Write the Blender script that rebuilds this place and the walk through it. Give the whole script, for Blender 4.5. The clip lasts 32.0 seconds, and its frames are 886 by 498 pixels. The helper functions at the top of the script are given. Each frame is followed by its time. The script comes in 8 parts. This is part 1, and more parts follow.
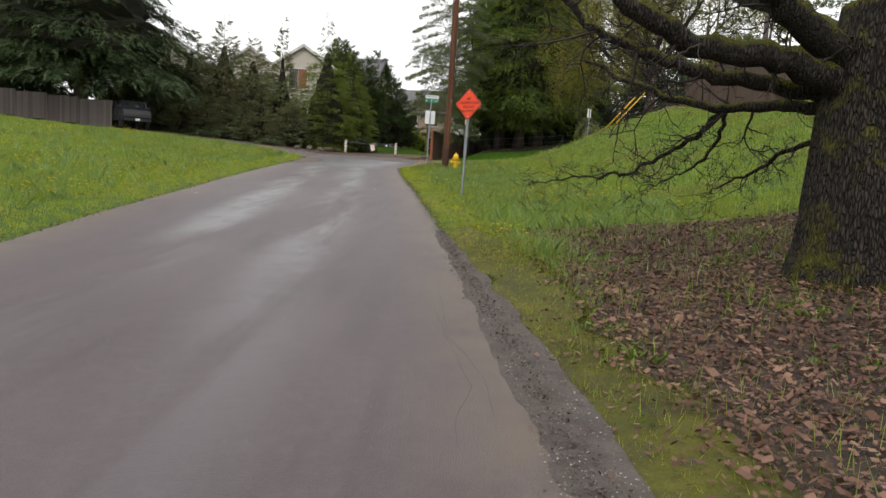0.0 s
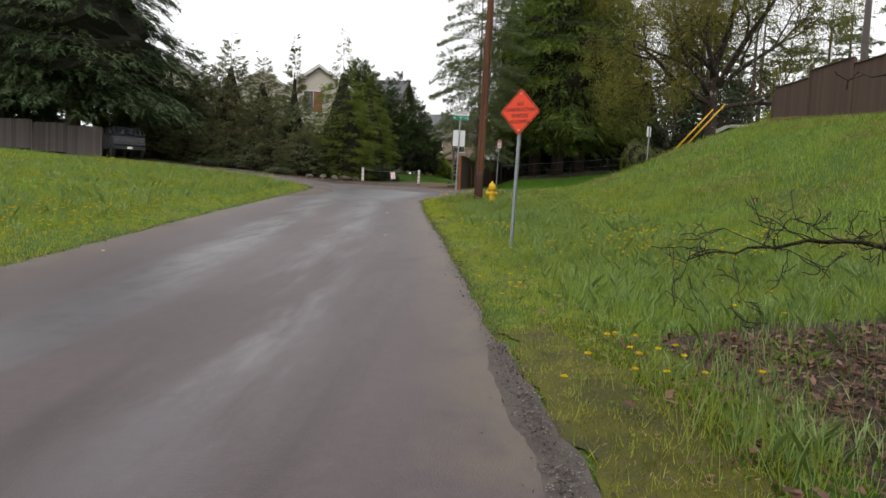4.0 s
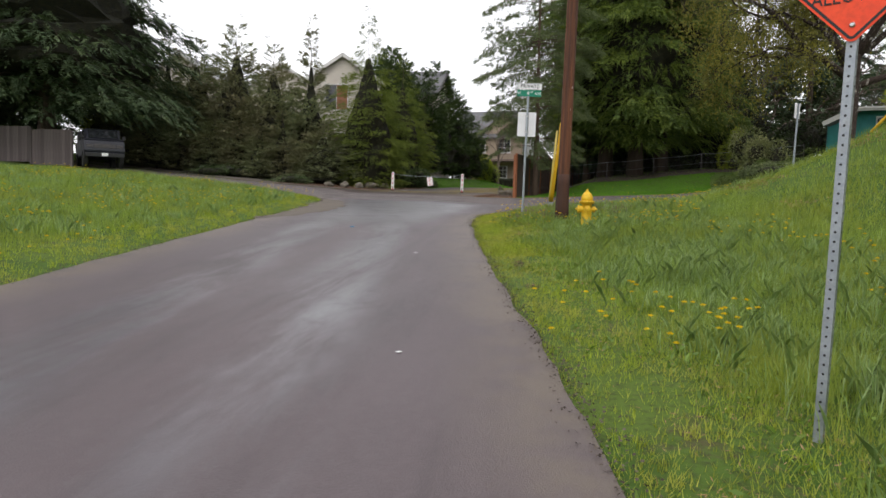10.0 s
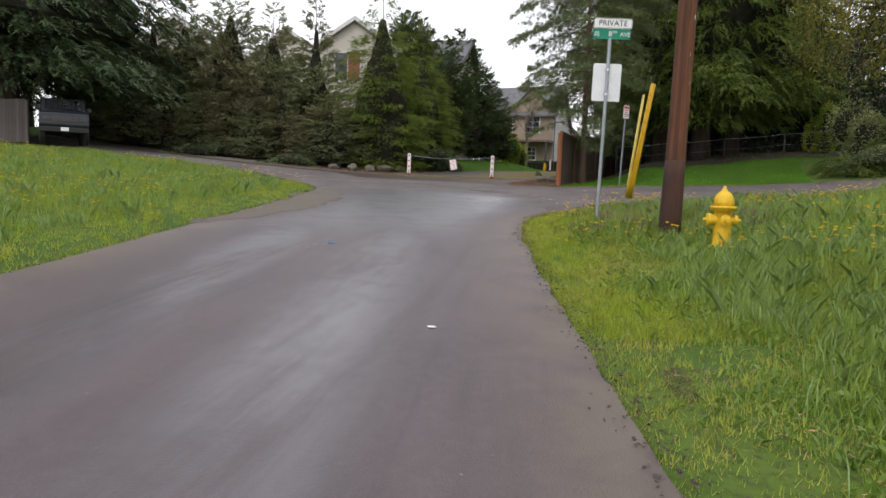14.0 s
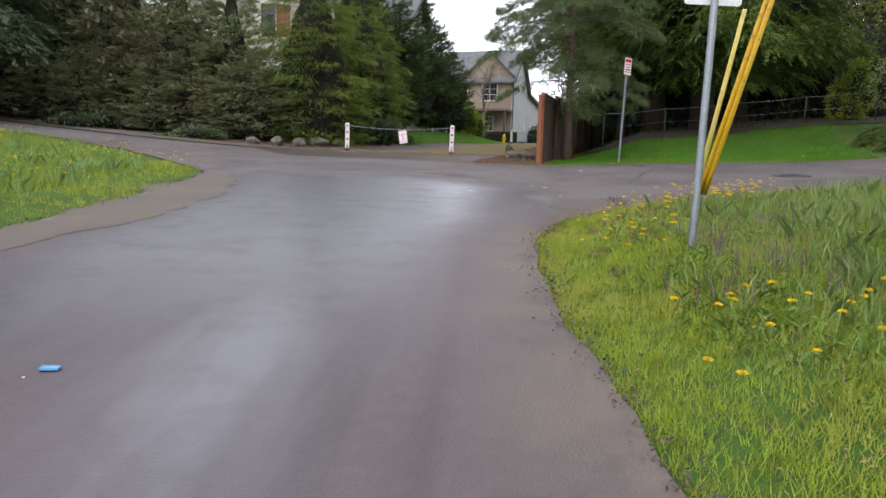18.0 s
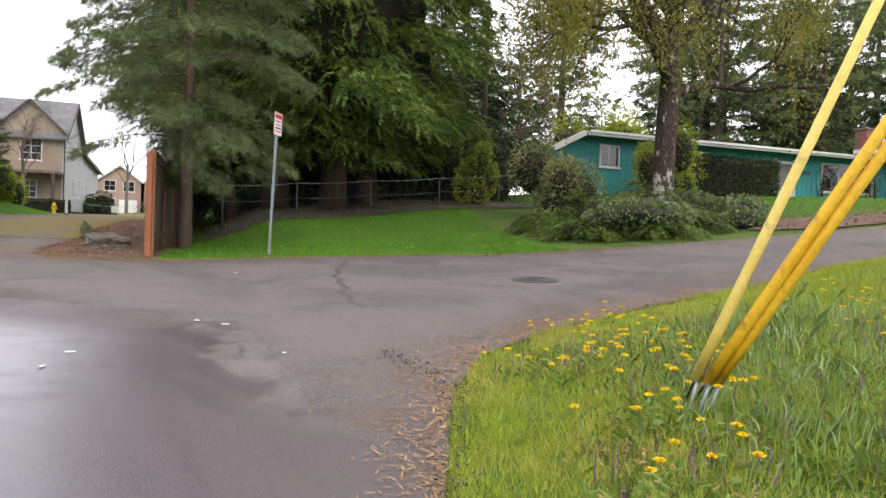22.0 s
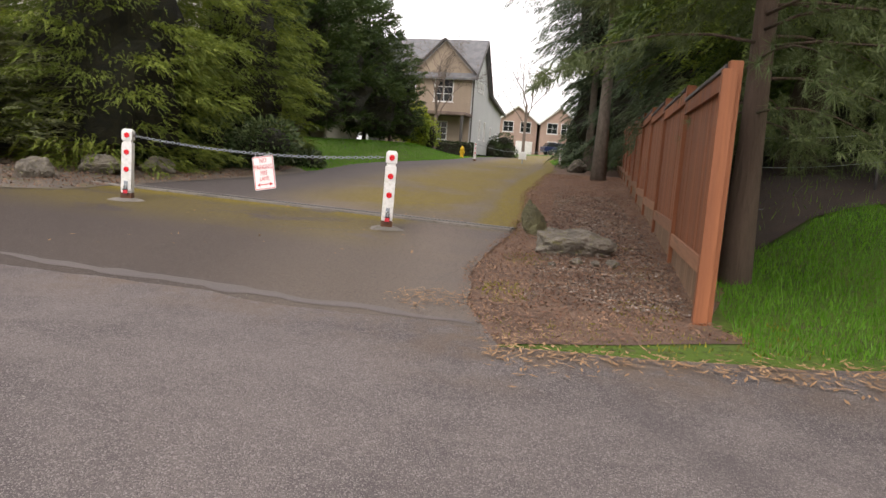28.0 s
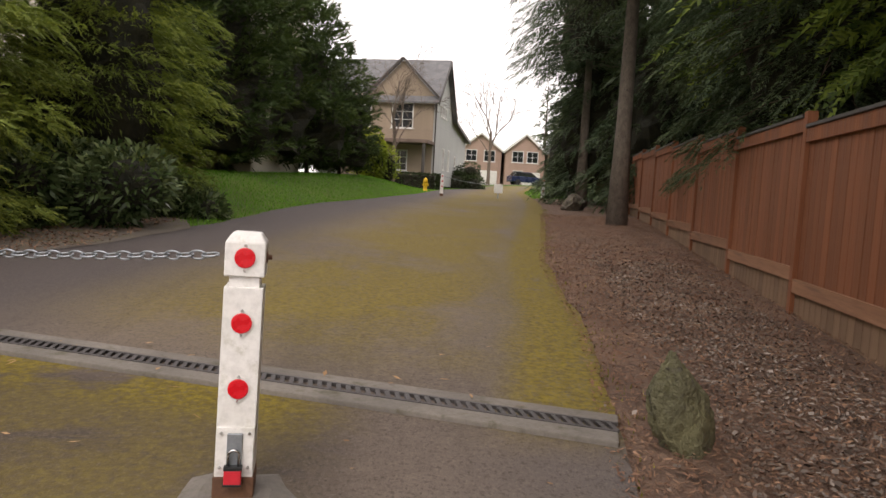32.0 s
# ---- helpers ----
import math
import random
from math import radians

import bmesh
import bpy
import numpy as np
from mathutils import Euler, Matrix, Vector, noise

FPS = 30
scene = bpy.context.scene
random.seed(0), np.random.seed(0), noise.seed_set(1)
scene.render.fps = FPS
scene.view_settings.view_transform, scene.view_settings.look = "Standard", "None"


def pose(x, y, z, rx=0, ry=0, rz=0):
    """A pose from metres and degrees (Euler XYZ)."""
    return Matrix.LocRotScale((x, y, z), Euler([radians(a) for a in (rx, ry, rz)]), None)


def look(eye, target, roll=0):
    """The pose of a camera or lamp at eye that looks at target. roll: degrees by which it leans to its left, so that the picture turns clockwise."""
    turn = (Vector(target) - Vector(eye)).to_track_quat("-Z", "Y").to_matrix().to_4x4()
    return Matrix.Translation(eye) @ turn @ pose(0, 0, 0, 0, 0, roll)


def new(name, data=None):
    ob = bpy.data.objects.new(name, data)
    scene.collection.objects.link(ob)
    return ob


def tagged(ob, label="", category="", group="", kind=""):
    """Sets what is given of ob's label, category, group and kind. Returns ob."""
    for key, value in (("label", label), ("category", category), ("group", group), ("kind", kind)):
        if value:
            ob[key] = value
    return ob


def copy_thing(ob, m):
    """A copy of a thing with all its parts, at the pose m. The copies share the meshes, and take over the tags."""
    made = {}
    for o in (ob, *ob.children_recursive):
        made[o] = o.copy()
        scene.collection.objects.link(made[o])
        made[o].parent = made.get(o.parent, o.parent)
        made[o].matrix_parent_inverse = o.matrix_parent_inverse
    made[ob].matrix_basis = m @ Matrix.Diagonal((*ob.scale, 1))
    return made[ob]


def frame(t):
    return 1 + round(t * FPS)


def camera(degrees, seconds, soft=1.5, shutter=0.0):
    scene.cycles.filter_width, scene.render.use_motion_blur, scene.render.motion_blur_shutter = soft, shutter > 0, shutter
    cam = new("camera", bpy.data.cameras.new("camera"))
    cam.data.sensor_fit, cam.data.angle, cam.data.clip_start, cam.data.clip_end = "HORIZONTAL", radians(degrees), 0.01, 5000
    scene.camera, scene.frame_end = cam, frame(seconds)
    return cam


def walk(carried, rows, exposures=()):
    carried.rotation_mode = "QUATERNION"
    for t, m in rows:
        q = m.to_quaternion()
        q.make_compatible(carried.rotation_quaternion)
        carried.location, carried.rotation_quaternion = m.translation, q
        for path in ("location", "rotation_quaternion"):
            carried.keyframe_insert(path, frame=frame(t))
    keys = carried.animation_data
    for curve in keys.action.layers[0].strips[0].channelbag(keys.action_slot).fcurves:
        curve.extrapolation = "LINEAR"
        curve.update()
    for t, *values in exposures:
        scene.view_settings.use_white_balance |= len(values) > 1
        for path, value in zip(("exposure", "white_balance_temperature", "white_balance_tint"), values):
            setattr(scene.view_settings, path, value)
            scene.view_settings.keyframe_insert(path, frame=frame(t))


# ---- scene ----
cam = camera(65.8, 32.0)
METRES, EYE, TILT, LEAN, TURN = 48.4, 1.5, 0.0, 0.0, 0.0
ROWS = [
    (0.0, 0.0, 0.0, 0.0, 0.35, -6.07, -3.27),
    (0.5, -0.0006, 0.0163, 0.0007, -0.01, -5.05, -4.09),
    (1.0, -0.0008, 0.0313, 0.0015, 0.14, -5.12, -4.02),
    (1.5, -0.0009, 0.0476, 0.0025, 0.24, -5.66, -3.95),
    (2.0, -0.0012, 0.0626, 0.0033, 0.76, -5.8, -4.16),
    (2.5, -0.0023, 0.0785, 0.0045, 0.6, -4.21, -3.93),
    (3.0, -0.0042, 0.0938, 0.0047, 2.21, -4.2, -2.83),
    (3.5, -0.0056, 0.1095, 0.0051, 2.27, -4.07, -2.79),
    (5.5, -0.011, 0.1702, 0.0071, 3.17, -3.56, -2.0),
    (6.0, -0.0126, 0.1861, 0.008, 2.59, -1.9, -2.54),
    (6.5, -0.0139, 0.2013, 0.0087, 3.24, -2.16, -2.73),
    (7.0, -0.0151, 0.2173, 0.0092, 3.24, -2.74, -2.54),
    (7.5, -0.0168, 0.2329, 0.0096, 4.28, -4.8, -2.45),
    (8.0, -0.0181, 0.2486, 0.0102, 4.31, -5.73, -2.46),
    (8.5, -0.0206, 0.2641, 0.0111, 5.11, -5.19, -2.15),
    (9.0, -0.0222, 0.2795, 0.0118, 4.42, -4.51, -1.87),
    (9.5, -0.0247, 0.295, 0.0124, 6.07, -4.52, -1.11),
    (10.0, -0.0261, 0.3104, 0.0138, 5.76, -3.83, -1.47),
    (10.5, -0.0284, 0.3259, 0.0144, 6.41, -3.15, -1.42),
    (11.0, -0.0306, 0.3409, 0.0156, 6.38, -2.73, -1.82),
    (11.5, -0.0328, 0.3562, 0.016, 7.27, -2.05, -2.26),
    (12.0, -0.035, 0.3707, 0.0173, 7.4, -2.36, -2.36),
    (12.5, -0.0372, 0.3861, 0.0178, 7.47, -3.29, -2.14),
    (13.0, -0.0403, 0.4011, 0.0183, 7.81, -4.55, -2.15),
    (13.5, -0.0417, 0.4162, 0.0194, 7.74, -4.99, -1.97),
    (14.0, -0.0429, 0.4313, 0.0198, 7.5, -5.48, -2.01),
    (14.5, -0.0435, 0.4463, 0.0205, 6.36, -5.61, -1.89),
    (16.5, -0.0499, 0.5075, 0.021, 4.87, -7.02, -1.87),
    (17.0, -0.0522, 0.524, 0.0217, 4.77, -6.97, -1.78),
    (17.5, -0.0543, 0.5393, 0.0228, 4.05, -7.54, -1.59),
    (18.0, -0.0565, 0.5551, 0.0239, 3.46, -7.71, -1.54),
    (18.5, -0.0582, 0.5702, 0.0248, 2.69, -8.21, -1.5),
    (19.0, -0.0597, 0.586, 0.0256, 0.51, -7.8, -1.72),
    (19.5, -0.0616, 0.6017, 0.0261, 0.9, -7.75, -1.5),
    (20.0, -0.0619, 0.6179, 0.0268, 0.38, -6.9, -1.55),
    (20.5, -0.0643, 0.6336, 0.0272, 0.35, -6.9, -1.58),
    (21.0, -0.065, 0.6497, 0.0281, -6.44, -3.54, -1.88),
    (21.5, -0.0666, 0.6652, 0.0295, -18.6, -2.16, -0.96),
    (22.0, -0.0686, 0.6797, 0.031, -31.95, -0.66, -2.06),
    (22.5, -0.0697, 0.6955, 0.032, -33.03, -0.98, -1.43),
    (23.0, -0.0701, 0.7105, 0.0329, -35.17, -1.88, -2.45),
    (23.5, -0.0697, 0.7258, 0.0336, -40.05, -4.05, -3.21),
    (24.0, -0.0694, 0.7408, 0.0347, -51.1, -2.58, -5.57),
    (24.5, -0.0688, 0.7556, 0.0354, -51.0, -3.15, -5.75),
    (25.0, -0.0699, 0.7696, 0.0368, -46.2, -4.55, -7.57),
    (25.5, -0.0698, 0.7842, 0.0379, -27.36, -6.99, -7.69),
    (26.0, -0.0713, 0.7996, 0.0395, -14.49, -8.54, -7.41),
    (26.5, -0.0714, 0.8153, 0.0401, -9.71, -10.57, -5.13),
    (28.5, -0.0704, 0.877, 0.0455, -0.58, -5.46, -4.53),
    (29.0, -0.0701, 0.894, 0.0466, -0.97, -4.26, -4.49),
    (29.5, -0.07, 0.9099, 0.0473, -2.29, -5.4, -3.29),
    (30.0, -0.0716, 0.9268, 0.0482, -4.12, -4.76, -2.31),
    (30.5, -0.0724, 0.9422, 0.0485, -4.9, -3.89, -2.34),
    (31.0, -0.0726, 0.9597, 0.0493, -3.78, -3.56, -2.42),
    (31.5, -0.071, 0.9761, 0.0491, -3.76, -3.21, -3.34),
    (32.0, -0.0698, 0.9936, 0.0495, -4.77, -4.68, -3.23),
]
EXPOSURES = [(0.0, -0.05, 6500, 10), (3.5, -0.15, 6480, 10), (6.5, -0.32, 6300, 12), (9.0, -0.02, 6350, 12), (11.0, -0.15, 6250, 12), (12.0, -0.35, 6200, 13), (13.0, -0.12, 6200, 13), (14.0, 0.05, 6250, 12),
             (16.5, 0.25, 6000, 13), (19.0, 0.4, 5950, 13), (20.5, 0.28, 6000, 13), (22.0, 0.74, 6300, 14), (23.0, 0.95, 6350, 14), (25.0, 0.85, 6300, 17), (26.5, 0.9, 6450, 16), (29.0, 0.43, 6750, 15), (30.0, 0.43, 6800, 15), (32.0, 0.36, 6950, 17)]
walk(cam, [(t, pose(0, 0, EYE, TILT, LEAN, TURN) @ pose(METRES * x, METRES * y, METRES * z, 90 + pitch, roll, yaw)) for t, x, y, z, yaw, pitch, roll in ROWS], EXPOSURES)

# ---- sky and light: a bright overcast day ----
world = bpy.data.worlds.new("sky")
scene.world = world
world.use_nodes = True
wn = world.node_tree.nodes
wl = world.node_tree.links
sky = wn.new("ShaderNodeTexSky")
sky.sky_type, sky.sun_disc, sky.sun_elevation, sky.sun_rotation = "NISHITA", False, radians(48), radians(200)
sky.air_density, sky.dust_density = 1.0, 3.0
SKY_STRENGTH = 0.12
veil = wn.new("ShaderNodeMix")
veil.data_type = "RGBA"
veil.inputs[0].default_value = 0.86
veil.inputs[7].default_value = (12.4, 12.2, 12.1, 1)
wl.new(sky.outputs[0], veil.inputs[6])
wl.new(veil.outputs[2], wn["Background"].inputs[0])
wn["Background"].inputs[1].default_value = SKY_STRENGTH
sun = new("sun", bpy.data.lights.new("sun", "SUN"))
sun.data.energy, sun.data.angle, sun.data.color = 0.9, radians(25), (1.0, 0.97, 0.92)
sun.matrix_world = look((0, 0, 40), (12, 36, 0))

# ---- helpers ----
rng = np.random.default_rng(7)


class Nodes:
    """A short way to write node trees."""

    def __init__(self, name):
        self.m = bpy.data.materials.new(name)
        self.m.use_nodes = True
        self.t = self.m.node_tree
        self.b = self.t.nodes["Principled BSDF"]

    def n(self, kind, **sets):
        node = self.t.nodes.new("ShaderNode" + kind)
        for k, v in sets.items():
            if k == "op":
                node.operation = v
            elif k == "dt":
                node.data_type = v
            elif k == "blend":
                node.blend_type = v
        return node

    def put(self, socket, v):
        if isinstance(v, bpy.types.NodeSocket):
            self.t.links.new(v, socket)
        elif isinstance(v, (tuple, list)) and len(v) == 3 and socket.type == "RGBA":
            socket.default_value = (*v, 1)
        else:
            socket.default_value = v

    def coords(self, stretch=(1, 1, 1), world=False):
        c = self.n("NewGeometry").outputs["Position"] if world else self.n("TexCoord").outputs["Object"]
        m = self.n("Mapping")
        self.put(m.inputs[0], c)
        m.inputs["Scale"].default_value = stretch
        return m.outputs[0]

    def noise(self, vec, scale, detail=5, rough=0.55, dist=0.0):
        k = self.n("TexNoise")
        self.put(k.inputs["Vector"], vec)
        k.inputs["Scale"].default_value, k.inputs["Detail"].default_value = scale, detail
        k.inputs["Roughness"].default_value, k.inputs["Distortion"].default_value = rough, dist
        return k.outputs["Fac"]

    def voronoi(self, vec, scale, feature="F1", out="Distance"):
        k = self.n("TexVoronoi")
        k.feature = feature
        self.put(k.inputs["Vector"], vec)
        k.inputs["Scale"].default_value = scale
        return k.outputs[out]

    def ramp(self, v, a, b, lo=0.0, hi=1.0):
        k = self.n("MapRange")
        k.interpolation_type = "SMOOTHSTEP"
        for i, val in enumerate((v, a, b, lo, hi)):
            self.put(k.inputs[i], val)
        return k.outputs[0]

    def math(self, op, a, b=0.0):
        k = self.n("Math", op=op)
        self.put(k.inputs[0], a)
        self.put(k.inputs[1], b)
        return k.outputs[0]

    def mix(self, f, a, b, blend="MIX"):
        k = self.n("Mix", dt="RGBA", blend=blend)
        self.put(k.inputs[0], f)
        self.put(k.inputs[6], a)
        self.put(k.inputs[7], b)
        return k.outputs[2]

    def bump(self, h, strength, dist=0.01):
        k = self.n("Bump")
        self.put(k.inputs["Height"], h)
        k.inputs["Strength"].default_value, k.inputs["Distance"].default_value = strength, dist
        self.put(self.b.inputs["Normal"], k.outputs[0])

    def done(self, color=None, rough=None, metal=None, spec=None):
        for key, v in (("Base Color", color), ("Roughness", rough), ("Metallic", metal), ("Specular IOR Level", spec)):
            if v is not None:
                self.put(self.b.inputs[key], v)
        return self.m


def surf(name, c1, c2, scale=4.0, fine=40.0, rough=0.8, bump=0.3, metal=0.0, stretch=(1, 1, 1), spec=0.4, rnd=0.0, dist=0.01, world=False, grime=None):
    """A worn everyday surface: colour that varies at two scales, fine relief and uneven gloss."""
    k = Nodes(name)
    v = k.coords(stretch, world)
    big = k.ramp(k.noise(v, scale, 5), 0.3, 0.7)
    small = k.noise(v, fine, 4, 0.65)
    col = k.mix(big, c1, c2)
    col = k.mix(k.math("MULTIPLY", k.ramp(small, 0.35, 0.75), 0.35), col, tuple(0.55 * a for a in c1))
    if grime:
        col = k.mix(k.ramp(k.noise(v, scale * 2.7, 6, 0.7), 0.52, 0.72), col, grime)
    if rnd:
        h = k.n("HueSaturation")
        k.put(h.inputs["Color"], col)
        k.put(h.inputs["Value"], k.ramp(k.n("ObjectInfo").outputs["Random"], 0, 1, 1 - rnd, 1 + rnd))
        col = h.outputs[0]
    if bump:
        k.bump(small, bump, dist)
    return k.done(col, k.ramp(big, 0, 1, max(0.02, rough - 0.08), min(1, rough + 0.08)), metal, spec)


def leafy(name, c1, c2, c3=None, rough=0.6, glow=0.25, patch=0.35, tuft=0.0):
    """Leaves and blades: colour by leaf and by patch, and light that comes through them."""
    k = Nodes(name)
    r = k.n("NewGeometry").outputs["Random Per Island"]
    v = k.coords(world=True)
    col = k.mix(r, c1, c2)
    big = k.ramp(k.noise(v, patch, 4), 0.35, 0.68)
    col = k.mix(big, col, c3 or tuple(0.6 * a for a in c1))
    if tuft:
        col = k.mix(k.math("MULTIPLY", k.ramp(k.noise(v, tuft, 4, 0.6), 0.5, 0.66), 0.55), col, tuple(0.5 * a for a in c1))
    k.done(col, rough, 0, 0.25)
    tr = k.n("BsdfTranslucent")
    k.put(tr.inputs[0], k.mix(0.5, col, (0.9, 1.0, 0.3), "MULTIPLY"))
    mx = k.n("MixShader")
    mx.inputs[0].default_value = glow
    k.put(mx.inputs[1], k.b.outputs[0])
    k.put(mx.inputs[2], tr.outputs[0])
    k.put(k.t.nodes["Material Output"].inputs[0], mx.outputs[0])
    return k.m


def mesh_of(name, verts, faces, material, shade=False):
    me = bpy.data.meshes.new(name)
    me.from_pydata([tuple(map(float, v)) for v in verts], [], faces)
    me.materials.append(material)
    if shade:
        me.polygons.foreach_set("use_smooth", [True] * len(me.polygons))
    me.update()
    return me


def quads_mesh(name, verts, corners, material):
    """A mesh of many small loose faces with the same number of corners, from an array of vertices."""
    n = len(verts) // corners
    me = bpy.data.meshes.new(name)
    me.vertices.add(n * corners)
    me.vertices.foreach_set("co", np.ascontiguousarray(verts, np.float32).ravel())
    me.loops.add(n * corners)
    me.loops.foreach_set("vertex_index", np.arange(n * corners, dtype=np.int32))
    me.polygons.add(n)
    me.polygons.foreach_set("loop_start", np.arange(0, n * corners, corners, dtype=np.int32))
    me.materials.append(material)
    me.update(calc_edges=True)
    return me


def thing(name, label, category, at=(0, 0, 0), rz=0.0, group="", kind=""):
    ob = new(name)
    ob.matrix_basis = pose(*at, 0, 0, rz)
    ob.empty_display_size = 0.1
    return tagged(ob, label, category, group, kind)


def part(name, bm, material, parent=None, label="", shade=False):
    """Links a bmesh (or mesh) as one object under a thing or a part."""
    if isinstance(bm, bmesh.types.BMesh):
        me = bpy.data.meshes.new(name)
        bmesh.ops.recalc_face_normals(bm, faces=bm.faces)
        bm.to_mesh(me)
        bm.free()
        me.materials.append(material)
        if shade:
            me.polygons.foreach_set("use_smooth", [True] * len(me.polygons))
    else:
        me = bm
    ob = new(name, me)
    if parent:
        ob.parent = parent
    if label:
        ob["label"] = label
    return ob


def box(sx, sy, sz, at=(0, 0, 0), bevel=0.0, rot=None, bm=None):
    """A bevelled box centred at a point."""
    b = bmesh.new()
    bmesh.ops.create_cube(b, size=1)
    bmesh.ops.scale(b, vec=(sx, sy, sz), verts=b.verts)
    if bevel:
        bmesh.ops.bevel(b, geom=b.edges[:], offset=bevel, segments=2, affect="EDGES", profile=0.6)
    bmesh.ops.transform(b, matrix=Matrix.Translation(at) @ (rot or Matrix()), verts=b.verts)
    return join(bm, b) if bm else b


def join(bm, other):
    me = bpy.data.meshes.new("tmp")
    other.to_mesh(me)
    other.free()
    bm.from_mesh(me)
    bpy.data.meshes.remove(me)
    return bm


def lathe(profile, seg=20, at=(0, 0, 0), rot=None, bm=None):
    """A turned shape from (radius, height) pairs, closed at both ends."""
    b = bmesh.new()
    rings = []
    for r, z in profile:
        rings.append([b.verts.new((r * math.cos(2 * math.pi * i / seg), r * math.sin(2 * math.pi * i / seg), z)) for i in range(seg)])
    for a, c in zip(rings, rings[1:]):
        for i in range(seg):
            b.faces.new((a[i], a[(i + 1) % seg], c[(i + 1) % seg], c[i]))
    b.faces.new(rings[0][::-1])
    b.faces.new(rings[-1])
    bmesh.ops.transform(b, matrix=Matrix.Translation(at) @ (rot or Matrix()), verts=b.verts)
    return join(bm, b) if bm else b


def tube_data(paths, seg=7, rough=0.0):
    """Verts and faces of round tubes along paths of (x, y, z, radius) rows."""
    V, F = [], []
    for path in paths:
        p = np.asarray(path, float)
        base = len(V)
        t = np.gradient(p[:, :3], axis=0)
        t /= np.linalg.norm(t, axis=1)[:, None] + 1e-9
        for i in range(len(p)):
            up = np.array([0, 0, 1.0]) if abs(t[i, 2]) < 0.9 else np.array([0, 1.0, 0])
            a = np.cross(t[i], up)
            a /= np.linalg.norm(a)
            c = np.cross(t[i], a)
            for s in range(seg):
                w = 2 * math.pi * s / seg
                r = p[i, 3] * (1 + rough * (rng.random() - 0.5) * 2)
                V.append(p[i, :3] + r * (math.cos(w) * a + math.sin(w) * c))
        for i in range(len(p) - 1):
            for s in range(seg):
                s2 = (s + 1) % seg
                F.append((base + i * seg + s, base + i * seg + s2, base + (i + 1) * seg + s2, base + (i + 1) * seg + s))
        F.append(tuple(base + s for s in range(seg))[::-1])
        F.append(tuple(base + (len(p) - 1) * seg + s for s in range(seg)))
    return V, F


def furrowed(name, path, material, parent, seg=56, ridge=0.07, freq=9.0, label=""):
    """A trunk with furrowed bark along a path of (x, y, z, radius) rows."""
    p = np.asarray(path, float)
    n = 44
    t = np.linspace(0, len(p) - 1, n)
    q = np.stack([np.interp(t, np.arange(len(p)), p[:, i]) for i in range(4)], 1)
    V, F = [], []
    for i, (x, y, z, r) in enumerate(q):
        for s in range(seg):
            w = 2 * math.pi * s / seg
            c, d = math.cos(w), math.sin(w)
            k = abs(noise.noise((c * freq, d * freq, z * 1.1)))
            k2 = noise.noise((c * 1.6, d * 1.6, z * 0.8 + 5))
            rr = r * (1 + ridge * (1 - 3.0 * max(0.0, 0.3 - k)) * 0.6 + 0.09 * k2)
            V.append((x + rr * c, y + rr * d, z))
    for i in range(n - 1):
        for s in range(seg):
            s2 = (s + 1) % seg
            F.append((i * seg + s, i * seg + s2, (i + 1) * seg + s2, (i + 1) * seg + s))
    F.append(tuple((n - 1) * seg + s for s in range(seg)))
    return part(name, mesh_of(name, V, F, material, True), material, parent, label)


def tube(name, paths, material, parent=None, seg=7, rough=0.0, label=""):
    V, F = tube_data(paths, seg, rough)
    return part(name, mesh_of(name, V, F, material, True), material, parent, label)


def rod(p, q, r, seg=8):
    """One straight tube from p to q as path rows."""
    return [(*p, r), (*q, r)]


def letters(text, size, material, parent, at, rx=90, rz=0, name="lettering", depth=0.002, align="CENTER"):
    """Raised writing in the built-in font, turned into a mesh."""
    cu = bpy.data.curves.new(name, "FONT")
    cu.body, cu.size, cu.extrude = text, size, depth
    cu.align_x, cu.align_y = align, "CENTER"
    cu.resolution_u = 2
    tmp = new(name, cu)
    dg = bpy.context.evaluated_depsgraph_get()
    me = bpy.data.meshes.new_from_object(tmp.evaluated_get(dg))
    bpy.data.objects.remove(tmp)
    bpy.data.curves.remove(cu)
    me.materials.clear()
    me.materials.append(material)
    ob = part(name, me, material, parent)
    ob.matrix_basis = pose(*at, rx, 0, rz)
    return ob


def leaves(P, D, length, width, droop=0.0, fold=0.0):
    """Corners of pointed leaves: a rhombus for each root P with the way D."""
    n = len(P)
    D = D / (np.linalg.norm(D, axis=1)[:, None] + 1e-9)
    S = np.cross(D, rng.normal(size=(n, 3)))
    S /= np.linalg.norm(S, axis=1)[:, None] + 1e-9
    L = np.broadcast_to(np.asarray(length, float), (n,))[:, None]
    W = np.broadcast_to(np.asarray(width, float), (n,))[:, None]
    mid = P + D * L * 0.45
    tip = P + D * L + np.array([0, 0, -1.0]) * droop * L
    return np.stack([P, mid + S * W / 2, tip, mid - S * W / 2], 1).reshape(-1, 3)
# ---- the lie of the land ----
def smooth(a, b, v):
    s = np.clip((np.asarray(v, float) - a) / (b - a), 0, 1)
    return s * s * (3 - 2 * s)


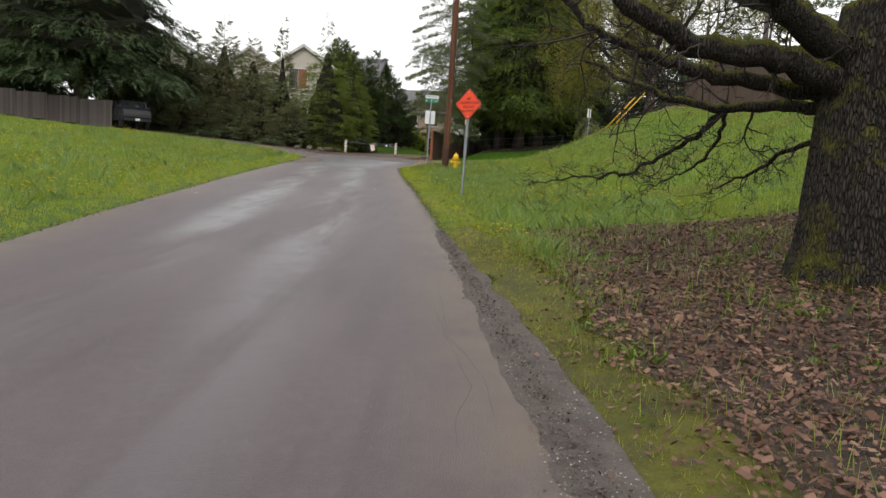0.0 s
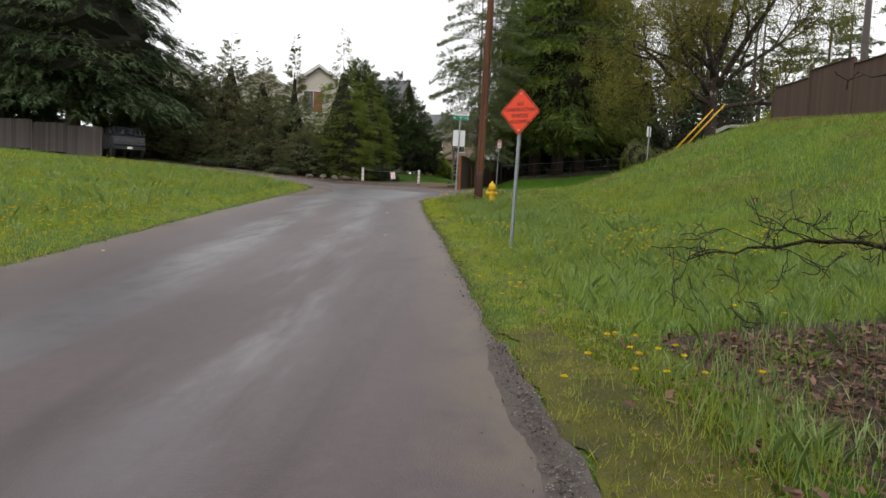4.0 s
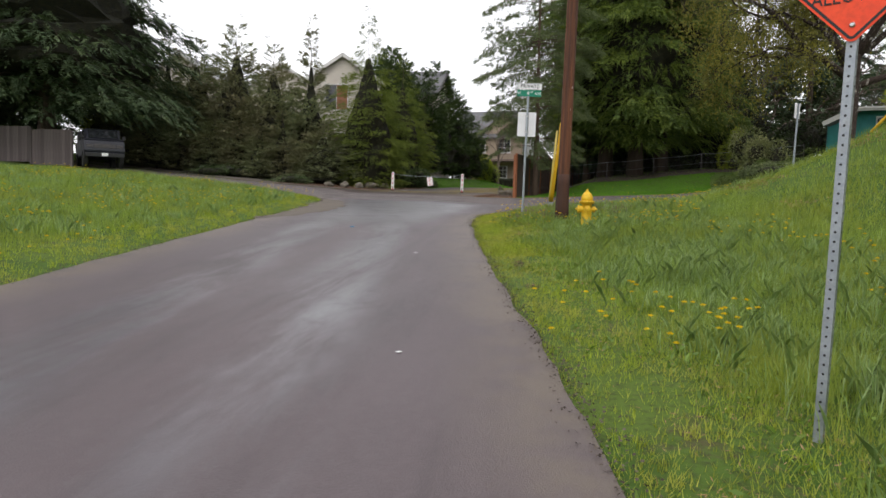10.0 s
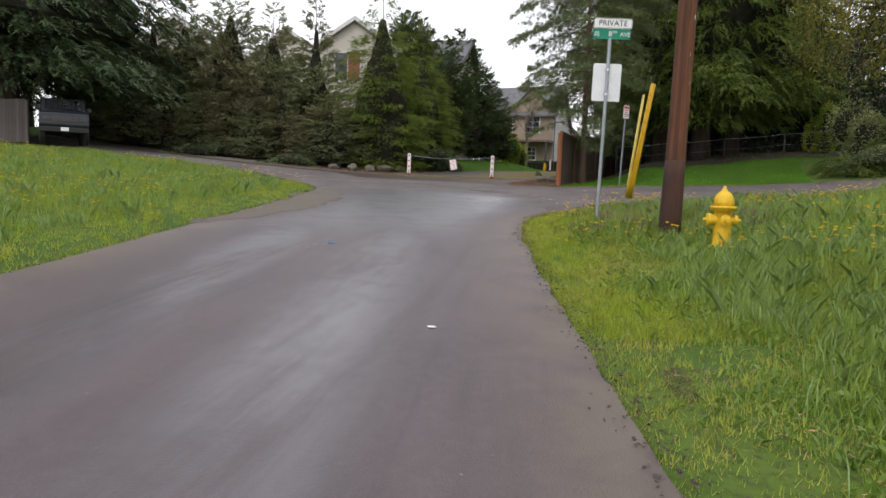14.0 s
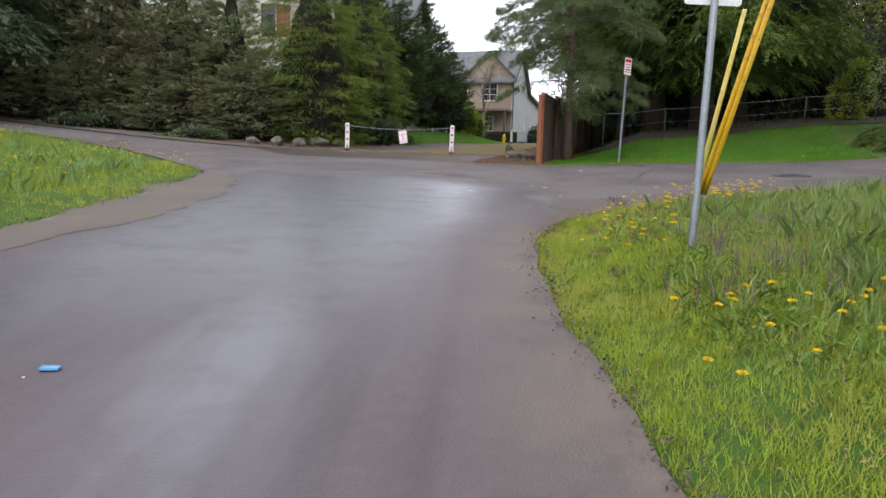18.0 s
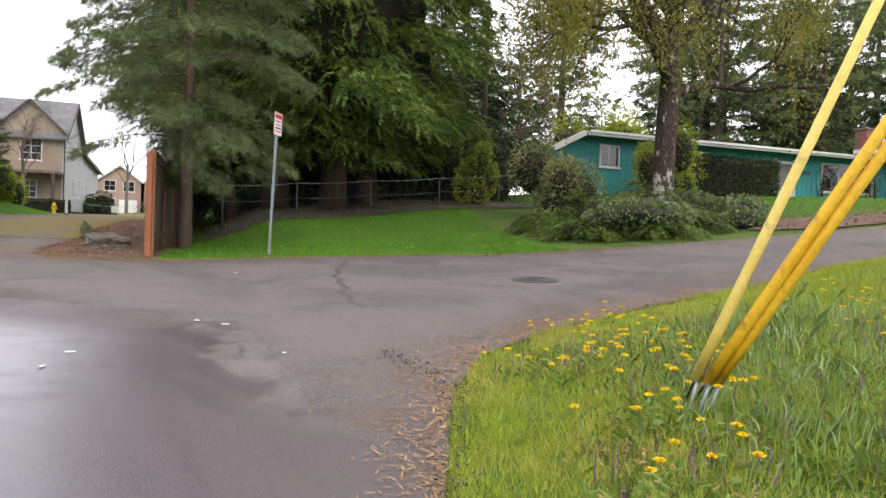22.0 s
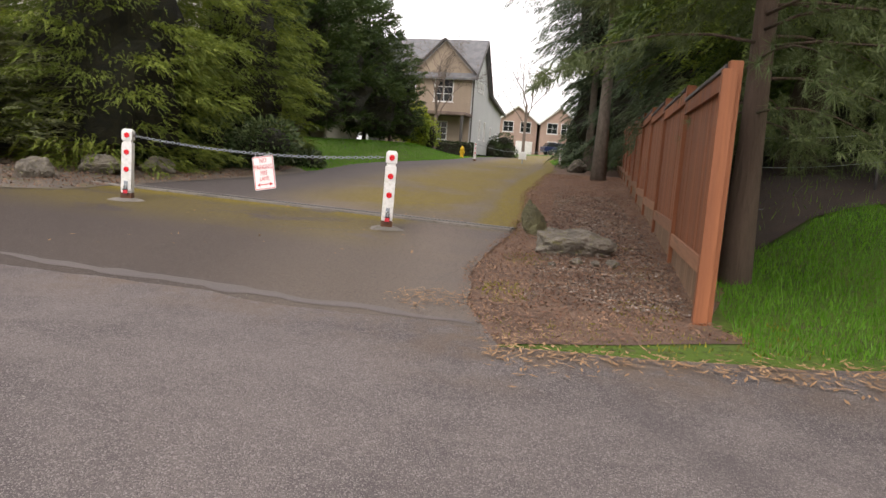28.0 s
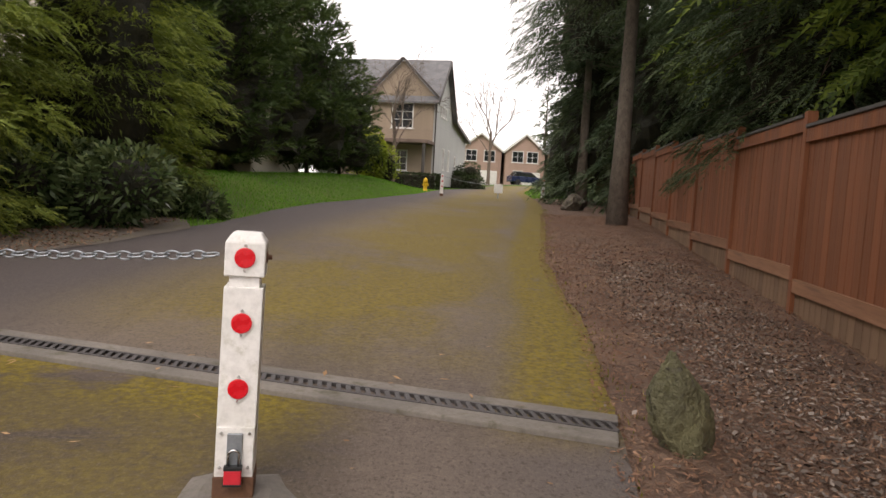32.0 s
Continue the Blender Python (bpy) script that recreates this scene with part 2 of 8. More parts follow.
RIGHT_Y = [-30, 0, 3, 5.6, 9.6, 13, 16, 20, 23.6, 28, 30, 31, 32.6, 34, 35.3, 36.8]
RIGHT_X = [2.2, 0.85, 0.7, 0.5, 0.12, -0.15, -0.5, -0.92, -1.4, -1.9, -2.08, -2.2, -2.26, -2.16, -1.76, -0.75]
LEFT_Y = [-30, 0, 8.4, 11.2, 16, 20.5, 25, 29, 35.6, 39.6, 41]
LEFT_X = [0.0, -4.2, -5.5, -5.9, -6.4, -6.83, -7.15, -7.35, -7.75, -8.2, -8.6]


def road_right(y):
    return np.interp(y, RIGHT_Y, RIGHT_X)


def road_left(y):
    return np.interp(y, LEFT_Y, LEFT_X)


def fence_x(y):
    """The line of the tall board fence beside the lane."""
    return -1.13 + 0.25 * (np.asarray(y, float) - 46.95)


def ground_z(x, y):
    """Height of the ground, from arrays or numbers."""
    x, y = np.asarray(x, float), np.asarray(y, float)
    z = np.interp(y, [-60, -30, 0, 9, 18, 26, 33, 37, 42, 46, 51, 64, 90, 140, 240], [-3, -1.6, 0, .38, .86, 1.34, 1.76, 1.98, 2.26, 2.48, 2.69, 3.3, 4.0, 5.0, 6.0])
    east = smooth(34, 39, y)
    z = z + east * (1 - 0.8 * smooth(49, 56, y) * (1 - smooth(0.2, 2.5, x - fence_x(y)))) * (0.056 * np.clip(x + 1, 0, 6) + 0.115 * np.clip(x - 5, 0, 17) + 0.03 * np.clip(x - 22, 0, 40))
    z = z + 0.72 * smooth(46.4, 54, y) * smooth(0.2, 3.0, x - fence_x(y)) * (1 - smooth(6, 16, x)) * (1 - smooth(60, 75, y))
    lawn_e = smooth(0, 2.5, y - np.interp(x, [2, 5, 9, 14, 20, 28, 60], [60, 50, 47.2, 45.6, 43.8, 42.2, 38]))
    z = z + lawn_e * 0.32 * smooth(3, 14, x)
    d = road_left(y) - x
    lawn = 0.072 * np.clip(d, 0, 45) + 0.06 * smooth(0, 0.7, d)
    drive = 0.066 * np.clip(-x - 9, 0, 45)
    b = smooth(40, 48, y)
    z = z + (1 - b) * lawn + b * drive
    d = x - road_right(y)
    near = np.interp(x, [-3, 0, 1.4, 4, 8, 14, 25, 60], [36, 37.6, 38.2, 38.9, 39.4, 39.0, 37, 31])
    bank = (0.3 * smooth(1.5, 5, d) + 3.1 * smooth(4.2, 13.5, d) + 0.04 * smooth(0, 0.9, d) + 0.03 * np.clip(d - 14, 0, 40)) * smooth(0.0, 7.5, near - y)
    berm = 0.2 * smooth(0.1, 1.3, d) * smooth(0.1, 1.8, near - y) * smooth(27, 33, y)
    d = np.interp(y, [57.5, 60.5, 67.8, 73, 82, 95], [-7.3, -6.3, -5.3, -3.9, -1.8, 0.5]) - x
    lane_bank = 0.72 * smooth(0.0, 3.2, d) * smooth(60.5, 63.5, y) * (1 - smooth(84, 95, y)) * (1 - smooth(14, 40, d))
    return z + bank + berm + lane_bank

# ---- materials ----
def old_colour(k, v):
    """Colour and grain of coarse, worn asphalt."""
    stone = k.voronoi(v, 170)
    g = k.n("SeparateColor")
    k.put(g.inputs[0], k.voronoi(v, 170, "F1", "Color"))
    patch = k.ramp(k.noise(v, 0.5, 7, 0.68, 0.5), 0.36, 0.62)
    col = k.mix(patch, (0.088, 0.074, 0.074), (0.165, 0.14, 0.132))
    col = k.mix(k.math("MULTIPLY", k.ramp(g.outputs[0], 0.55, 1.0), 0.7), col, (0.34, 0.305, 0.285))
    col = k.mix(k.math("MULTIPLY", k.ramp(g.outputs[1], 0.55, 1.0), 0.55), col, (0.045, 0.037, 0.038))
    col = k.mix(k.math("MULTIPLY", k.ramp(k.noise(v, 7, 7, 0.75), 0.45, 0.7), 0.4), col, (0.18, 0.152, 0.14))
    dark = k.ramp(k.noise(k.coords((0.9, 0.5, 1), True), 0.7, 6, 0.65, 0.6), 0.55, 0.7)
    col = k.mix(k.math("MULTIPLY", dark, 0.45), col, (0.06, 0.05, 0.053))
    return col, stone


def make_asphalt(name, wet_from, base, mossy=False):
    k = Nodes(name)
    v = k.coords(world=True)
    sep = k.n("SeparateXYZ")
    k.put(sep.inputs[0], v)
    x, y = sep.outputs[0], sep.outputs[1]
    grit = k.noise(v, 130, 3, 0.7)
    stone = k.voronoi(v, 75)
    patch = k.ramp(k.noise(v, 0.35, 6, 0.6, 0.4), 0.32, 0.68)
    col = k.mix(patch, base, tuple(a * 1.35 for a in base))
    col = k.mix(k.ramp(stone, 0.16, 0.05), col, tuple(min(1, a * 2.3) for a in base))
    col = k.mix(k.math("MULTIPLY", k.ramp(grit, 0.5, 0.75), 0.5), col, tuple(a * 0.45 for a in base))
    mott = k.noise(v, 11, 6, 0.75)
    col = k.mix(k.math("MULTIPLY", k.ramp(mott, 0.42, 0.72), 0.55), col, tuple(a * 1.7 for a in base))
    lines = k.noise(k.coords((2.6, 0.12, 1), True), 1.0, 6, 0.7, 0.3)
    col = k.mix(k.math("MULTIPLY", k.ramp(lines, 0.5, 0.72), 0.45), col, tuple(a * 0.55 for a in base))
    rim = k.n("Attribute")
    rim.attribute_name = "rim"
    inner = k.ramp(rim.outputs["Fac"], 0.5, 1.0) if wet_from else rim.outputs["Fac"]
    edge = k.math("MULTIPLY", inner, k.ramp(k.noise(v, 1.6, 6, 0.65), 0.25, 0.62))
    col = k.mix(edge, col, k.mix(k.ramp(y, 33.5, 36), (0.135, 0.108, 0.085), (0.095, 0.083, 0.081)))
    rough = k.ramp(grit, 0.2, 0.8, 0.42, 0.58) if wet_from else k.ramp(grit, 0.2, 0.8, 0.7, 0.9)
    if wet_from:
        st = k.coords((0.75, 0.11, 1), True)
        off = k.math("ABSOLUTE", k.math("ADD", k.math("ADD", x, 1.85), k.math("MULTIPLY", y, 0.1)))
        off = k.math("ABSOLUTE", k.math("SUBTRACT", off, 0.85))
        track = k.ramp(off, 0.75, 0.05, 0.12, 1.0)
        streak = k.math("MULTIPLY", track, k.ramp(k.noise(st, 1.0, 6, 0.62, 0.3), 0.38, 0.62))
        pool = k.math("MULTIPLY", k.ramp(y, wet_from - 2, wet_from + 3), k.ramp(y, 45.5, 42.5))
        pool = k.math("MULTIPLY", pool, k.math("MULTIPLY", k.ramp(x, -1.6, -3.4), k.ramp(x, -9.0, -7.8)))
        pool = k.math("MULTIPLY", pool, k.ramp(k.noise(k.coords((0.5, 0.3, 1), True), 1.0, 6, 0.6, 0.8), 0.3, 0.5, 0.6, 1))
        lane = k.math("MULTIPLY", k.ramp(y, 34, 30), k.ramp(inner, 0.35, 0.05))
        wet = k.math("MAXIMUM", pool, k.math("MULTIPLY", k.math("MULTIPLY", streak, lane), k.ramp(y, 6, 13, 0.3, 0.9)))
        wet = k.math("MULTIPLY", wet, k.ramp(rim.outputs["Fac"], 0.75, 0.1))
        wet = k.math("MULTIPLY", wet, k.ramp(k.noise(v, 2.2, 5, 0.65), 0.25, 0.55, 0.6, 1))
        rough = k.mix(wet, k.mix(0.0, rough, rough), (0.36, 0.36, 0.36))
        # Wet asphalt is darker; its bluish tint puts sky sheen into the colour.
        col = k.mix(wet, col, (0.06, 0.055, 0.066))
        dark = k.ramp(k.noise(k.coords((0.8, 0.5, 1), True), 0.8, 5, 0.6, 0.5), 0.56, 0.7)
        col = k.mix(k.math("MULTIPLY", dark, 0.45), col, tuple(a * 0.5 for a in base))
        sx, sy = k.math("ADD", x, 1.95), k.math("MULTIPLY", k.math("ADD", y, -38.2), 0.4)
        oil = k.math("SQRT", k.math("ADD", k.math("MULTIPLY", sx, sx), k.math("MULTIPLY", sy, sy)))
        oil = k.math("ADD", oil, k.ramp(k.noise(k.coords((2.5, 0.7, 1), True), 1.3, 6, 0.7), 0.25, 0.75, -0.45, 0.45))
        oil = k.ramp(oil, 0.8, 0.0)
        col = k.mix(k.math("MULTIPLY", oil, 0.5), col, (0.03, 0.027, 0.028))
        worn, pebble = old_colour(k, v)
        fray = k.math("ADD", rim.outputs["Fac"], k.ramp(k.noise(v, 1.3, 7, 0.7, 0.6), 0.25, 0.75, -0.4, 0.4))
        fray = k.math("MULTIPLY", k.ramp(fray, 0.78, 1.15), k.ramp(y, 35.5, 37.5, 0, 0.75))
        col = k.mix(fray, col, worn)
        rough = k.mix(fray, rough, (0.8, 0.8, 0.8))
    if mossy:
        u = k.math("SUBTRACT", x, k.math("MULTIPLY", y, 0.2))
        south = k.math("SUBTRACT", k.math("SUBTRACT", 50.751, k.math("MULTIPLY", x, 0.3295)), y)
        col = k.mix(k.math("MULTIPLY", k.ramp(u, -15.6, -17.4), 0.75), col, (0.06, 0.052, 0.056))
        col = k.mix(k.math("MULTIPLY", k.math("MULTIPLY", k.ramp(x, -3.2, -4.0), k.ramp(south, 0.0, 0.5)), 0.85), col, (0.05, 0.037, 0.031))
        col = k.mix(k.math("MULTIPLY", k.math("MULTIPLY", k.ramp(x, -5.6, -4.2), k.ramp(y, 51.2, 49.8)), 0.5), col, (0.145, 0.115, 0.09))
        chips = k.ramp(k.noise(v, 48, 4, 0.8), 0.52, 0.64)
        col = k.mix(k.math("MULTIPLY", chips, 0.45), col, (0.19, 0.155, 0.125))
        pits = k.ramp(k.noise(k.coords((1.3, 1, 1), True), 38, 4, 0.8), 0.5, 0.36)
        col = k.mix(k.math("MULTIPLY", pits, 0.65), col, (0.035, 0.028, 0.024))
        soft = k.ramp(k.noise(k.coords((0.6, 0.5, 1), True), 1.0, 7, 0.7, 0.6), 0.26, 0.56)
        blot = k.ramp(k.noise(k.coords((0.8, 1.5, 1), True), 1.0, 7, 0.72, 0.5), 0.36, 0.5)
        fine = k.ramp(k.noise(v, 26, 6, 0.78), 0.3, 0.56, 0.3, 1)
        film = k.math("MULTIPLY", k.math("MULTIPLY", k.ramp(u, -17.4, -15.0), k.ramp(south, 0.0, -1.6)), 0.9)
        film = k.math("MULTIPLY", film, k.math("MULTIPLY", soft, k.ramp(u, -12.6, -13.9, 0.35, 1.0)))
        band = k.math("MULTIPLY", k.math("MULTIPLY", k.ramp(south, 1.15, 0.35), k.ramp(south, 0.05, 0.25)), k.ramp(x, -3.3, -4.0, 0.0, 1.0))
        wide = k.math("MULTIPLY", k.math("MULTIPLY", k.ramp(south, 3.4, 1.6), k.ramp(south, 0.2, 0.6)), k.ramp(x, -3.4, -4.3, 0.0, 0.5))
        apron = k.math("MULTIPLY", k.math("MAXIMUM", band, wide), blot)
        m = k.math("MULTIPLY", k.math("MAXIMUM", film, apron), fine)
        rim2 = k.math("MULTIPLY", k.ramp(rim.outputs["Fac"], 0.1, 0.55), k.math("MULTIPLY", k.ramp(u, -15, -13.6), k.ramp(y, 51.0, 51.9)))
        m = k.math("MAXIMUM", m, k.math("MULTIPLY", k.math("MULTIPLY", rim2, fine), k.ramp(k.noise(v, 2.2, 6, 0.7), 0.25, 0.45)))
        moss = k.mix(k.ramp(k.noise(v, 22, 5, 0.7), 0.3, 0.7), (0.105, 0.078, 0.006), (0.235, 0.178, 0.01))
        col = k.mix(k.math("MULTIPLY", m, 0.86), col, moss)
        rough = k.ramp(m, 0, 1, 0.78, 0.95)
    k.bump(k.math("ADD", grit, k.math("MULTIPLY", stone, 0.6)), 0.5, 0.006)
    if wet_from:
        k.put(k.b.inputs["Coat Weight"], k.math("MULTIPLY", wet, 0.95))
        k.b.inputs["Coat Roughness"].default_value = 0.3
        k.b.inputs["Coat IOR"].default_value = 1.6
    return k.done(col, rough, 0, 0.42 if wet_from else 0.3)


M = {}
def make_old_asphalt():
    """The coarse, dry asphalt of the older cross street."""
    k = Nodes("old_asphalt")
    v = k.coords(world=True)
    grit = k.noise(v, 110, 3, 0.7)
    col, stone = old_colour(k, v)
    rim = k.n("Attribute")
    rim.attribute_name = "rim"
    col = k.mix(k.math("MULTIPLY", rim.outputs["Fac"], k.ramp(k.noise(v, 1.6, 6, 0.7), 0.4, 0.62)), col, (0.15, 0.105, 0.07))
    k.bump(k.math("SUBTRACT", k.math("MULTIPLY", grit, 0.4), stone), 0.8, 0.012)
    return k.done(col, k.ramp(grit, 0.2, 0.8, 0.7, 0.92), 0, 0.35)


M["old_asphalt"] = make_old_asphalt()
M["asphalt"] = make_asphalt("asphalt", 31.0, (0.07, 0.0535, 0.056))
M["lane"] = make_asphalt("lane_asphalt", 0, (0.113, 0.088, 0.07), True)


def make_soil():
    k = Nodes("turf_soil")
    v = k.coords(world=True)
    big = k.ramp(k.noise(v, 0.5, 6, 0.6), 0.35, 0.65)
    small = k.noise(v, 14, 6, 0.7)
    col = k.mix(big, (0.06, 0.12, 0.017), (0.10, 0.155, 0.024))
    col = k.mix(k.ramp(small, 0.45, 0.72), col, (0.05, 0.06, 0.02))
    col = k.mix(k.math("MULTIPLY", k.ramp(k.noise(v, 1.9, 6, 0.7), 0.58, 0.7), 0.8), col, (0.10, 0.078, 0.045))
    k.bump(small, 0.9, 0.05)
    return k.done(col, 0.95, 0, 0.2)


M["soil"] = make_soil()
M["earth"] = surf("dark_earth", (0.045, 0.032, 0.025), (0.075, 0.055, 0.042), 3, 45, 0.95, 0.8, world=True, dist=0.02)
M["mulch"] = surf("needle_mulch", (0.13, 0.082, 0.058), (0.23, 0.15, 0.108), 1.6, 60, 0.95, 0.9, world=True, dist=0.03, grime=(0.07, 0.046, 0.034))
M["moss_turf"] = surf("moss_turf", (0.06, 0.062, 0.01), (0.125, 0.122, 0.014), 2.2, 40, 0.95, 0.9, world=True, dist=0.03, grime=(0.07, 0.055, 0.035))
M["gravel"] = surf("fine_gravel", (0.09, 0.076, 0.07), (0.14, 0.12, 0.108), 5, 70, 0.92, 0.9, world=True, dist=0.02)
M["gravel_moss"] = surf("gravel_with_moss", (0.12, 0.1, 0.084), (0.165, 0.14, 0.115), 1.0, 50, 0.92, 0.8, world=True, dist=0.02, grime=(0.13, 0.12, 0.03))
M["crack"] = surf("crack_filling", (0.04, 0.033, 0.031), (0.075, 0.06, 0.055), 8, 60, 0.9, 0.4, world=True)
M["joint"] = surf("patched_joint", (0.095, 0.08, 0.076), (0.135, 0.114, 0.106), 3, 60, 0.75, 0.5, world=True)
M["sealed"] = surf("smooth_sealer", (0.085, 0.072, 0.075), (0.125, 0.107, 0.108), 5, 60, 0.5, 0.2, world=True)
M["tar"] = surf("tar_seam", (0.07, 0.06, 0.06), (0.11, 0.094, 0.09), 3, 60, 0.7, 0.3, world=True)
M["grass_short"] = leafy("mown_grass", (0.215, 0.285, 0.024), (0.43, 0.51, 0.055), (0.42, 0.42, 0.08), 0.5, 0.45, 1.1, 5.0)
M["grass_tall"] = leafy("tall_grass", (0.15, 0.235, 0.035), (0.385, 0.50, 0.11), (0.29, 0.34, 0.06), 0.36, 0.45, 0.3, 2.6)
M["grass_blue"] = leafy("lush_grass_clumps", (0.2, 0.31, 0.11), (0.48, 0.60, 0.29), (0.26, 0.37, 0.12), 0.3, 0.4, 0.6, 4.0)
M["grass_lawn"] = leafy("lawn_grass", (0.075, 0.21, 0.016), (0.21, 0.42, 0.035), (0.10, 0.25, 0.02), 0.42, 0.45, 0.5)
M["yellow_flower"] = leafy("dandelion_yellow", (0.78, 0.54, 0.008), (0.85, 0.64, 0.015), (0.74, 0.5, 0.01), 0.6, 0.2)
M["weed"] = leafy("weed_leaves", (0.11, 0.19, 0.032), (0.29, 0.42, 0.09), (0.13, 0.21, 0.042), 0.38, 0.4, 1.0)
M["dead_leaf"] = leafy("dead_oak_leaves", (0.05, 0.024, 0.016), (0.30, 0.175, 0.12), (0.11, 0.056, 0.037), 0.7, 0.08, 2.0)
M["moss_tuft"] = leafy("moss_tufts", (0.20, 0.19, 0.02), (0.34, 0.31, 0.035), (0.15, 0.14, 0.03), 0.9, 0.2, 2.0)
M["moss_green"] = leafy("green_moss", (0.07, 0.085, 0.009), (0.2, 0.205, 0.018), (0.09, 0.08, 0.018), 0.9, 0.2, 2.0)
M["chip"] = leafy("bark_chips", (0.045, 0.023, 0.016), (0.42, 0.255, 0.16), (0.2, 0.11, 0.07), 0.9, 0.0, 2.0)
M["crumb"] = leafy("soil_crumbs", (0.03, 0.022, 0.016), (0.14, 0.115, 0.095), (0.05, 0.037, 0.028), 0.95, 0.0, 2.0)
M["crumb_brown"] = leafy("brown_soil_crumbs", (0.05, 0.033, 0.022), (0.19, 0.135, 0.088), (0.09, 0.062, 0.04), 0.95, 0.0, 2.0)
M["stone_chip"] = leafy("stone_chips", (0.16, 0.14, 0.125), (0.32, 0.29, 0.26), (0.2, 0.18, 0.16), 0.85, 0.0, 2.0)
# foliage
M["arbor"] = leafy("arborvitae_sprays", (0.09, 0.13, 0.022), (0.27, 0.31, 0.052), (0.125, 0.165, 0.03), 0.6, 0.3, 0.7)
M["arbor_dull"] = leafy("bronzed_cypress_sprays", (0.10, 0.13, 0.065), (0.30, 0.325, 0.16), (0.18, 0.165, 0.09), 0.65, 0.25, 0.45)
M["cedar_dark"] = leafy("dark_cedar_sprays", (0.055, 0.095, 0.02), (0.30, 0.37, 0.07), (0.085, 0.13, 0.034), 0.6, 0.3, 0.7)
M["cypress_dark"] = leafy("dark_cypress_sprays", (0.03, 0.055, 0.018), (0.11, 0.15, 0.035), (0.04, 0.07, 0.02), 0.6, 0.2, 0.7)
M["fir_dark"] = leafy("dark_fir_sprays", (0.032, 0.056, 0.024), (0.11, 0.145, 0.06), (0.04, 0.066, 0.028), 0.6, 0.1, 0.5)
M["fir"] = leafy("fir_sprays", (0.036, 0.064, 0.03), (0.14, 0.175, 0.085), (0.045, 0.074, 0.036), 0.6, 0.15, 0.5)
M["bark_lane"] = surf("grey_scaly_bark", (0.13, 0.105, 0.085), (0.2, 0.17, 0.14), 9, 34, 0.95, 1.0, stretch=(1, 1, 0.6), dist=0.04, grime=(0.07, 0.055, 0.045))
M["pine"] = leafy("pine_needles", (0.085, 0.12, 0.05), (0.25, 0.29, 0.12), (0.12, 0.155, 0.065), 0.5, 0.2, 0.5)
M["birch_leaf"] = leafy("young_birch_leaves", (0.22, 0.21, 0.04), (0.34, 0.31, 0.065), (0.18, 0.17, 0.045), 0.55, 0.5, 0.5)
M["rhodo"] = leafy("rhododendron_leaves", (0.04, 0.07, 0.025), (0.20, 0.245, 0.105), (0.05, 0.08, 0.03), 0.25, 0.15, 0.8)
M["ivy"] = leafy("ivy_leaves", (0.08, 0.115, 0.045), (0.27, 0.30, 0.15), (0.11, 0.14, 0.06), 0.32, 0.2, 1.0)
M["juniper"] = leafy("juniper_sprays", (0.045, 0.08, 0.02), (0.25, 0.31, 0.06), (0.075, 0.11, 0.03), 0.55, 0.2, 0.9)
M["bright_shrub"] = leafy("bright_shrub_leaves", (0.25, 0.30, 0.03), (0.42, 0.46, 0.05), (0.2, 0.26, 0.04), 0.5, 0.35, 0.8)
M["pale_leaf"] = leafy("pale_rhododendron_leaves", (0.13, 0.15, 0.055), (0.40, 0.41, 0.19), (0.17, 0.19, 0.075), 0.35, 0.2, 1.0)
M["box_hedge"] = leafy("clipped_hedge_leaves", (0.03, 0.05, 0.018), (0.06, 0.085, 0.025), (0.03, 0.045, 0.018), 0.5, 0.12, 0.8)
M["bark"] = surf("furrowed_bark", (0.075, 0.055, 0.04), (0.12, 0.09, 0.066), 4, 26, 0.95, 1.0, stretch=(1, 1, 0.22), dist=0.06)


def make_mossy_bark():
    """Fissured dark bark with moss on its upper sides."""
    k = Nodes("mossy_bark")
    v = k.coords((1, 1, 0.22))
    crack = k.voronoi(v, 34, "DISTANCE_TO_EDGE")
    grain = k.noise(v, 45, 5, 0.7)
    col = k.mix(k.ramp(crack, 0.02, 0.22), (0.008, 0.007, 0.006), (0.05, 0.041, 0.033))
    col = k.mix(k.math("MULTIPLY", k.ramp(grain, 0.4, 0.7), 0.5), col, (0.09, 0.078, 0.066))
    sep = k.n("SeparateXYZ")
    k.put(sep.inputs[0], k.n("NewGeometry").outputs["Normal"])
    top = k.math("ADD", sep.outputs[2], k.ramp(k.noise(k.coords(), 3.0, 6, 0.7), 0.3, 0.7, -0.5, 0.5))
    moss = k.mix(k.noise(k.coords(), 40, 4, 0.7), (0.05, 0.052, 0.008), (0.15, 0.145, 0.02))
    col = k.mix(k.ramp(top, 0.15, 0.75), col, moss)
    k.bump(k.math("ADD", k.ramp(crack, 0.0, 0.25), k.math("MULTIPLY", grain, 0.4)), 1.0, 0.05)
    return k.done(col, 0.95, 0, 0.2)


M["bark_moss"] = make_mossy_bark()
M["bark_cedar"] = surf("dark_cedar_bark", (0.045, 0.031, 0.024), (0.08, 0.056, 0.042), 4, 30, 0.95, 1.0, stretch=(1, 1, 0.1), dist=0.04)
M["bark_red"] = surf("red_brown_bark", (0.10, 0.066, 0.048), (0.16, 0.11, 0.082), 4, 30, 0.95, 1.0, stretch=(1, 1, 0.15), dist=0.04)


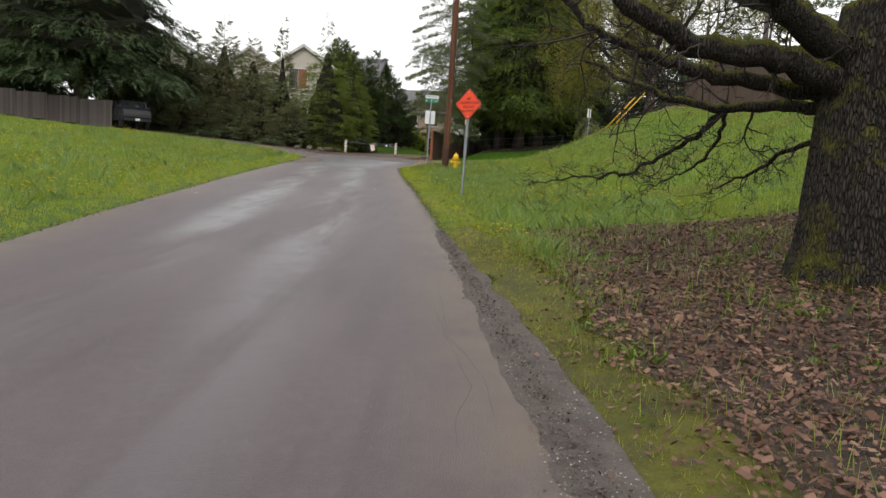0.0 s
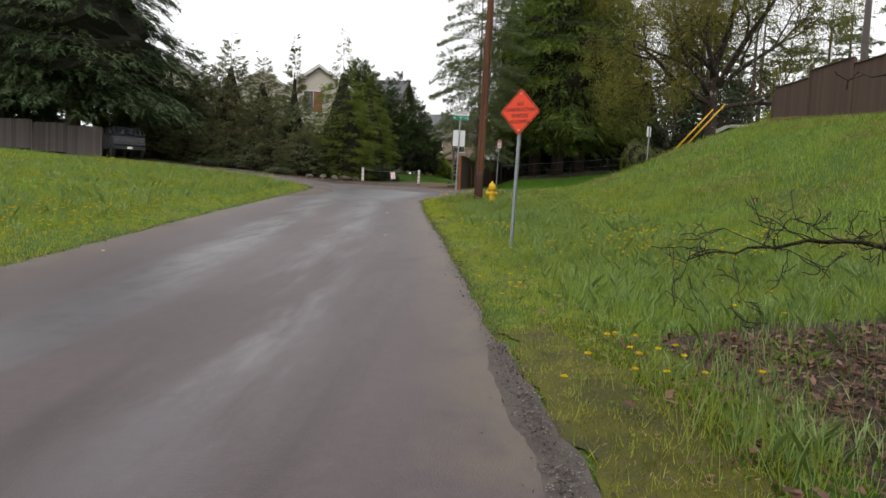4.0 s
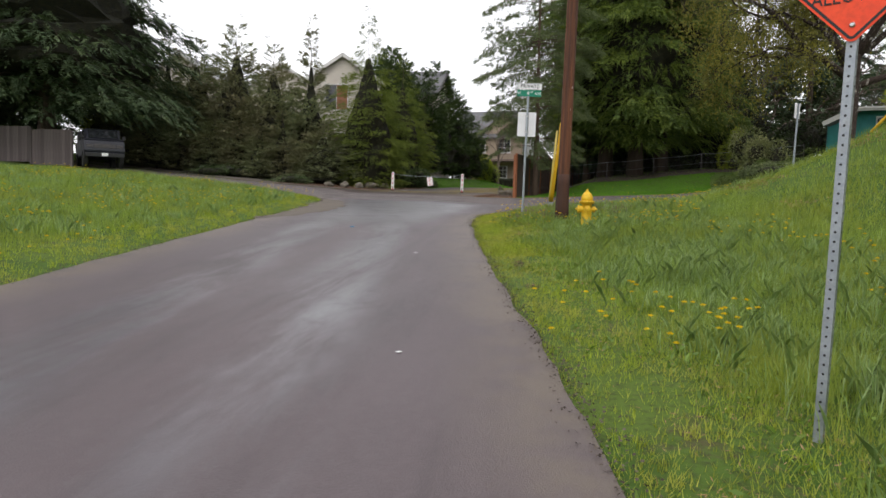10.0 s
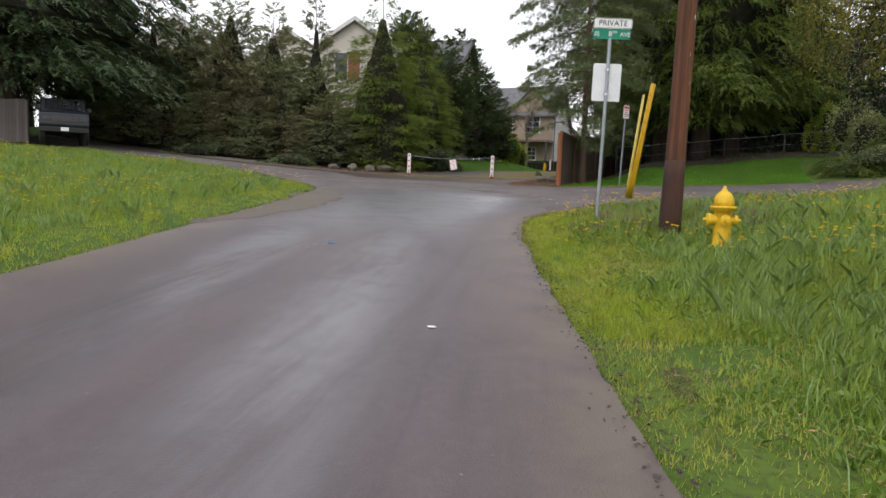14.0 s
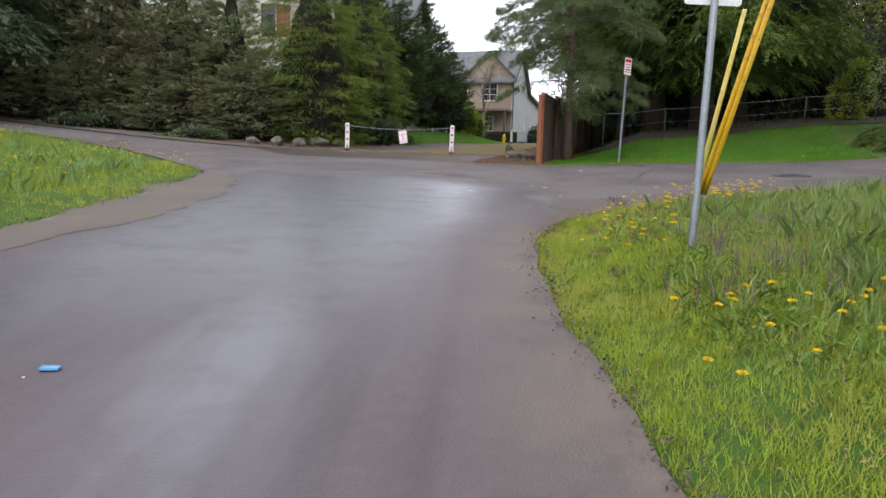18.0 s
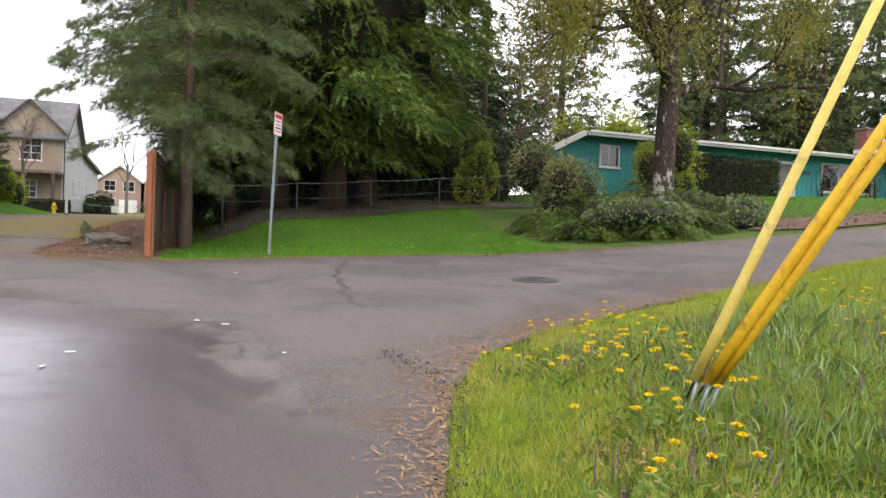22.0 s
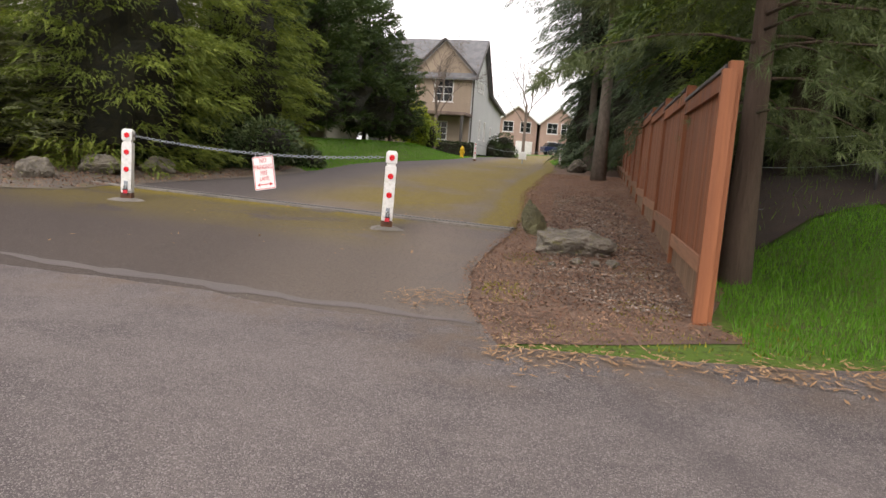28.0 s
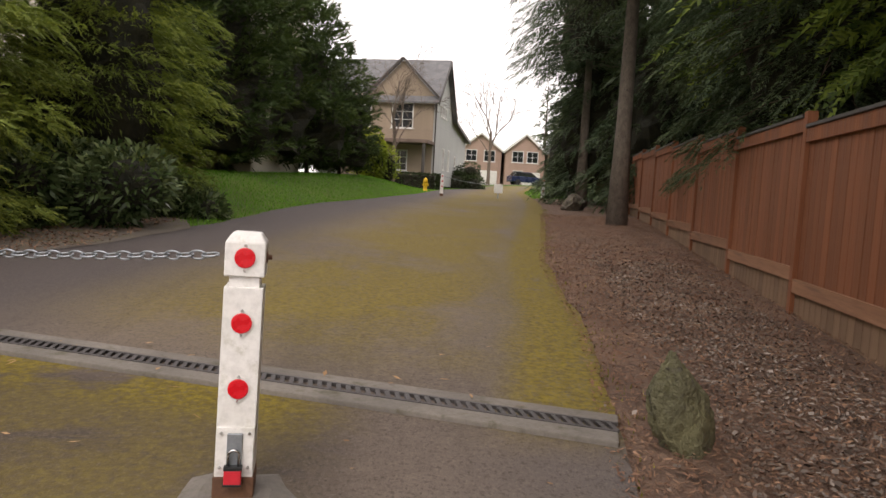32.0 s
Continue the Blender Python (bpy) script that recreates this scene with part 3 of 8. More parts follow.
def make_birch_bark():
    """Old dark birch bark, with the white skin left in torn patches."""
    k = Nodes("old_birch_bark")
    v = k.coords((1, 1, 0.5))
    grain = k.noise(v, 22, 5, 0.7)
    col = k.mix(k.ramp(grain, 0.35, 0.7), (0.028, 0.02, 0.017), (0.095, 0.07, 0.056))
    sep = k.n("SeparateXYZ")
    k.put(sep.inputs[0], k.coords())
    white = k.ramp(k.math("ADD", k.noise(v, 6.5, 6, 0.7), k.ramp(sep.outputs[2], 0.0, 2.5, 0.06, -0.04)), 0.54, 0.61)
    col = k.mix(white, col, (0.42, 0.39, 0.35))
    k.bump(grain, 1.0, 0.05)
    return k.done(col, 0.9, 0, 0.25)


M["bark_birch"] = make_birch_bark()
M["twig"] = surf("bare_twigs", (0.12, 0.09, 0.07), (0.18, 0.14, 0.115), 6, 40, 0.9, 0.3)
# Twig brown, also on hedge cores where it stands in for inner shade.
M["twig_core_dark"] = surf("dark_twigs_and_cores", (0.022, 0.018, 0.015), (0.045, 0.037, 0.03), 6, 40, 0.95, 0.3)
# Near-black fill for crown and shrub cores: shade between leaves put into colour.
M["core_shade"] = surf("dark_core_fill", (0.012, 0.013, 0.007), (0.036, 0.034, 0.018), 5, 30, 0.95, 1.0, dist=0.06, world=True)
# made things
M["galv"] = surf("galvanised_steel", (0.30, 0.33, 0.36), (0.40, 0.43, 0.46), 7, 60, 0.48, 0.1, 0.75, grime=(0.3, 0.31, 0.32))
M["sign_back"] = surf("bare_aluminium", (0.72, 0.73, 0.74), (0.8, 0.8, 0.81), 3, 40, 0.5, 0.05, 0.3)
M["sign_white"] = surf("white_sign_sheet", (0.76, 0.76, 0.75), (0.82, 0.82, 0.81), 3, 30, 0.4, 0.03)
M["sign_green"] = surf("green_sign_sheet", (0.0, 0.20, 0.11), (0.01, 0.25, 0.15), 3, 30, 0.4, 0.03)
M["sign_orange"] = surf("orange_sign_sheet", (0.80, 0.055, 0.012), (0.86, 0.075, 0.016), 2, 30, 0.4, 0.03)
M["sign_red"] = surf("red_sign_paint", (0.55, 0.03, 0.03), (0.62, 0.05, 0.045), 3, 30, 0.45, 0.03)
M["black"] = surf("black_paint", (0.012, 0.012, 0.012), (0.022, 0.022, 0.022), 5, 40, 0.5, 0.05)
M["reflector"] = surf("red_reflector", (0.62, 0.005, 0.012), (0.72, 0.01, 0.02), 30, 200, 0.28, 0.1)
M["white_wood"] = surf("chipped_white_paint", (0.74, 0.73, 0.70), (0.82, 0.81, 0.79), 4, 30, 0.6, 0.25, grime=(0.55, 0.54, 0.48))
M["hydrant"] = surf("yellow_hydrant_paint", (0.66, 0.40, 0.01), (0.74, 0.48, 0.02), 5, 30, 0.5, 0.2, grime=(0.45, 0.25, 0.02))
M["guard"] = surf("yellow_plastic_guard", (0.62, 0.36, 0.01), (0.72, 0.45, 0.02), 3, 30, 0.5, 0.1, grime=(0.28, 0.14, 0.02))
M["guard_pale"] = surf("faded_yellow_guard", (0.62, 0.48, 0.10), (0.70, 0.56, 0.16), 3, 30, 0.55, 0.1, grime=(0.42, 0.33, 0.10))
M["pole"] = surf("creosoted_pole", (0.05, 0.02, 0.012), (0.19, 0.074, 0.034), 9, 40, 0.8, 1.0, stretch=(1, 1, 0.035), dist=0.04, grime=(0.04, 0.018, 0.012))
M["pole_base"] = surf("tarred_pole_foot", (0.028, 0.014, 0.01), (0.075, 0.034, 0.02), 4, 26, 0.8, 0.8, stretch=(1, 1, 0.08), dist=0.02)
M["cable"] = surf("dark_cable", (0.02, 0.02, 0.02), (0.04, 0.04, 0.04), 5, 30, 0.6, 0.0)
M["steel"] = surf("bright_steel", (0.55, 0.55, 0.54), (0.66, 0.66, 0.65), 5, 50, 0.32, 0.05, 1.0)
M["rust"] = surf("rusted_iron", (0.10, 0.05, 0.03), (0.16, 0.08, 0.045), 8, 50, 0.9, 0.5)
M["iron"] = surf("cast_iron", (0.07, 0.065, 0.065), (0.11, 0.10, 0.10), 6, 50, 0.6, 0.4, 0.4)
M["concrete"] = surf("weathered_concrete", (0.14, 0.126, 0.11), (0.23, 0.208, 0.18), 2, 40, 0.9, 0.5, grime=(0.09, 0.082, 0.05))
M["rock"] = surf("basalt_boulder", (0.12, 0.105, 0.085), (0.27, 0.24, 0.195), 4.5, 22, 0.9, 1.0, dist=0.05, grime=(0.17, 0.16, 0.05))
M["rock_moss"] = surf("mossy_boulder", (0.11, 0.105, 0.06), (0.2, 0.19, 0.10), 4, 26, 0.95, 1.0, dist=0.05, grime=(0.07, 0.065, 0.055))
M["needle"] = leafy("dry_needles", (0.20, 0.115, 0.06), (0.48, 0.31, 0.17), (0.3, 0.18, 0.09), 0.9, 0.0, 2.0)
M["chip_grey"] = leafy("weathered_chips", (0.035, 0.025, 0.02), (0.42, 0.36, 0.31), (0.12, 0.085, 0.065), 0.9, 0.0, 2.0)
M["wrapper"] = surf("pale_blue_plastic", (0.10, 0.32, 0.56), (0.14, 0.4, 0.64), 20, 60, 0.3, 0.2)
M["cedar_board"] = surf("red_cedar_boards", (0.175, 0.06, 0.025), (0.32, 0.12, 0.05), 2.5, 30, 0.75, 0.7, stretch=(1, 1, 0.05), rnd=0.14, grime=(0.14, 0.058, 0.03))
M["cedar_rail"] = surf("sun_bleached_rail", (0.22, 0.105, 0.056), (0.33, 0.175, 0.098), 3, 30, 0.8, 0.5, stretch=(0.1, 0.1, 1), rnd=0.12, grime=(0.16, 0.085, 0.05))
M["cedar_base"] = surf("weathered_kickboards", (0.18, 0.11, 0.065), (0.26, 0.165, 0.10), 3, 30, 0.85, 0.5, stretch=(1, 1, 0.1), rnd=0.14, grime=(0.12, 0.10, 0.04))
M["back_board"] = surf("greyed_back_boards", (0.085, 0.06, 0.048), (0.15, 0.115, 0.095), 2.5, 30, 0.9, 0.6, stretch=(1, 1, 0.08), rnd=0.2)
M["brown_board"] = surf("brown_stained_boards", (0.075, 0.048, 0.036), (0.11, 0.072, 0.055), 2.5, 30, 0.8, 0.5, stretch=(1, 1, 0.08), rnd=0.14)
M["grey_board"] = surf("weathered_grey_boards", (0.10, 0.08, 0.078), (0.17, 0.142, 0.138), 2.5, 30, 0.9, 0.6, stretch=(1, 1, 0.08), rnd=0.2)
M["beige_siding"] = surf("beige_siding", (0.60, 0.55, 0.47), (0.66, 0.61, 0.53), 1.2, 30, 0.75, 0.1)
M["grey_siding"] = surf("grey_siding", (0.42, 0.43, 0.42), (0.48, 0.49, 0.48), 1.2, 30, 0.75, 0.1)
M["tan_siding"] = surf("tan_siding", (0.30, 0.235, 0.175), (0.36, 0.285, 0.215), 1.2, 30, 0.8, 0.15)
M["salmon_siding"] = surf("salmon_siding", (0.36, 0.25, 0.20), (0.42, 0.29, 0.24), 1.2, 30, 0.8, 0.15)
M["teal_wall"] = surf("turquoise_painted_boards", (0.045, 0.275, 0.265), (0.06, 0.325, 0.31), 1.0, 26, 0.7, 0.2, grime=(0.04, 0.22, 0.22))
M["roof_grey"] = surf("grey_shingles", (0.135, 0.135, 0.14), (0.20, 0.20, 0.205), 2, 22, 0.95, 0.6, dist=0.02)
M["roof_brown"] = surf("brown_shingles", (0.16, 0.115, 0.095), (0.22, 0.165, 0.14), 2, 22, 0.95, 0.6, dist=0.02)
M["white_trim"] = surf("white_painted_trim", (0.70, 0.69, 0.66), (0.78, 0.77, 0.74), 2, 30, 0.6, 0.1)
M["dark_trim"] = surf("dark_trim", (0.05, 0.045, 0.042), (0.08, 0.07, 0.065), 2, 30, 0.6, 0.1)
M["brick"] = surf("chimney_brick", (0.28, 0.10, 0.07), (0.36, 0.15, 0.10), 5, 30, 0.9, 0.5, rnd=0.2)
M["garage_door"] = surf("tan_garage_door", (0.40, 0.33, 0.21), (0.46, 0.39, 0.26), 2, 30, 0.7, 0.15)
M["screen"] = surf("insect_screen", (0.16, 0.15, 0.145), (0.22, 0.21, 0.2), 3, 60, 0.6, 0.1)
M["curtain"] = surf("drawn_blind", (0.30, 0.12, 0.07), (0.36, 0.16, 0.10), 3, 30, 0.8, 0.1)
M["truck_paint"] = surf("black_truck_paint", (0.016, 0.017, 0.024), (0.022, 0.023, 0.032), 2, 40, 0.38, 0.0, spec=0.5)
M["blue_paint"] = surf("dark_blue_car_paint", (0.015, 0.02, 0.06), (0.02, 0.028, 0.075), 2, 40, 0.25, 0.0)
M["tyre"] = surf("tyre_rubber", (0.016, 0.016, 0.016), (0.028, 0.027, 0.026), 6, 40, 0.85, 0.3)
M["paper"] = surf("litter_paper", (0.75, 0.75, 0.74), (0.82, 0.82, 0.82), 8, 40, 0.8, 0.1)
M["red_panel"] = surf("red_board", (0.55, 0.02, 0.035), (0.6, 0.03, 0.045), 3, 30, 0.45, 0.02)
M["blue_panel"] = surf("blue_board", (0.03, 0.10, 0.28), (0.04, 0.13, 0.33), 3, 30, 0.45, 0.02)


def make_glass():
    k = Nodes("window_glass")
    v = k.coords()
    k.bump(k.noise(v, 1.5, 2), 0.05, 0.02)
    return k.done((0.02, 0.022, 0.025), 0.06, 0, 0.8)


M["glass"] = make_glass()
M["dark_glass"] = surf("tinted_glass", (0.012, 0.014, 0.018), (0.018, 0.02, 0.025), 2, 20, 0.25, 0.0, spec=0.3)
M["nettle"] = leafy("purple_nettle_flowers", (0.16, 0.07, 0.14), (0.28, 0.14, 0.25), (0.12, 0.09, 0.08), 0.7, 0.2, 2.0)

# ---- ground, road and lane ----
def inside(px, py, poly):
    px, py = np.asarray(px, float), np.asarray(py, float)
    r = np.zeros(px.shape, bool)
    q = poly[-1]
    for p in poly:
        if p[1] != q[1]:
            hit = ((p[1] > py) != (q[1] > py)) & (px < (q[0] - p[0]) * (py - p[1]) / (q[1] - p[1]) + p[0])
            r ^= hit
        q = p
    return r


def dense(poly, step, wob=0.0):
    """The outline of a polygon in short, slightly uneven steps."""
    out = []
    for a, b in zip(poly, poly[1:] + poly[:1]):
        n = max(1, int(math.dist(a, b) / step))
        for i in range(n):
            s = i / n
            x, y = a[0] + (b[0] - a[0]) * s, a[1] + (b[1] - a[1]) * s
            w = wob * noise.noise((x * 1.3, y * 1.3, 4.0)) + 0.5 * wob * noise.noise((x * 5, y * 5, 9.0))
            out.append((x + w, y + w * 0.6))
    return out


def rim_distance(px, py, outline):
    o = np.asarray(outline)
    d = np.full(len(px), 99.0)
    for i in range(0, len(o), 400):
        c = o[i:i + 400]
        d = np.minimum(d, np.sqrt((px[:, None] - c[:, 0]) ** 2 + (py[:, None] - c[:, 1]) ** 2).min(1))
    return d


def sheet(name, poly, lift, material, step=0.7, edge=0.3, wob=0.05, label="", category="", rim=0.9, drop=0.0):
    """A piece of paving or bedding that follows the ground inside a polygon."""
    from mathutils.geometry import delaunay_2d_cdt
    out = dense(poly, edge, wob)
    ys = [p[1] for p in out]
    xs = [p[0] for p in out]
    gx, gy = np.meshgrid(np.arange(min(xs), max(xs), step), np.arange(min(ys), max(ys), step))
    gx, gy = gx.ravel() + rng.uniform(-0.1, 0.1, gx.size) * step, gy.ravel() + rng.uniform(-0.1, 0.1, gy.size) * step
    keep = inside(gx, gy, out)
    gx, gy = gx[keep], gy[keep]
    far = rim_distance(gx, gy, out) > step * 0.4
    gx, gy = gx[far], gy[far]
    pts = [Vector(p) for p in out] + [Vector((a, b)) for a, b in zip(gx, gy)]
    n = len(out)
    vs, es, fs, *_ = delaunay_2d_cdt(pts, [(i, (i + 1) % n) for i in range(n)], [], 1, 1e-5)
    vx, vy = np.array([v.x for v in vs]), np.array([v.y for v in vs])
    d = rim_distance(vx, vy, out)
    vz = ground_z(vx, vy) + lift - drop * np.clip(1 - d / 0.15, 0, 1)
    me = mesh_of(name, np.stack([vx, vy, vz], 1), [tuple(f) for f in fs], material, True)
    at = me.attributes.new("rim", "FLOAT", "POINT")
    at.data.foreach_set("value", np.clip(1 - d / rim, 0, 1).astype(np.float32))
    ob = new(name, me)
    if me.polygons and me.polygons[0].normal.z < 0:
        me.flip_normals()
    return tagged(ob, label, category, kind="structure")


ROAD = ([(float(road_right(y)), float(y)) for y in (-28, -15, 0, 3, 5.6, 9.6, 13, 16, 20, 23.6, 28, 30, 31, 32.6, 34, 35.3, 36.8)]
        + [(0, 37.55), (1.0, 38.0), (2.9, 38.5), (5.2, 38.9), (8, 39.1), (14, 38.6), (25, 36.6), (60, 30)]
        + [(60, 36), (32, 38.2), (22.5, 40.2), (19.2, 41.2), (14, 42.0), (10.5, 42.7), (6.4, 43.9), (4.0, 45.0), (0, 45.8), (-2.9, 45.9)]
        + [(-3.0, 46.6), (-4.4, 46.9), (-5.8, 47.3), (-8.8, 48.2), (-10.5, 50.4), (-12.5, 50.2), (-16.3, 50.6), (-20.5, 52.0), (-30, 55), (-46, 58)]
        + [(-46, 51.5), (-30, 49.3), (-21, 47.9), (-16, 46.6), (-11.8, 43.9), (-9.4, 41.6)]
        + [(float(road_left(y)), float(y)) for y in (41, 39.6, 35.6, 29, 25, 20.5, 16, 11.2, 8.4, 0, -15, -28)])
LANE = ([(-2.95, 45.9), (-3.03, 47), (-2.85, 48.6), (-2.22, 50.95), (-1.95, 52.2), (-1.65, 53.6), (-1.1, 57.5), (0.4, 64), (2.6, 74), (4.0, 82), (5.5, 92), (12, 118), (8, 122)]
        + [(0.5, 95), (-1.8, 82), (-3.9, 73), (-5.3, 67.8), (-6.3, 60.5), (-7.3, 57.5), (-8.6, 54.5), (-9.4, 52.6), (-10.6, 50.2), (-8.9, 47.9), (-5.9, 47.0), (-4.5, 46.6), (-3.0, 46.3)])
i_ = ROAD.index((0, 37.55))
j_ = ROAD.index((-9.4, 41.6))
SEAM = [(-1.8, 36.6), (-1.58, 38.2), (-1.42, 39.7), (-2.3, 40.5), (-3.2, 41.3), (-4.2, 42.0), (-6.3, 42.0), (-8.2, 42.1), (-9.2, 42.0)]
ROAD_MAIN = ROAD[:i_ - 1] + SEAM + ROAD[j_ + 1:]
ROAD_EAST = [(-2.1, 34.4)] + ROAD[i_ - 2:j_ + 3] + [(-8.0, 37.0), (-5.0, 36.0)]
MULCH = [(-2.93, 46.0), (-1.0, 46.4), (-1.1, 46.9)] + [(float(fence_x(y)) + 0.35, y) for y in (48, 52, 58, 64, 70, 76, 82)] + [(4.6, 84), (3.8, 82), (2.5, 74), (0.3, 64), (-1.2, 57.5), (-1.75, 53.6), (-2.05, 52.2), (-2.32, 50.95), (-2.95, 48.6), (-3.13, 47)]
BED_LEFT = [(-9.1, 52.3), (-8.3, 54.2), (-7.0, 57.2), (-6.5, 59.4), (-6.9, 60.6), (-8.5, 62), (-13, 61), (-24, 60), (-30, 58), (-29, 55.2), (-20.5, 52.3), (-16.3, 50.9), (-12.5, 50.5), (-10.6, 50.7)]
LEAFBED = [(1.75, 1.0), (1.6, 3.0), (1.4, 5.9), (1.45, 8.0), (1.7, 9.5), (1.6, 11.0), (1.4, 12.3), (2.4, 12.9), (3.4, 12.8), (4.8, 12.6), (7.2, 11.6), (9, 8), (8.5, 3), (6, -1.5), (2, -1.5)]
SHOULDER = [(0.6, 2.0), (0.4, 5.6), (0.03, 9.6), (-0.2, 12.0), (0.0, 12.0), (0.3, 9.6), (0.72, 6.2), (0.98, 3.6), (1.05, 1.0), (0.85, -2), (0.7, -2)]
LEFT_SHOULDER = [(-8.5, 40.9), (-7.75, 35.6), (-7.45, 31), (-6.9, 32.5), (-6.5, 35.6), (-7.0, 38.5), (-7.7, 40.3)]


def make_ground():
    def axis(marks):
        out = []
        for a, b, s in marks:
            out += list(np.arange(a, b, s))
        return np.array(out + [marks[-1][1]])
    xs = axis([(-900, -200, 100), (-200, -60, 10), (-60, -14, 1.5), (-14, 16, 0.5), (16, 60, 1.5), (60, 200, 10), (200, 900, 100)])
    ys = axis([(-900, -100, 100), (-100, -30, 7), (-30, 0, 1.5), (0, 64, 0.5), (64, 130, 2), (130, 300, 10), (300, 1000, 100)])
    X, Y = np.meshgrid(xs, ys)
    Z = ground_z(X, Y)
    flat = (X.ravel(), Y.ravel())
    low = inside(*flat, ROAD) | inside(*flat, LANE)
    near = np.zeros(len(low))
    idx = np.where(low)[0]
    d = rim_distance(flat[0][idx], flat[1][idx], dense(ROAD, 0.5) + dense(LANE, 0.5))
    near[idx] = np.clip((d - 0.55) / 0.5, 0, 1) * 0.12
    z = Z.ravel() - near
    z = z - 0.02
    nx, ny = len(xs), len(ys)
    i = np.arange(nx * ny).reshape(ny, nx)
    F = np.stack([i[:-1, :-1], i[:-1, 1:], i[1:, 1:], i[1:, :-1]], -1).reshape(-1, 4)
    me = mesh_of("ground", np.stack([flat[0], flat[1], z], 1), F.tolist(), M["soil"], True)
    return tagged(new("ground", me), "rolling green turf with patches of bare soil", "ground", kind="structure")


make_ground()
sheet("road_old", ROAD_EAST, 0.010, M["old_asphalt"], 0.6, 0.3, 0.05, "coarse dry old asphalt of the cross street", "road", drop=0.004)
sheet("road", ROAD_MAIN, 0.013, M["asphalt"], 0.6, 0.25, 0.06, "smooth damp grey asphalt road with wet sheen", "road", rim=2.0, drop=0.0)
sheet("pavement", LANE, 0.012, M["lane"], 0.6, 0.2, 0.05, "old asphalt fire lane grown over with yellow moss", "lane", drop=0.004)
sheet("ground_mulch", MULCH, -0.012, M["mulch"], 0.5, 0.3, 0.08, "brown bed of fallen needles and bark mulch", "mulch bed")
sheet("ground_bed", BED_LEFT, 0.02, M["gravel_moss"], 0.8, 0.5, 0.1, "stony verge and brown bark bed under a conifer hedge", "planting bed")
sheet("ground_bank", [(12.5, 43.6), (14.2, 42.4), (19.4, 41.6), (22.7, 40.6), (32, 38.6), (40, 37.4), (40, 40.2), (28, 41.9), (20, 43.6), (15, 45.0)], 0.02, M["mulch"], 0.7, 0.4, 0.2, "bare brown bank between a lawn and the road", "soil")
sheet("ground_leaf_bed", LEAFBED, -0.006, M["earth"], 0.4, 0.2, 0.25, "dark bare earth strewn with dead oak leaves", "ground")
# Dark earth beyond the lawn also carries the cedars' shade in its colour.
sheet("ground_shade", [(0.7, 49.9), (1.9, 51.0), (3.5, 51.5), (7, 51.4), (8.8, 51.2), (14, 50.6), (15.5, 58), (10, 66), (5.2, 66), (3.2, 62), (1.3, 54)], 0.012, M["earth"], 0.7, 0.4, 0.25, "dark bare earth standing in for the shade under cedars", "soil")
sheet("ground_moss", [(1.0, 1.0), (0.95, 3.6), (0.68, 6.2), (0.3, 9.6), (0.0, 12.5), (0.5, 12.8), (1.0, 10.2), (1.3, 8.2), (1.3, 5.9), (1.75, 3.0), (2.0, 1.0), (2.1, -2), (1.0, -2)], 0.0, M["moss_turf"], 0.3, 0.15, 0.2, "bright yellow-green moss between gravel and dead leaves", "moss")
sheet("ground_gravel", SHOULDER, 0.013, M["gravel"], 0.3, 0.1, 0.07, "grey gravel shoulder at the edge of the road", "gravel")
sheet("ground_gravel_far", LEFT_SHOULDER, 0.018, M["gravel_moss"], 0.4, 0.15, 0.25, "washed-out brown gravel at the road's edge", "gravel")


def ribbon(name, label, pts, width, material, lift=0.02, wob=0.05, step=0.12):
    """A thin crack or seam lying on the paving."""
    out = dense(pts + pts[-2:0:-1], step)[:int(sum(math.dist(a, b) for a, b in zip(pts, pts[1:])) / step)]
    V, F = [], []
    for i, (x, y) in enumerate(out):
        a, b = out[max(0, i - 1)], out[min(len(out) - 1, i + 1)]
        d = Vector((b[0] - a[0], b[1] - a[1])).normalized()
        o = wob * noise.noise((x * 2.5, y * 2.5, 3.0))
        ends = min(1.0, 0.15 + 5 * min(i, len(out) - 1 - i) / len(out))
        w = ends * width * (0.45 + 0.55 * abs(noise.noise((x * 4, y * 4, 8.0))) * 2) / 2
        for s in (-1, 1):
            px, py = x - d.y * (o + s * w), y + d.x * (o + s * w)
            V.append((px, py, gz0(px, py) + lift))
        if i:
            F.append((2 * i - 2, 2 * i - 1, 2 * i + 1, 2 * i))
    return tagged(new(name, mesh_of(name, V, F, material)), label, "crack", kind="structure")


def gz0(x, y):
    return float(ground_z(x, y))


CR = "dark crack in the asphalt"
ribbon("trim_crack", CR, [(-3.9, 13.4), (-2.9, 13.33), (-1.5, 13.39), (-0.7, 13.1)], 0.006, M["crack"], 0.015, 0.09, 0.05)
ribbon("trim_crack", CR, [(-0.05, 8.6), (-0.03, 7.4), (0.07, 5.5), (0.3, 4.4), (0.36, 3.4)], 0.0035, M["crack"], 0.015)
ribbon("trim_crack", CR, [(-0.25, 7.0), (-0.05, 6.2), (0.1, 5.2), (0.2, 4.2), (0.1, 3.2)], 0.003, M["crack"], 0.015)
ribbon("trim_crack", CR, [(-4.5, 41.8), (-4.1, 42.2), (-3.6, 42.8), (-2.9, 43.3), (-1.7, 44.0), (-0.5, 44.8)], 0.014, M["crack"])
ribbon("trim_seam", "dark tar-sealed strip across the old asphalt", [(2.3, 45.2), (0.9, 42.8), (0.35, 41.2), (0.0, 39.8)], 0.15, M["tar"], 0.0125, 0.14)

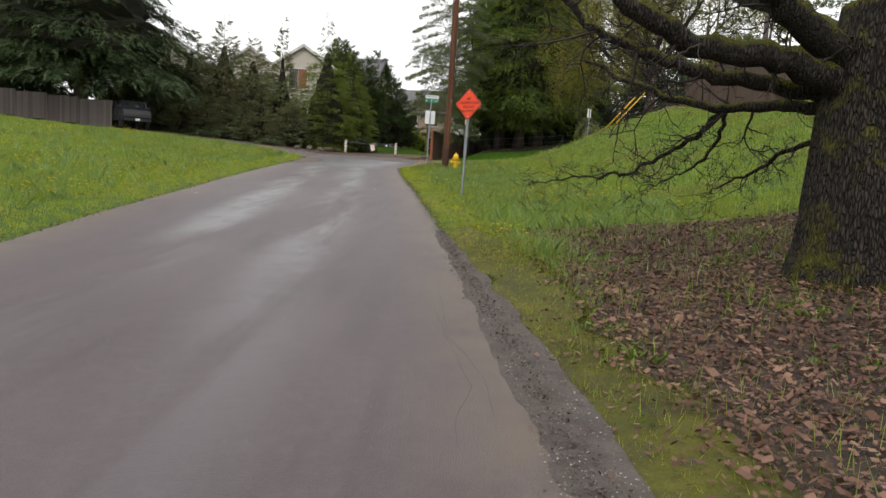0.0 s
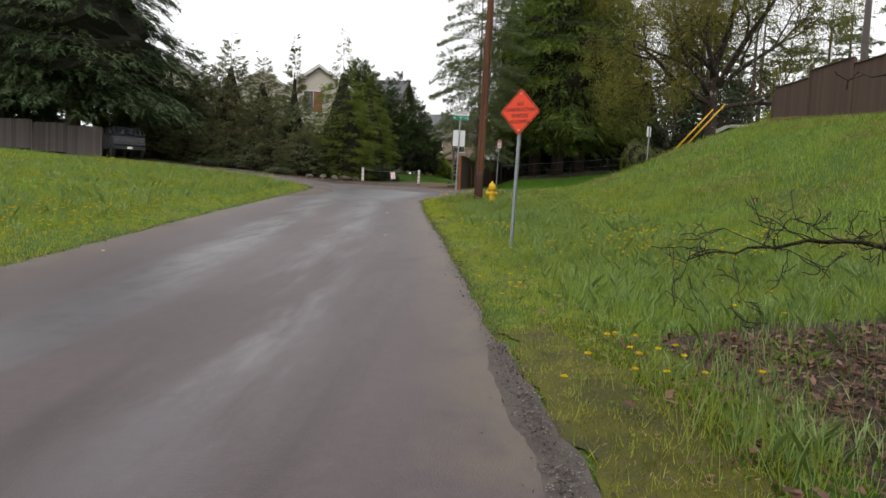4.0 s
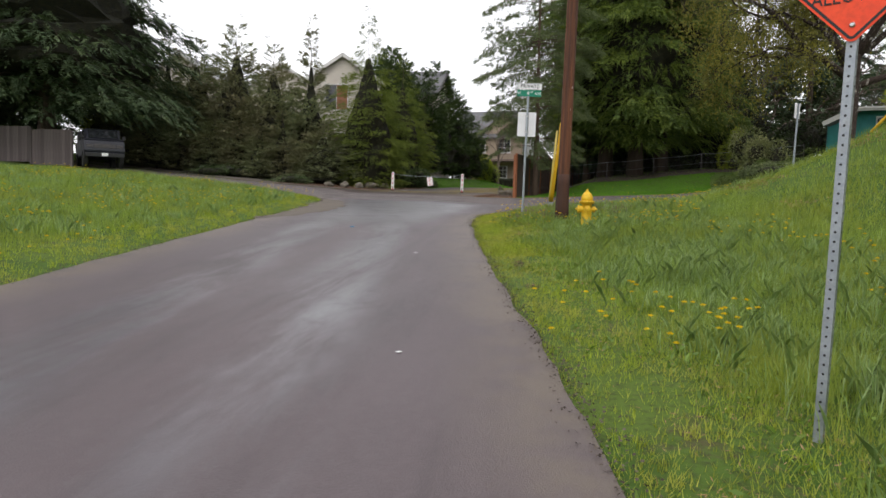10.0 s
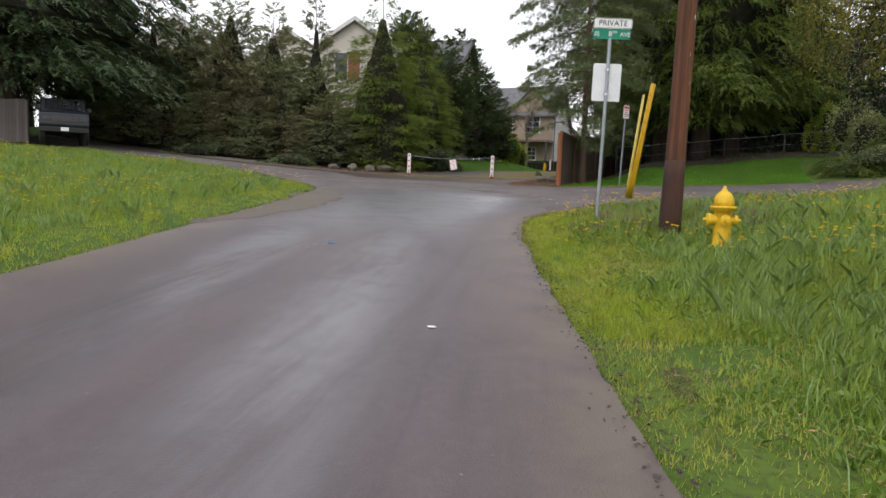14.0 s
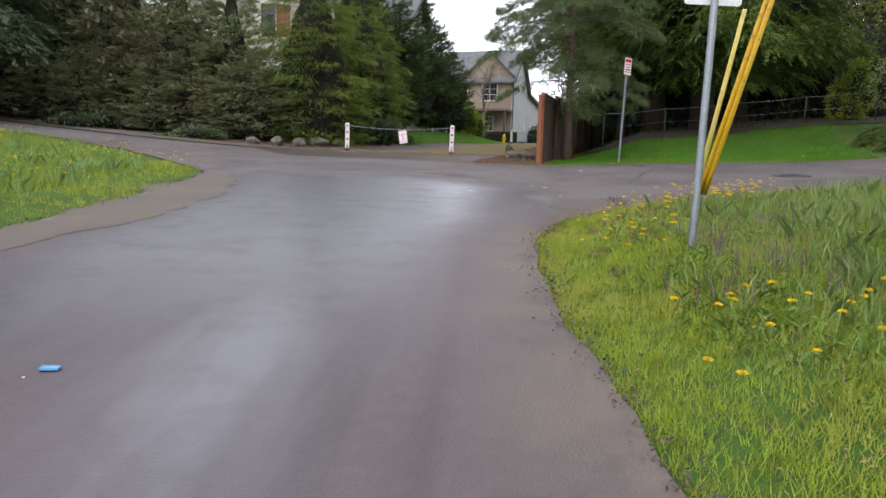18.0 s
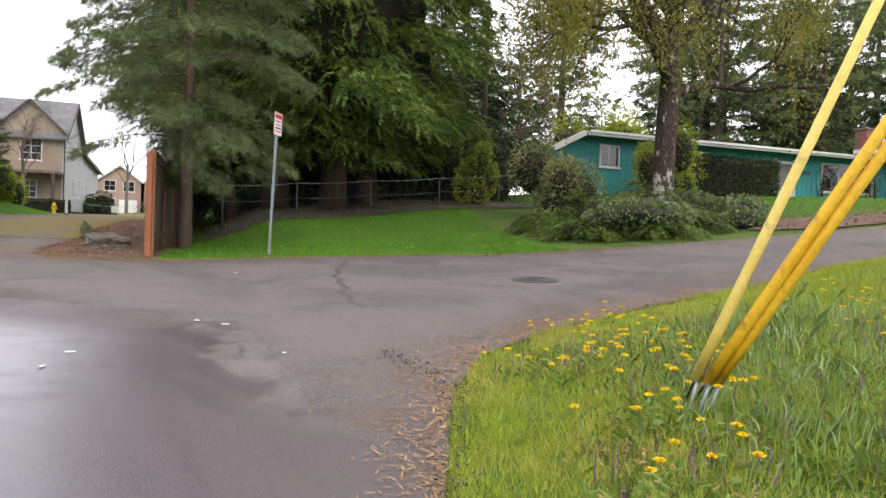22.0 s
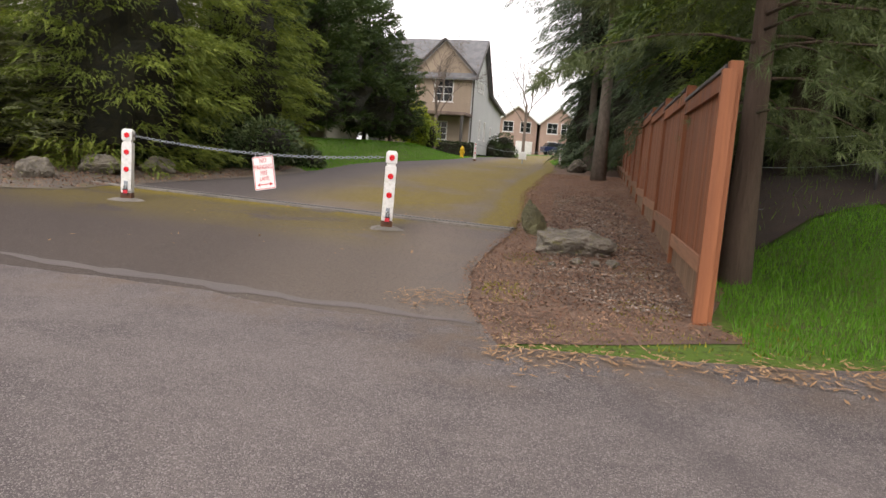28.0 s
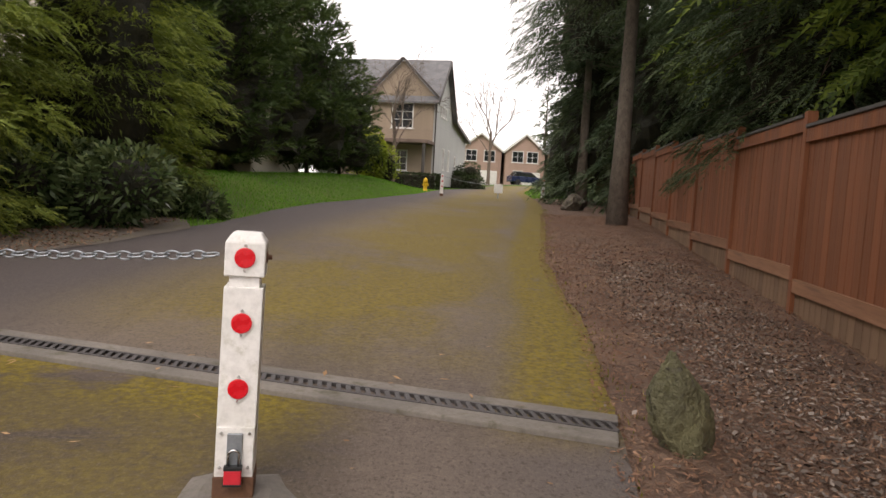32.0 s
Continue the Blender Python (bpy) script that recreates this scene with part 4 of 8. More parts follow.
ribbon("trim_seam", "dark patched joint between the street and the lane", [(-7.4, 47.75), (-5.81, 47.23), (-5.07, 47.03), (-4.3, 46.74), (-3.47, 46.52), (-2.98, 46.38)], 0.24, M["joint"], 0.0128, 0.06)
ribbon("trim_patch", "smooth grey sealed strip beside a crack", [(-5.1, 41.5), (-4.51, 42.07), (-4.16, 42.41), (-3.67, 42.83), (-3.3, 43.05)], 0.26, M["sealed"], 0.0155, 0.04)
ribbon("trim_crack", CR, [(-3.35, 47.2), (-3.2, 47.9), (-3.0, 48.4), (-2.75, 49.1)], 0.007, M["crack"])
# ---- houses ----
def wall_frame(a, b):
    """A pose whose x runs along the wall from a to b, y into the wall and z up."""
    ax = Vector((b[0] - a[0], b[1] - a[1], 0)).normalized()
    m = Matrix.Identity(4)
    n = Vector((-ax.y, ax.x, 0))
    for i in range(3):
        m[i][0], m[i][1], m[i][2] = ax[i], n[i], (0, 0, 1)[i]
    return Matrix.Translation((a[0], a[1], a[2])) @ m


def wall_part(name, outline, holes, thick, material, parent, m, label=""):
    """A wall from its outline (x, z) with rectangular holes through it."""
    from mathutils.geometry import delaunay_2d_cdt
    loops = [outline] + [[(h[0], h[1]), (h[2], h[1]), (h[2], h[3]), (h[0], h[3])] for h in holes]
    pts, edges = [], []
    for lp in loops:
        s = len(pts)
        pts += [Vector(p) for p in lp]
        edges += [(s + i, s + (i + 1) % len(lp)) for i in range(len(lp))]
    vs, es, fs, *_ = delaunay_2d_cdt(pts, edges, [], 1, 1e-5)
    bm = bmesh.new()
    front = [bm.verts.new((v.x, 0, v.y)) for v in vs]
    back = [bm.verts.new((v.x, thick, v.y)) for v in vs]
    for f in fs:
        cx, cy = sum(vs[i].x for i in f) / len(f), sum(vs[i].y for i in f) / len(f)
        if any(h[0] < cx < h[2] and h[1] < cy < h[3] for h in holes):
            continue
        bm.faces.new([front[i] for i in f])
        bm.faces.new([back[i] for i in reversed(f)])
    for e in [e for e in bm.edges if len(e.link_faces) == 1 and e.verts[0].co.y == 0]:
        i, j = front.index(e.verts[0]), front.index(e.verts[1])
        bm.faces.new((front[i], front[j], back[j], back[i]))
    for v in [v for v in bm.verts if not v.link_faces]:
        bm.verts.remove(v)
    ob = part(name, bm, material, parent, label)
    ob.matrix_basis = m
    return ob


def laps(wall, x0, x1, z0, z1, step, material, skip=(), top=None):
    """Lap boards on a wall, one object each, cut at openings; top(x0, x1, z) trims them under a gable."""
    z = z0
    meshes = {}
    while z < z1 - 0.02:
        a, b = (x0, x1) if top is None else top(z + step / 2)
        cuts = sorted((max(a, s[0] - 0.06), min(b, s[2] + 0.06)) for s in skip if s[1] - 0.06 < z + step * 0.5 < s[3] + 0.06)
        spans, p = [], a
        for c in cuts:
            if c[0] > p:
                spans.append((p, c[0]))
            p = max(p, c[1])
        if p < b:
            spans.append((p, b))
        for s, e in spans:
            if e - s < 0.05:
                continue
            key = round(e - s, 2)
            if key not in meshes:
                w = e - s
                V = [(0, -0.028, 0), (w, -0.028, 0), (w, -0.006, step), (0, -0.006, step), (0, 0.0, 0), (w, 0.0, 0), (w, 0.0, step), (0, 0, step)]
                meshes[key] = mesh_of("siding_board", V, [(0, 1, 2, 3), (4, 5, 1, 0), (7, 6, 2, 3), (0, 3, 7, 4), (1, 5, 6, 2)], material)
            ob = part("siding_board", meshes[key], material, wall)
            ob.matrix_basis = pose(s, 0, z)
        z += step


def window(wall, x, z, w, h, frame_mat, grid=(1, 1), blind=None, inset=0.06):
    """A window set in a wall: frame, sill, panes and bars."""
    fr = bmesh.new()
    t = 0.07
    for cx, cz, sx, sz in ((x + w / 2, z + h - t / 2, w, t), (x + w / 2, z + t / 2, w, t), (x + t / 2, z + h / 2, t, h - 2 * t), (x + w - t / 2, z + h / 2, t, h - 2 * t)):
        box(sx, 0.12, sz, (cx, 0.0, cz), 0.008, bm=fr)
    win = part("window", fr, frame_mat, wall)
    cols, rows = grid
    pw, ph = (w - 2 * t) / cols, (h - 2 * t) / rows
    for i in range(cols):
        for j in range(rows):
            part("pane", box(pw - 0.03, 0.012, ph - 0.03, (x + t + pw * (i + 0.5), inset - 0.02, z + t + ph * (j + 0.5))), blind if blind and (i + j) % 2 else M["glass"], win)
    bars = bmesh.new()
    for i in range(1, cols):
        box(0.035, 0.05, h - 2 * t, (x + t + pw * i, inset - 0.02, z + h / 2), bm=bars)
    for j in range(1, rows):
        box(w - 2 * t, 0.05, 0.03, (x + w / 2, inset - 0.02, z + t + ph * j), bm=bars)
    if cols * rows > 1:
        part("glazing_bar", bars, frame_mat, win)
    else:
        bars.free()
    part("sill", box(w + 0.14, 0.12, 0.05, (x + w / 2, -0.04, z - 0.025), 0.008), frame_mat, win)
    return win


def roof_slab(name, corners, thick, material, parent, label=""):
    """A roof slope from four corners, with thickness."""
    bm = bmesh.new()
    top = [bm.verts.new(c) for c in corners]
    low = [bm.verts.new((c[0], c[1], c[2] - thick)) for c in corners]
    bm.faces.new(top)
    bm.faces.new(low[::-1])
    for i in range(4):
        j = (i + 1) % 4
        bm.faces.new((top[j], top[i], low[i], low[j]))
    return part(name, bm, material, parent, label)


def strip(p, q, w, h, material, parent, name="trim", label=""):
    """A board from p to q, w deep and h high."""
    p, q = Vector(p), Vector(q)
    d = q - p
    ob = part(name, box(d.length, w, h, (d.length / 2, 0, 0), 0.006), material, parent, label)
    ob.matrix_basis = Matrix.Translation(p) @ d.to_track_quat("X", "Z").to_matrix().to_4x4()
    return ob


def gable_house(label, a, b, depth, base, eave, ridge, siding, roof, trim, windows=(), side_windows=(), over=0.35, doors=(), lap=0.0):
    """A house whose gable faces the line a-b; the ridge runs back from it."""
    house = thing("house", label, "house")
    w = math.dist(a, b)
    m = wall_frame((*a, base), (*b, base))
    e, r = eave - base, ridge - base
    front = wall_part("wall", [(0, 0), (w, 0), (w, e), (w / 2, r), (0, e)], [(x, z, x + ww, z + h) for x, z, ww, h, *_ in windows], 0.2, siding, house, m)
    for x, z, ww, h, *rest in windows:
        window(front, x, z, ww, h, trim, rest[0] if rest else (2, 1), rest[1] if len(rest) > 1 else None)
    mb = m @ Matrix.Translation((0, depth, 0))
    wall_part("wall", [(0, 0), (w, 0), (w, e), (w / 2, r), (0, e)], [], 0.2, siding, house, mb)
    ms = m @ pose(w, 0.2, 0, 0, 0, 90)
    right = wall_part("wall", [(0, 0), (depth - 0.2, 0), (depth - 0.2, e), (0, e)], [(x, z, x + ww, z + h) for x, z, ww, h, *_ in side_windows], 0.2, siding, house, ms)
    for x, z, ww, h, *rest in side_windows:
        window(right, x, z, ww, h, trim, rest[0] if rest else (1, 1))
    ml = m @ pose(0, depth, 0, 0, 0, -90)
    wall_part("wall", [(0, 0), (depth - 0.2, 0), (depth - 0.2, e), (0, e)], [], 0.2, siding, house, ml)
    if lap:
        laps(front, 0, w, 0.2, r, lap, siding, [(x, z, x + ww, z + h) for x, z, ww, h, *_ in windows],
             lambda z: (0, w) if z < e else ((z - e) / (r - e) * w / 2, w - (z - e) / (r - e) * w / 2))
        laps(right, 0, depth - 0.2, 0.2, e - 0.1, lap, siding, [(x, z, x + ww, z + h) for x, z, ww, h, *_ in side_windows])
    k = (r - e) / (w / 2)
    for s in (0, 1):
        x0, z0 = (-over, e - over * k) if s == 0 else (w + over, e - over * k)
        pts = [(x0, -over, z0), (w / 2, -over, r), (w / 2, depth + over, r), (x0, depth + over, z0)]
        pts = [m @ Vector(p) + Vector((0, 0, 0.16)) for p in pts]
        roof_slab("roof", pts if s == 0 else pts[::-1], 0.14, roof, house)
        strip(m @ Vector((x0, -over - 0.03, z0 + 0.04)), m @ Vector((w / 2, -over - 0.03, r + 0.04)), 0.05, 0.24, trim, house, "fascia")
    return house, m, front, right


# beige house behind the hedge, seen between the tree tops
hb, mb_, fb_, rb_ = gable_house("two-storey beige house with white-trimmed windows behind a hedge", (-16.6, 64.8), (-11.2, 65.2), 9, 3.5, 10.9, 12.75, M["beige_siding"], M["roof_grey"], M["white_trim"],
                               [(1.35, 5.3, 1.75, 1.9, (2, 1), M["curtain"]), (1.5, 2.2, 1.7, 1.5, (2, 2))], lap=0.2)
gable_house("beige house end with grey shingle roof above the hedge", (-7.9, 71.5), (-7.2, 78.5), 7, 3.5, 11.2, 13.4, M["beige_siding"], M["roof_grey"], M["dark_trim"], [(2, 5.2, 1.6, 1.4)])
gable_house("beige house with grey roof half hidden by trees", (-31.5, 68), (-24.5, 68.5), 10, 3.5, 11.2, 13.6, M["beige_siding"], M["roof_grey"], M["white_trim"], [(1.2, 5.0, 1.5, 1.6, (1, 2)), (4.2, 5.0, 1.5, 1.6, (1, 2)), (4.4, 2, 1.4, 1.4)])
gable_house("beige house with broad grey roof half hidden by trees", (-23.5, 70), (-17.2, 70.3), 10, 3.5, 11.0, 13.2, M["beige_siding"], M["roof_grey"], M["white_trim"], [(2, 5.0, 1.6, 1.6, (2, 1))])

# grey and tan house down the lane
def grey_house():
    """The tall house by the lane: a steep ridge near its front and a lower roof behind."""
    house = thing("house", "tall grey-sided house with tan gabled front and dark trim", "house")
    a, b, base = (-0.2, 96.6), (3.4, 108.6), 4.4
    w = math.dist(a, b)
    m = wall_frame((*a, base), (*b, base))
    top = [(0, 6.1), (3.0, 9.1), (6.4, 5.0), (w, 4.0)]
    wins = [(1.6, 5.0, 0.5, 0.8), (2.5, 5.0, 0.5, 0.8), (3.4, 5.0, 0.5, 0.8), (3.0, 1.2, 0.6, 1.6), (5.0, 1.2, 0.6, 1.6), (7.6, 1.7, 0.6, 0.8), (10.2, 1.2, 0.5, 0.9)]
    holes = [(x, z, x + ww, z + h) for x, z, ww, h in wins]
    side = wall_part("wall", [(0, 0), (w, 0)] + top[::-1], holes, 0.2, M["grey_siding"], house, m)
    for x, z, ww, h in wins:
        window(side, x, z, ww, h, M["white_trim"], (1, 2))
    laps(side, 0, w, 0.2, 9.0, 0.2, M["grey_siding"], holes, lambda z: (max(0.0, z - 6.1), w if z < 4.0 else (6.4 + (5.0 - z) * (w - 6.4) if z < 5.0 else 6.4 - (z - 5.0) * 3.4 / 4.1)))
    back = m @ Matrix.Translation((0, 8.5, 0))
    wall_part("wall", [(0, 0), (w, 0)] + top[::-1], [], 0.2, M["grey_siding"], house, back)
    wall_part("wall", [(0, 0), (8.3, 0), (8.3, 4.0), (0, 4.0)], [], 0.2, M["grey_siding"], house, m @ pose(w, 0.2, 0, 0, 0, 90))
    for (xa, za), (xb, zb) in ((( -0.5, 5.6), (3.0, 9.1)), ((3.0, 9.1), (6.4, 5.0)), ((6.4, 5.0), (w + 0.5, 3.93))):
        q = [m @ Vector(v) + Vector((0, 0, 0.16)) for v in ((xa, -0.35, za), (xb, -0.35, zb), (xb, 8.8, zb), (xa, 8.8, za))]
        roof_slab("roof", q, 0.14, M["roof_grey"], house)
        strip(m @ Vector((xa, -0.39, za + 0.02)), m @ Vector((xb, -0.39, zb + 0.02)), 0.05, 0.26, M["dark_trim"], house, "fascia")
    part("downpipe", box(0.09, 0.09, 5.6, (0.1, -0.06, 3.1), 0.01), M["dark_trim"], house).matrix_basis = m
    return house


gh = grey_house()
fm = wall_frame((-6.95, 98.55, 4.4), (-0.25, 96.55, 4.4))
FW = [(3.9, 3.9, 5.5, 5.7), (0.9, 3.9, 2.4, 5.5), (4.1, 0.9, 5.2, 2.4)]
tan = wall_part("wall", [(0, 0), (6.95, 0), (6.95, 6.2), (4.6, 8.6), (2.2, 6.2), (0, 6.2)], FW, 0.12, M["tan_siding"], gh, fm, "tan shingled front with a small gable")
for wx in FW:
    window(tan, wx[0], wx[1], wx[2] - wx[0], wx[3] - wx[1], M["white_trim"], (2, 3))
laps(tan, 0, 6.95, 3.0, 8.5, 0.22, M["tan_siding"], FW, lambda z: (0, 6.95) if z < 6.2 else (2.2 + (z - 6.2), 6.95 - (z - 6.2)))
for sx, ex in ((1.9, 4.6), (7.3, 4.6)):
    strip(fm @ Vector((sx, -0.2, 6.1)), fm @ Vector((ex, -0.2, 8.75)), 0.3, 0.16, M["dark_trim"], gh, "fascia")
por = part("porch_roof", box(7.2, 2.0, 0.25, (3.5, -0.95, 2.9), 0.05), M["roof_brown"], gh)
por.matrix_basis = fm
for px in (0.1, 3.4, 6.8):
    o = part("porch_post", box(0.2, 0.2, 2.8, (px, -1.8, 1.4), 0.02), M["dark_trim"], gh)
    o.matrix_basis = fm
pd = part("door", box(1.0, 0.1, 2.1, (2.2, -0.06, 1.15), 0.02), M["dark_trim"], gh)
pd.matrix_basis = fm

# far row of houses at the end of the lane
for i, (x0, y0, w_, sd, rf) in enumerate(((6.0, 138, 5.5, "salmon_siding", "roof_brown"), (11.8, 136, 5.0, "salmon_siding", "roof_grey"), (17.0, 132, 6, "tan_siding", "roof_grey"), (-3.0, 142, 8, "salmon_siding", "roof_brown"))):
    h_, m_, f_, r_ = gable_house("distant salmon-coloured house with gabled front" if "salmon" in sd else "distant tan house with gabled front", (x0, y0), (x0 + w_, y0 - 0.4), 10, 5.0, 9.8, 11.9, M[sd], M[rf], M["white_trim"],
                                 [(0.8, 3.3, 1.5, 1.5, (2, 2)), (w_ - 2.3, 3.3, 1.5, 1.5, (2, 2)), (1.0, 0.8, 1.3, 1.5, (2, 1))])
    g_ = part("garage_door", box(2.3, 0.08, 2.1, (w_ - 1.6, -0.05, 1.1), 0.02), M["white_trim"], h_)
    g_.matrix_basis = m_

# turquoise ranch house
TEAL_A, TEAL_B = Vector((16.6, 55.3)), Vector((36.2, 50.4))


def ranch():
    house = thing("house", "low turquoise ranch house with white fascia and tan garage doors", "house")
    m = wall_frame((*TEAL_A, 5.35), (*TEAL_B, 5.35))
    L = (TEAL_B - TEAL_A).length
    holes = [(1.75, 1.15, 2.75, 2.15), (6.0, 1.3, 7.5, 2.2), (11.4, 0.0, 12.45, 2.1), (14.2, 0.75, 17.6, 2.2)]
    front = wall_part("wall", [(-0.55, -0.6), (L, -0.6), (L, 2.5), (0.7, 2.5), (-0.55, 1.75)], holes, 0.18, M["teal_wall"], house, m)
    for i in range(int(L / 0.3)):
        x = 0.75 + i * 0.3
        if x > L - 0.1 or any(h[0] - 0.1 < x < h[2] + 0.1 for h in holes):
            continue
        o = part("batten", box(0.04, 0.02, 2.9, (x, -0.012, 0.95)), M["teal_wall"], front)
    window(front, 1.75, 1.15, 1.0, 1.0, M["white_trim"], (2, 1))
    window(front, 6.0, 1.3, 1.5, 0.9, M["white_trim"], (2, 1))
    window(front, 14.2, 0.75, 3.4, 1.45, M["white_trim"], (3, 1))
    d = part("door", box(1.05, 0.1, 2.1, (11.925, 0.02, 1.05), 0.01), M["white_trim"], front, "white screen door")
    part("screen_panel", box(0.78, 0.04, 1.35, (11.925, -0.045, 1.3)), M["screen"], d)
    part("door_frame", box(0.09, 0.14, 2.2, (11.36, -0.02, 1.1)), M["white_trim"], d)
    part("door_frame", box(0.09, 0.14, 2.2, (12.49, -0.02, 1.1)), M["white_trim"], d)
    part("handle", box(0.03, 0.06, 0.14, (12.28, -0.07, 1.0), 0.01), M["steel"], d)
    for i, x in enumerate((13.1, 13.27, 13.44)):
        part("house_number", box(0.1, 0.02, 0.17, (x, -0.02, 1.62)), M["dark_trim"], front)
    part("wall_lamp", lathe([(0.04, 0), (0.08, 0.05), (0.08, 0.2), (0.03, 0.25)], 10, (13.1, -0.1, 2.0)), M["dark_trim"], front)
    end = wall_part("wall", [(0, -0.6), (9.98, -0.6), (9.98, 1.7), (4.99, 1.9), (0, 2.2)], [], 0.18, M["teal_wall"], house, m @ pose(6.7, 7.4, 0, 0, 0, -132.2))
    r0 = 2.62
    k = 0.6 / 3.7
    for s, (y0, y1) in enumerate(((-0.9, 3.7), (8.3, 3.7))):
        z0, z1 = r0 - 0.9 * k, r0 + 3.7 * k
        p = [(0.5 if s == 0 else 7.2, y0, z0), (L + 0.3, y0, z0), (L + 2.2, y1, z1), (3.2, y1, z1)]
        p = [m @ Vector(v) for v in p]
        roof_slab("roof", p if s == 0 else p[::-1], 0.12, M["roof_grey"], house)
    zc = r0 - 0.9 * k
    roof_slab("roof", [m @ Vector(v) for v in ((-0.95, -0.9, zc - 0.78), (0.5, -0.9, zc), (3.2, 3.7, zc + 0.3), (1.6, 3.7, zc - 0.6))], 0.12, M["roof_grey"], house)
    strip(m @ Vector((-0.97, -0.93, zc - 0.82)), m @ Vector((0.52, -0.93, zc - 0.04)), 0.05, 0.24, M["white_trim"], house, "fascia")
    strip(m @ Vector((0.48, -0.93, zc - 0.06)), m @ Vector((L + 0.3, -0.93, r0 - 0.9 * k - 0.03)), 0.05, 0.16, M["white_trim"], house, "fascia")
    strip(m @ Vector((7.17, 8.3, r0 - 0.9 * k - 0.03)), m @ Vector((3.17, 3.7, r0 + 3.7 * k - 0.03)), 0.05, 0.26, M["white_trim"], house, "fascia")
    strip(m @ Vector((0.7, -1.0, r0 - 0.9 * k + 0.02)), m @ Vector((L - 0.2, -1.0, r0 - 0.9 * k + 0.02)), 0.1, 0.1, M["white_trim"], house, "gutter")
    # chimney
    ch = part("chimney", box(1.2, 0.75, 2.4, (16.6, 3.4, 3.6), 0.02), M["concrete"], house, "red brick chimney with white band")
    ch.matrix_basis = m @ pose(4.6, 0, 0)
    bb = bpy.data.meshes.new("brick")
    tb = box(0.29, 0.04, 0.085, (0, 0, 0), 0.006)
    tb.to_mesh(bb)
    tb.free()
    bb.materials.append(M["brick"])
    for row in range(9):
        for i in range(4):
            o = part("brick", bb, M["brick"], ch)
            o.matrix_basis = pose(16.14 + i * 0.305 + (0.06 if row % 2 else -0.06), 3.03, 3.95 + row * 0.1)
        for i in range(2):
            o = part("brick", bb, M["brick"], ch)
            o.matrix_basis = pose(16.0, 3.2 + i * 0.34 + (0.05 if row % 2 else -0.05), 3.95 + row * 0.1, 0, 0, 90)
    part("chimney_cap", box(1.35, 0.9, 0.1, (16.6, 3.4, 4.87), 0.02), M["concrete"], ch)
    part("flashing", box(1.28, 0.83, 0.22, (16.6, 3.4, 3.62)), M["white_trim"], ch)
    # garage wing
    gm2 = wall_frame((35.8, 50.6, 5.45), (50.5, 46.4, 5.45))
    gh2 = [(1.4, 0.0, 4.0, 2.1), (5.4, 0.0, 8.0, 2.1), (9.6, 0.0, 12.2, 2.1)]
    gw = wall_part("wall", [(0, -0.5), (14.5, -0.5), (14.5, 2.35), (6.2, 3.1), (0, 2.5)], gh2, 0.18, M["teal_wall"], house, gm2)
    for h in gh2:
        for j in range(5):
            part("garage_panel", box(h[2] - h[0], 0.06, 0.41, ((h[0] + h[2]) / 2, 0.08, 0.21 + j * 0.42), 0.015), M["garage_door"], gw)
        part("garage_frame", box(h[2] - h[0] + 0.2, 0.1, 0.1, ((h[0] + h[2]) / 2, -0.01, 2.15)), M["white_trim"], gw)
        for x in (h[0] - 0.05, h[2] + 0.05):
            part("garage_frame", box(0.1, 0.1, 2.1, (x, -0.01, 1.05)), M["white_trim"], gw)
    q = [(-0.6, -0.8, 2.6), (6.2, -0.8, 3.25), (6.2, 7, 3.25), (-0.6, 7, 2.6)]
    roof_slab("roof", [gm2 @ Vector(v) for v in q], 0.12, M["roof_grey"], house)
    q = [(6.2, -0.8, 3.25), (15.4, -0.8, 2.42), (15.4, 7, 2.42), (6.2, 7, 3.25)]
    roof_slab("roof", [gm2 @ Vector(v) for v in q], 0.12, M["roof_grey"], house)
    strip(gm2 @ Vector((-0.6, -0.83, 2.5)), gm2 @ Vector((6.2, -0.83, 3.15)), 0.05, 0.24, M["white_trim"], house, "fascia")
    strip(gm2 @ Vector((6.2, -0.83, 3.15)), gm2 @ Vector((15.4, -0.83, 2.32)), 0.05, 0.24, M["white_trim"], house, "fascia")


ranch()

# ---- trees ----
CONE = ((0, 0.8), (0.1, 1.0), (1, 0.03))


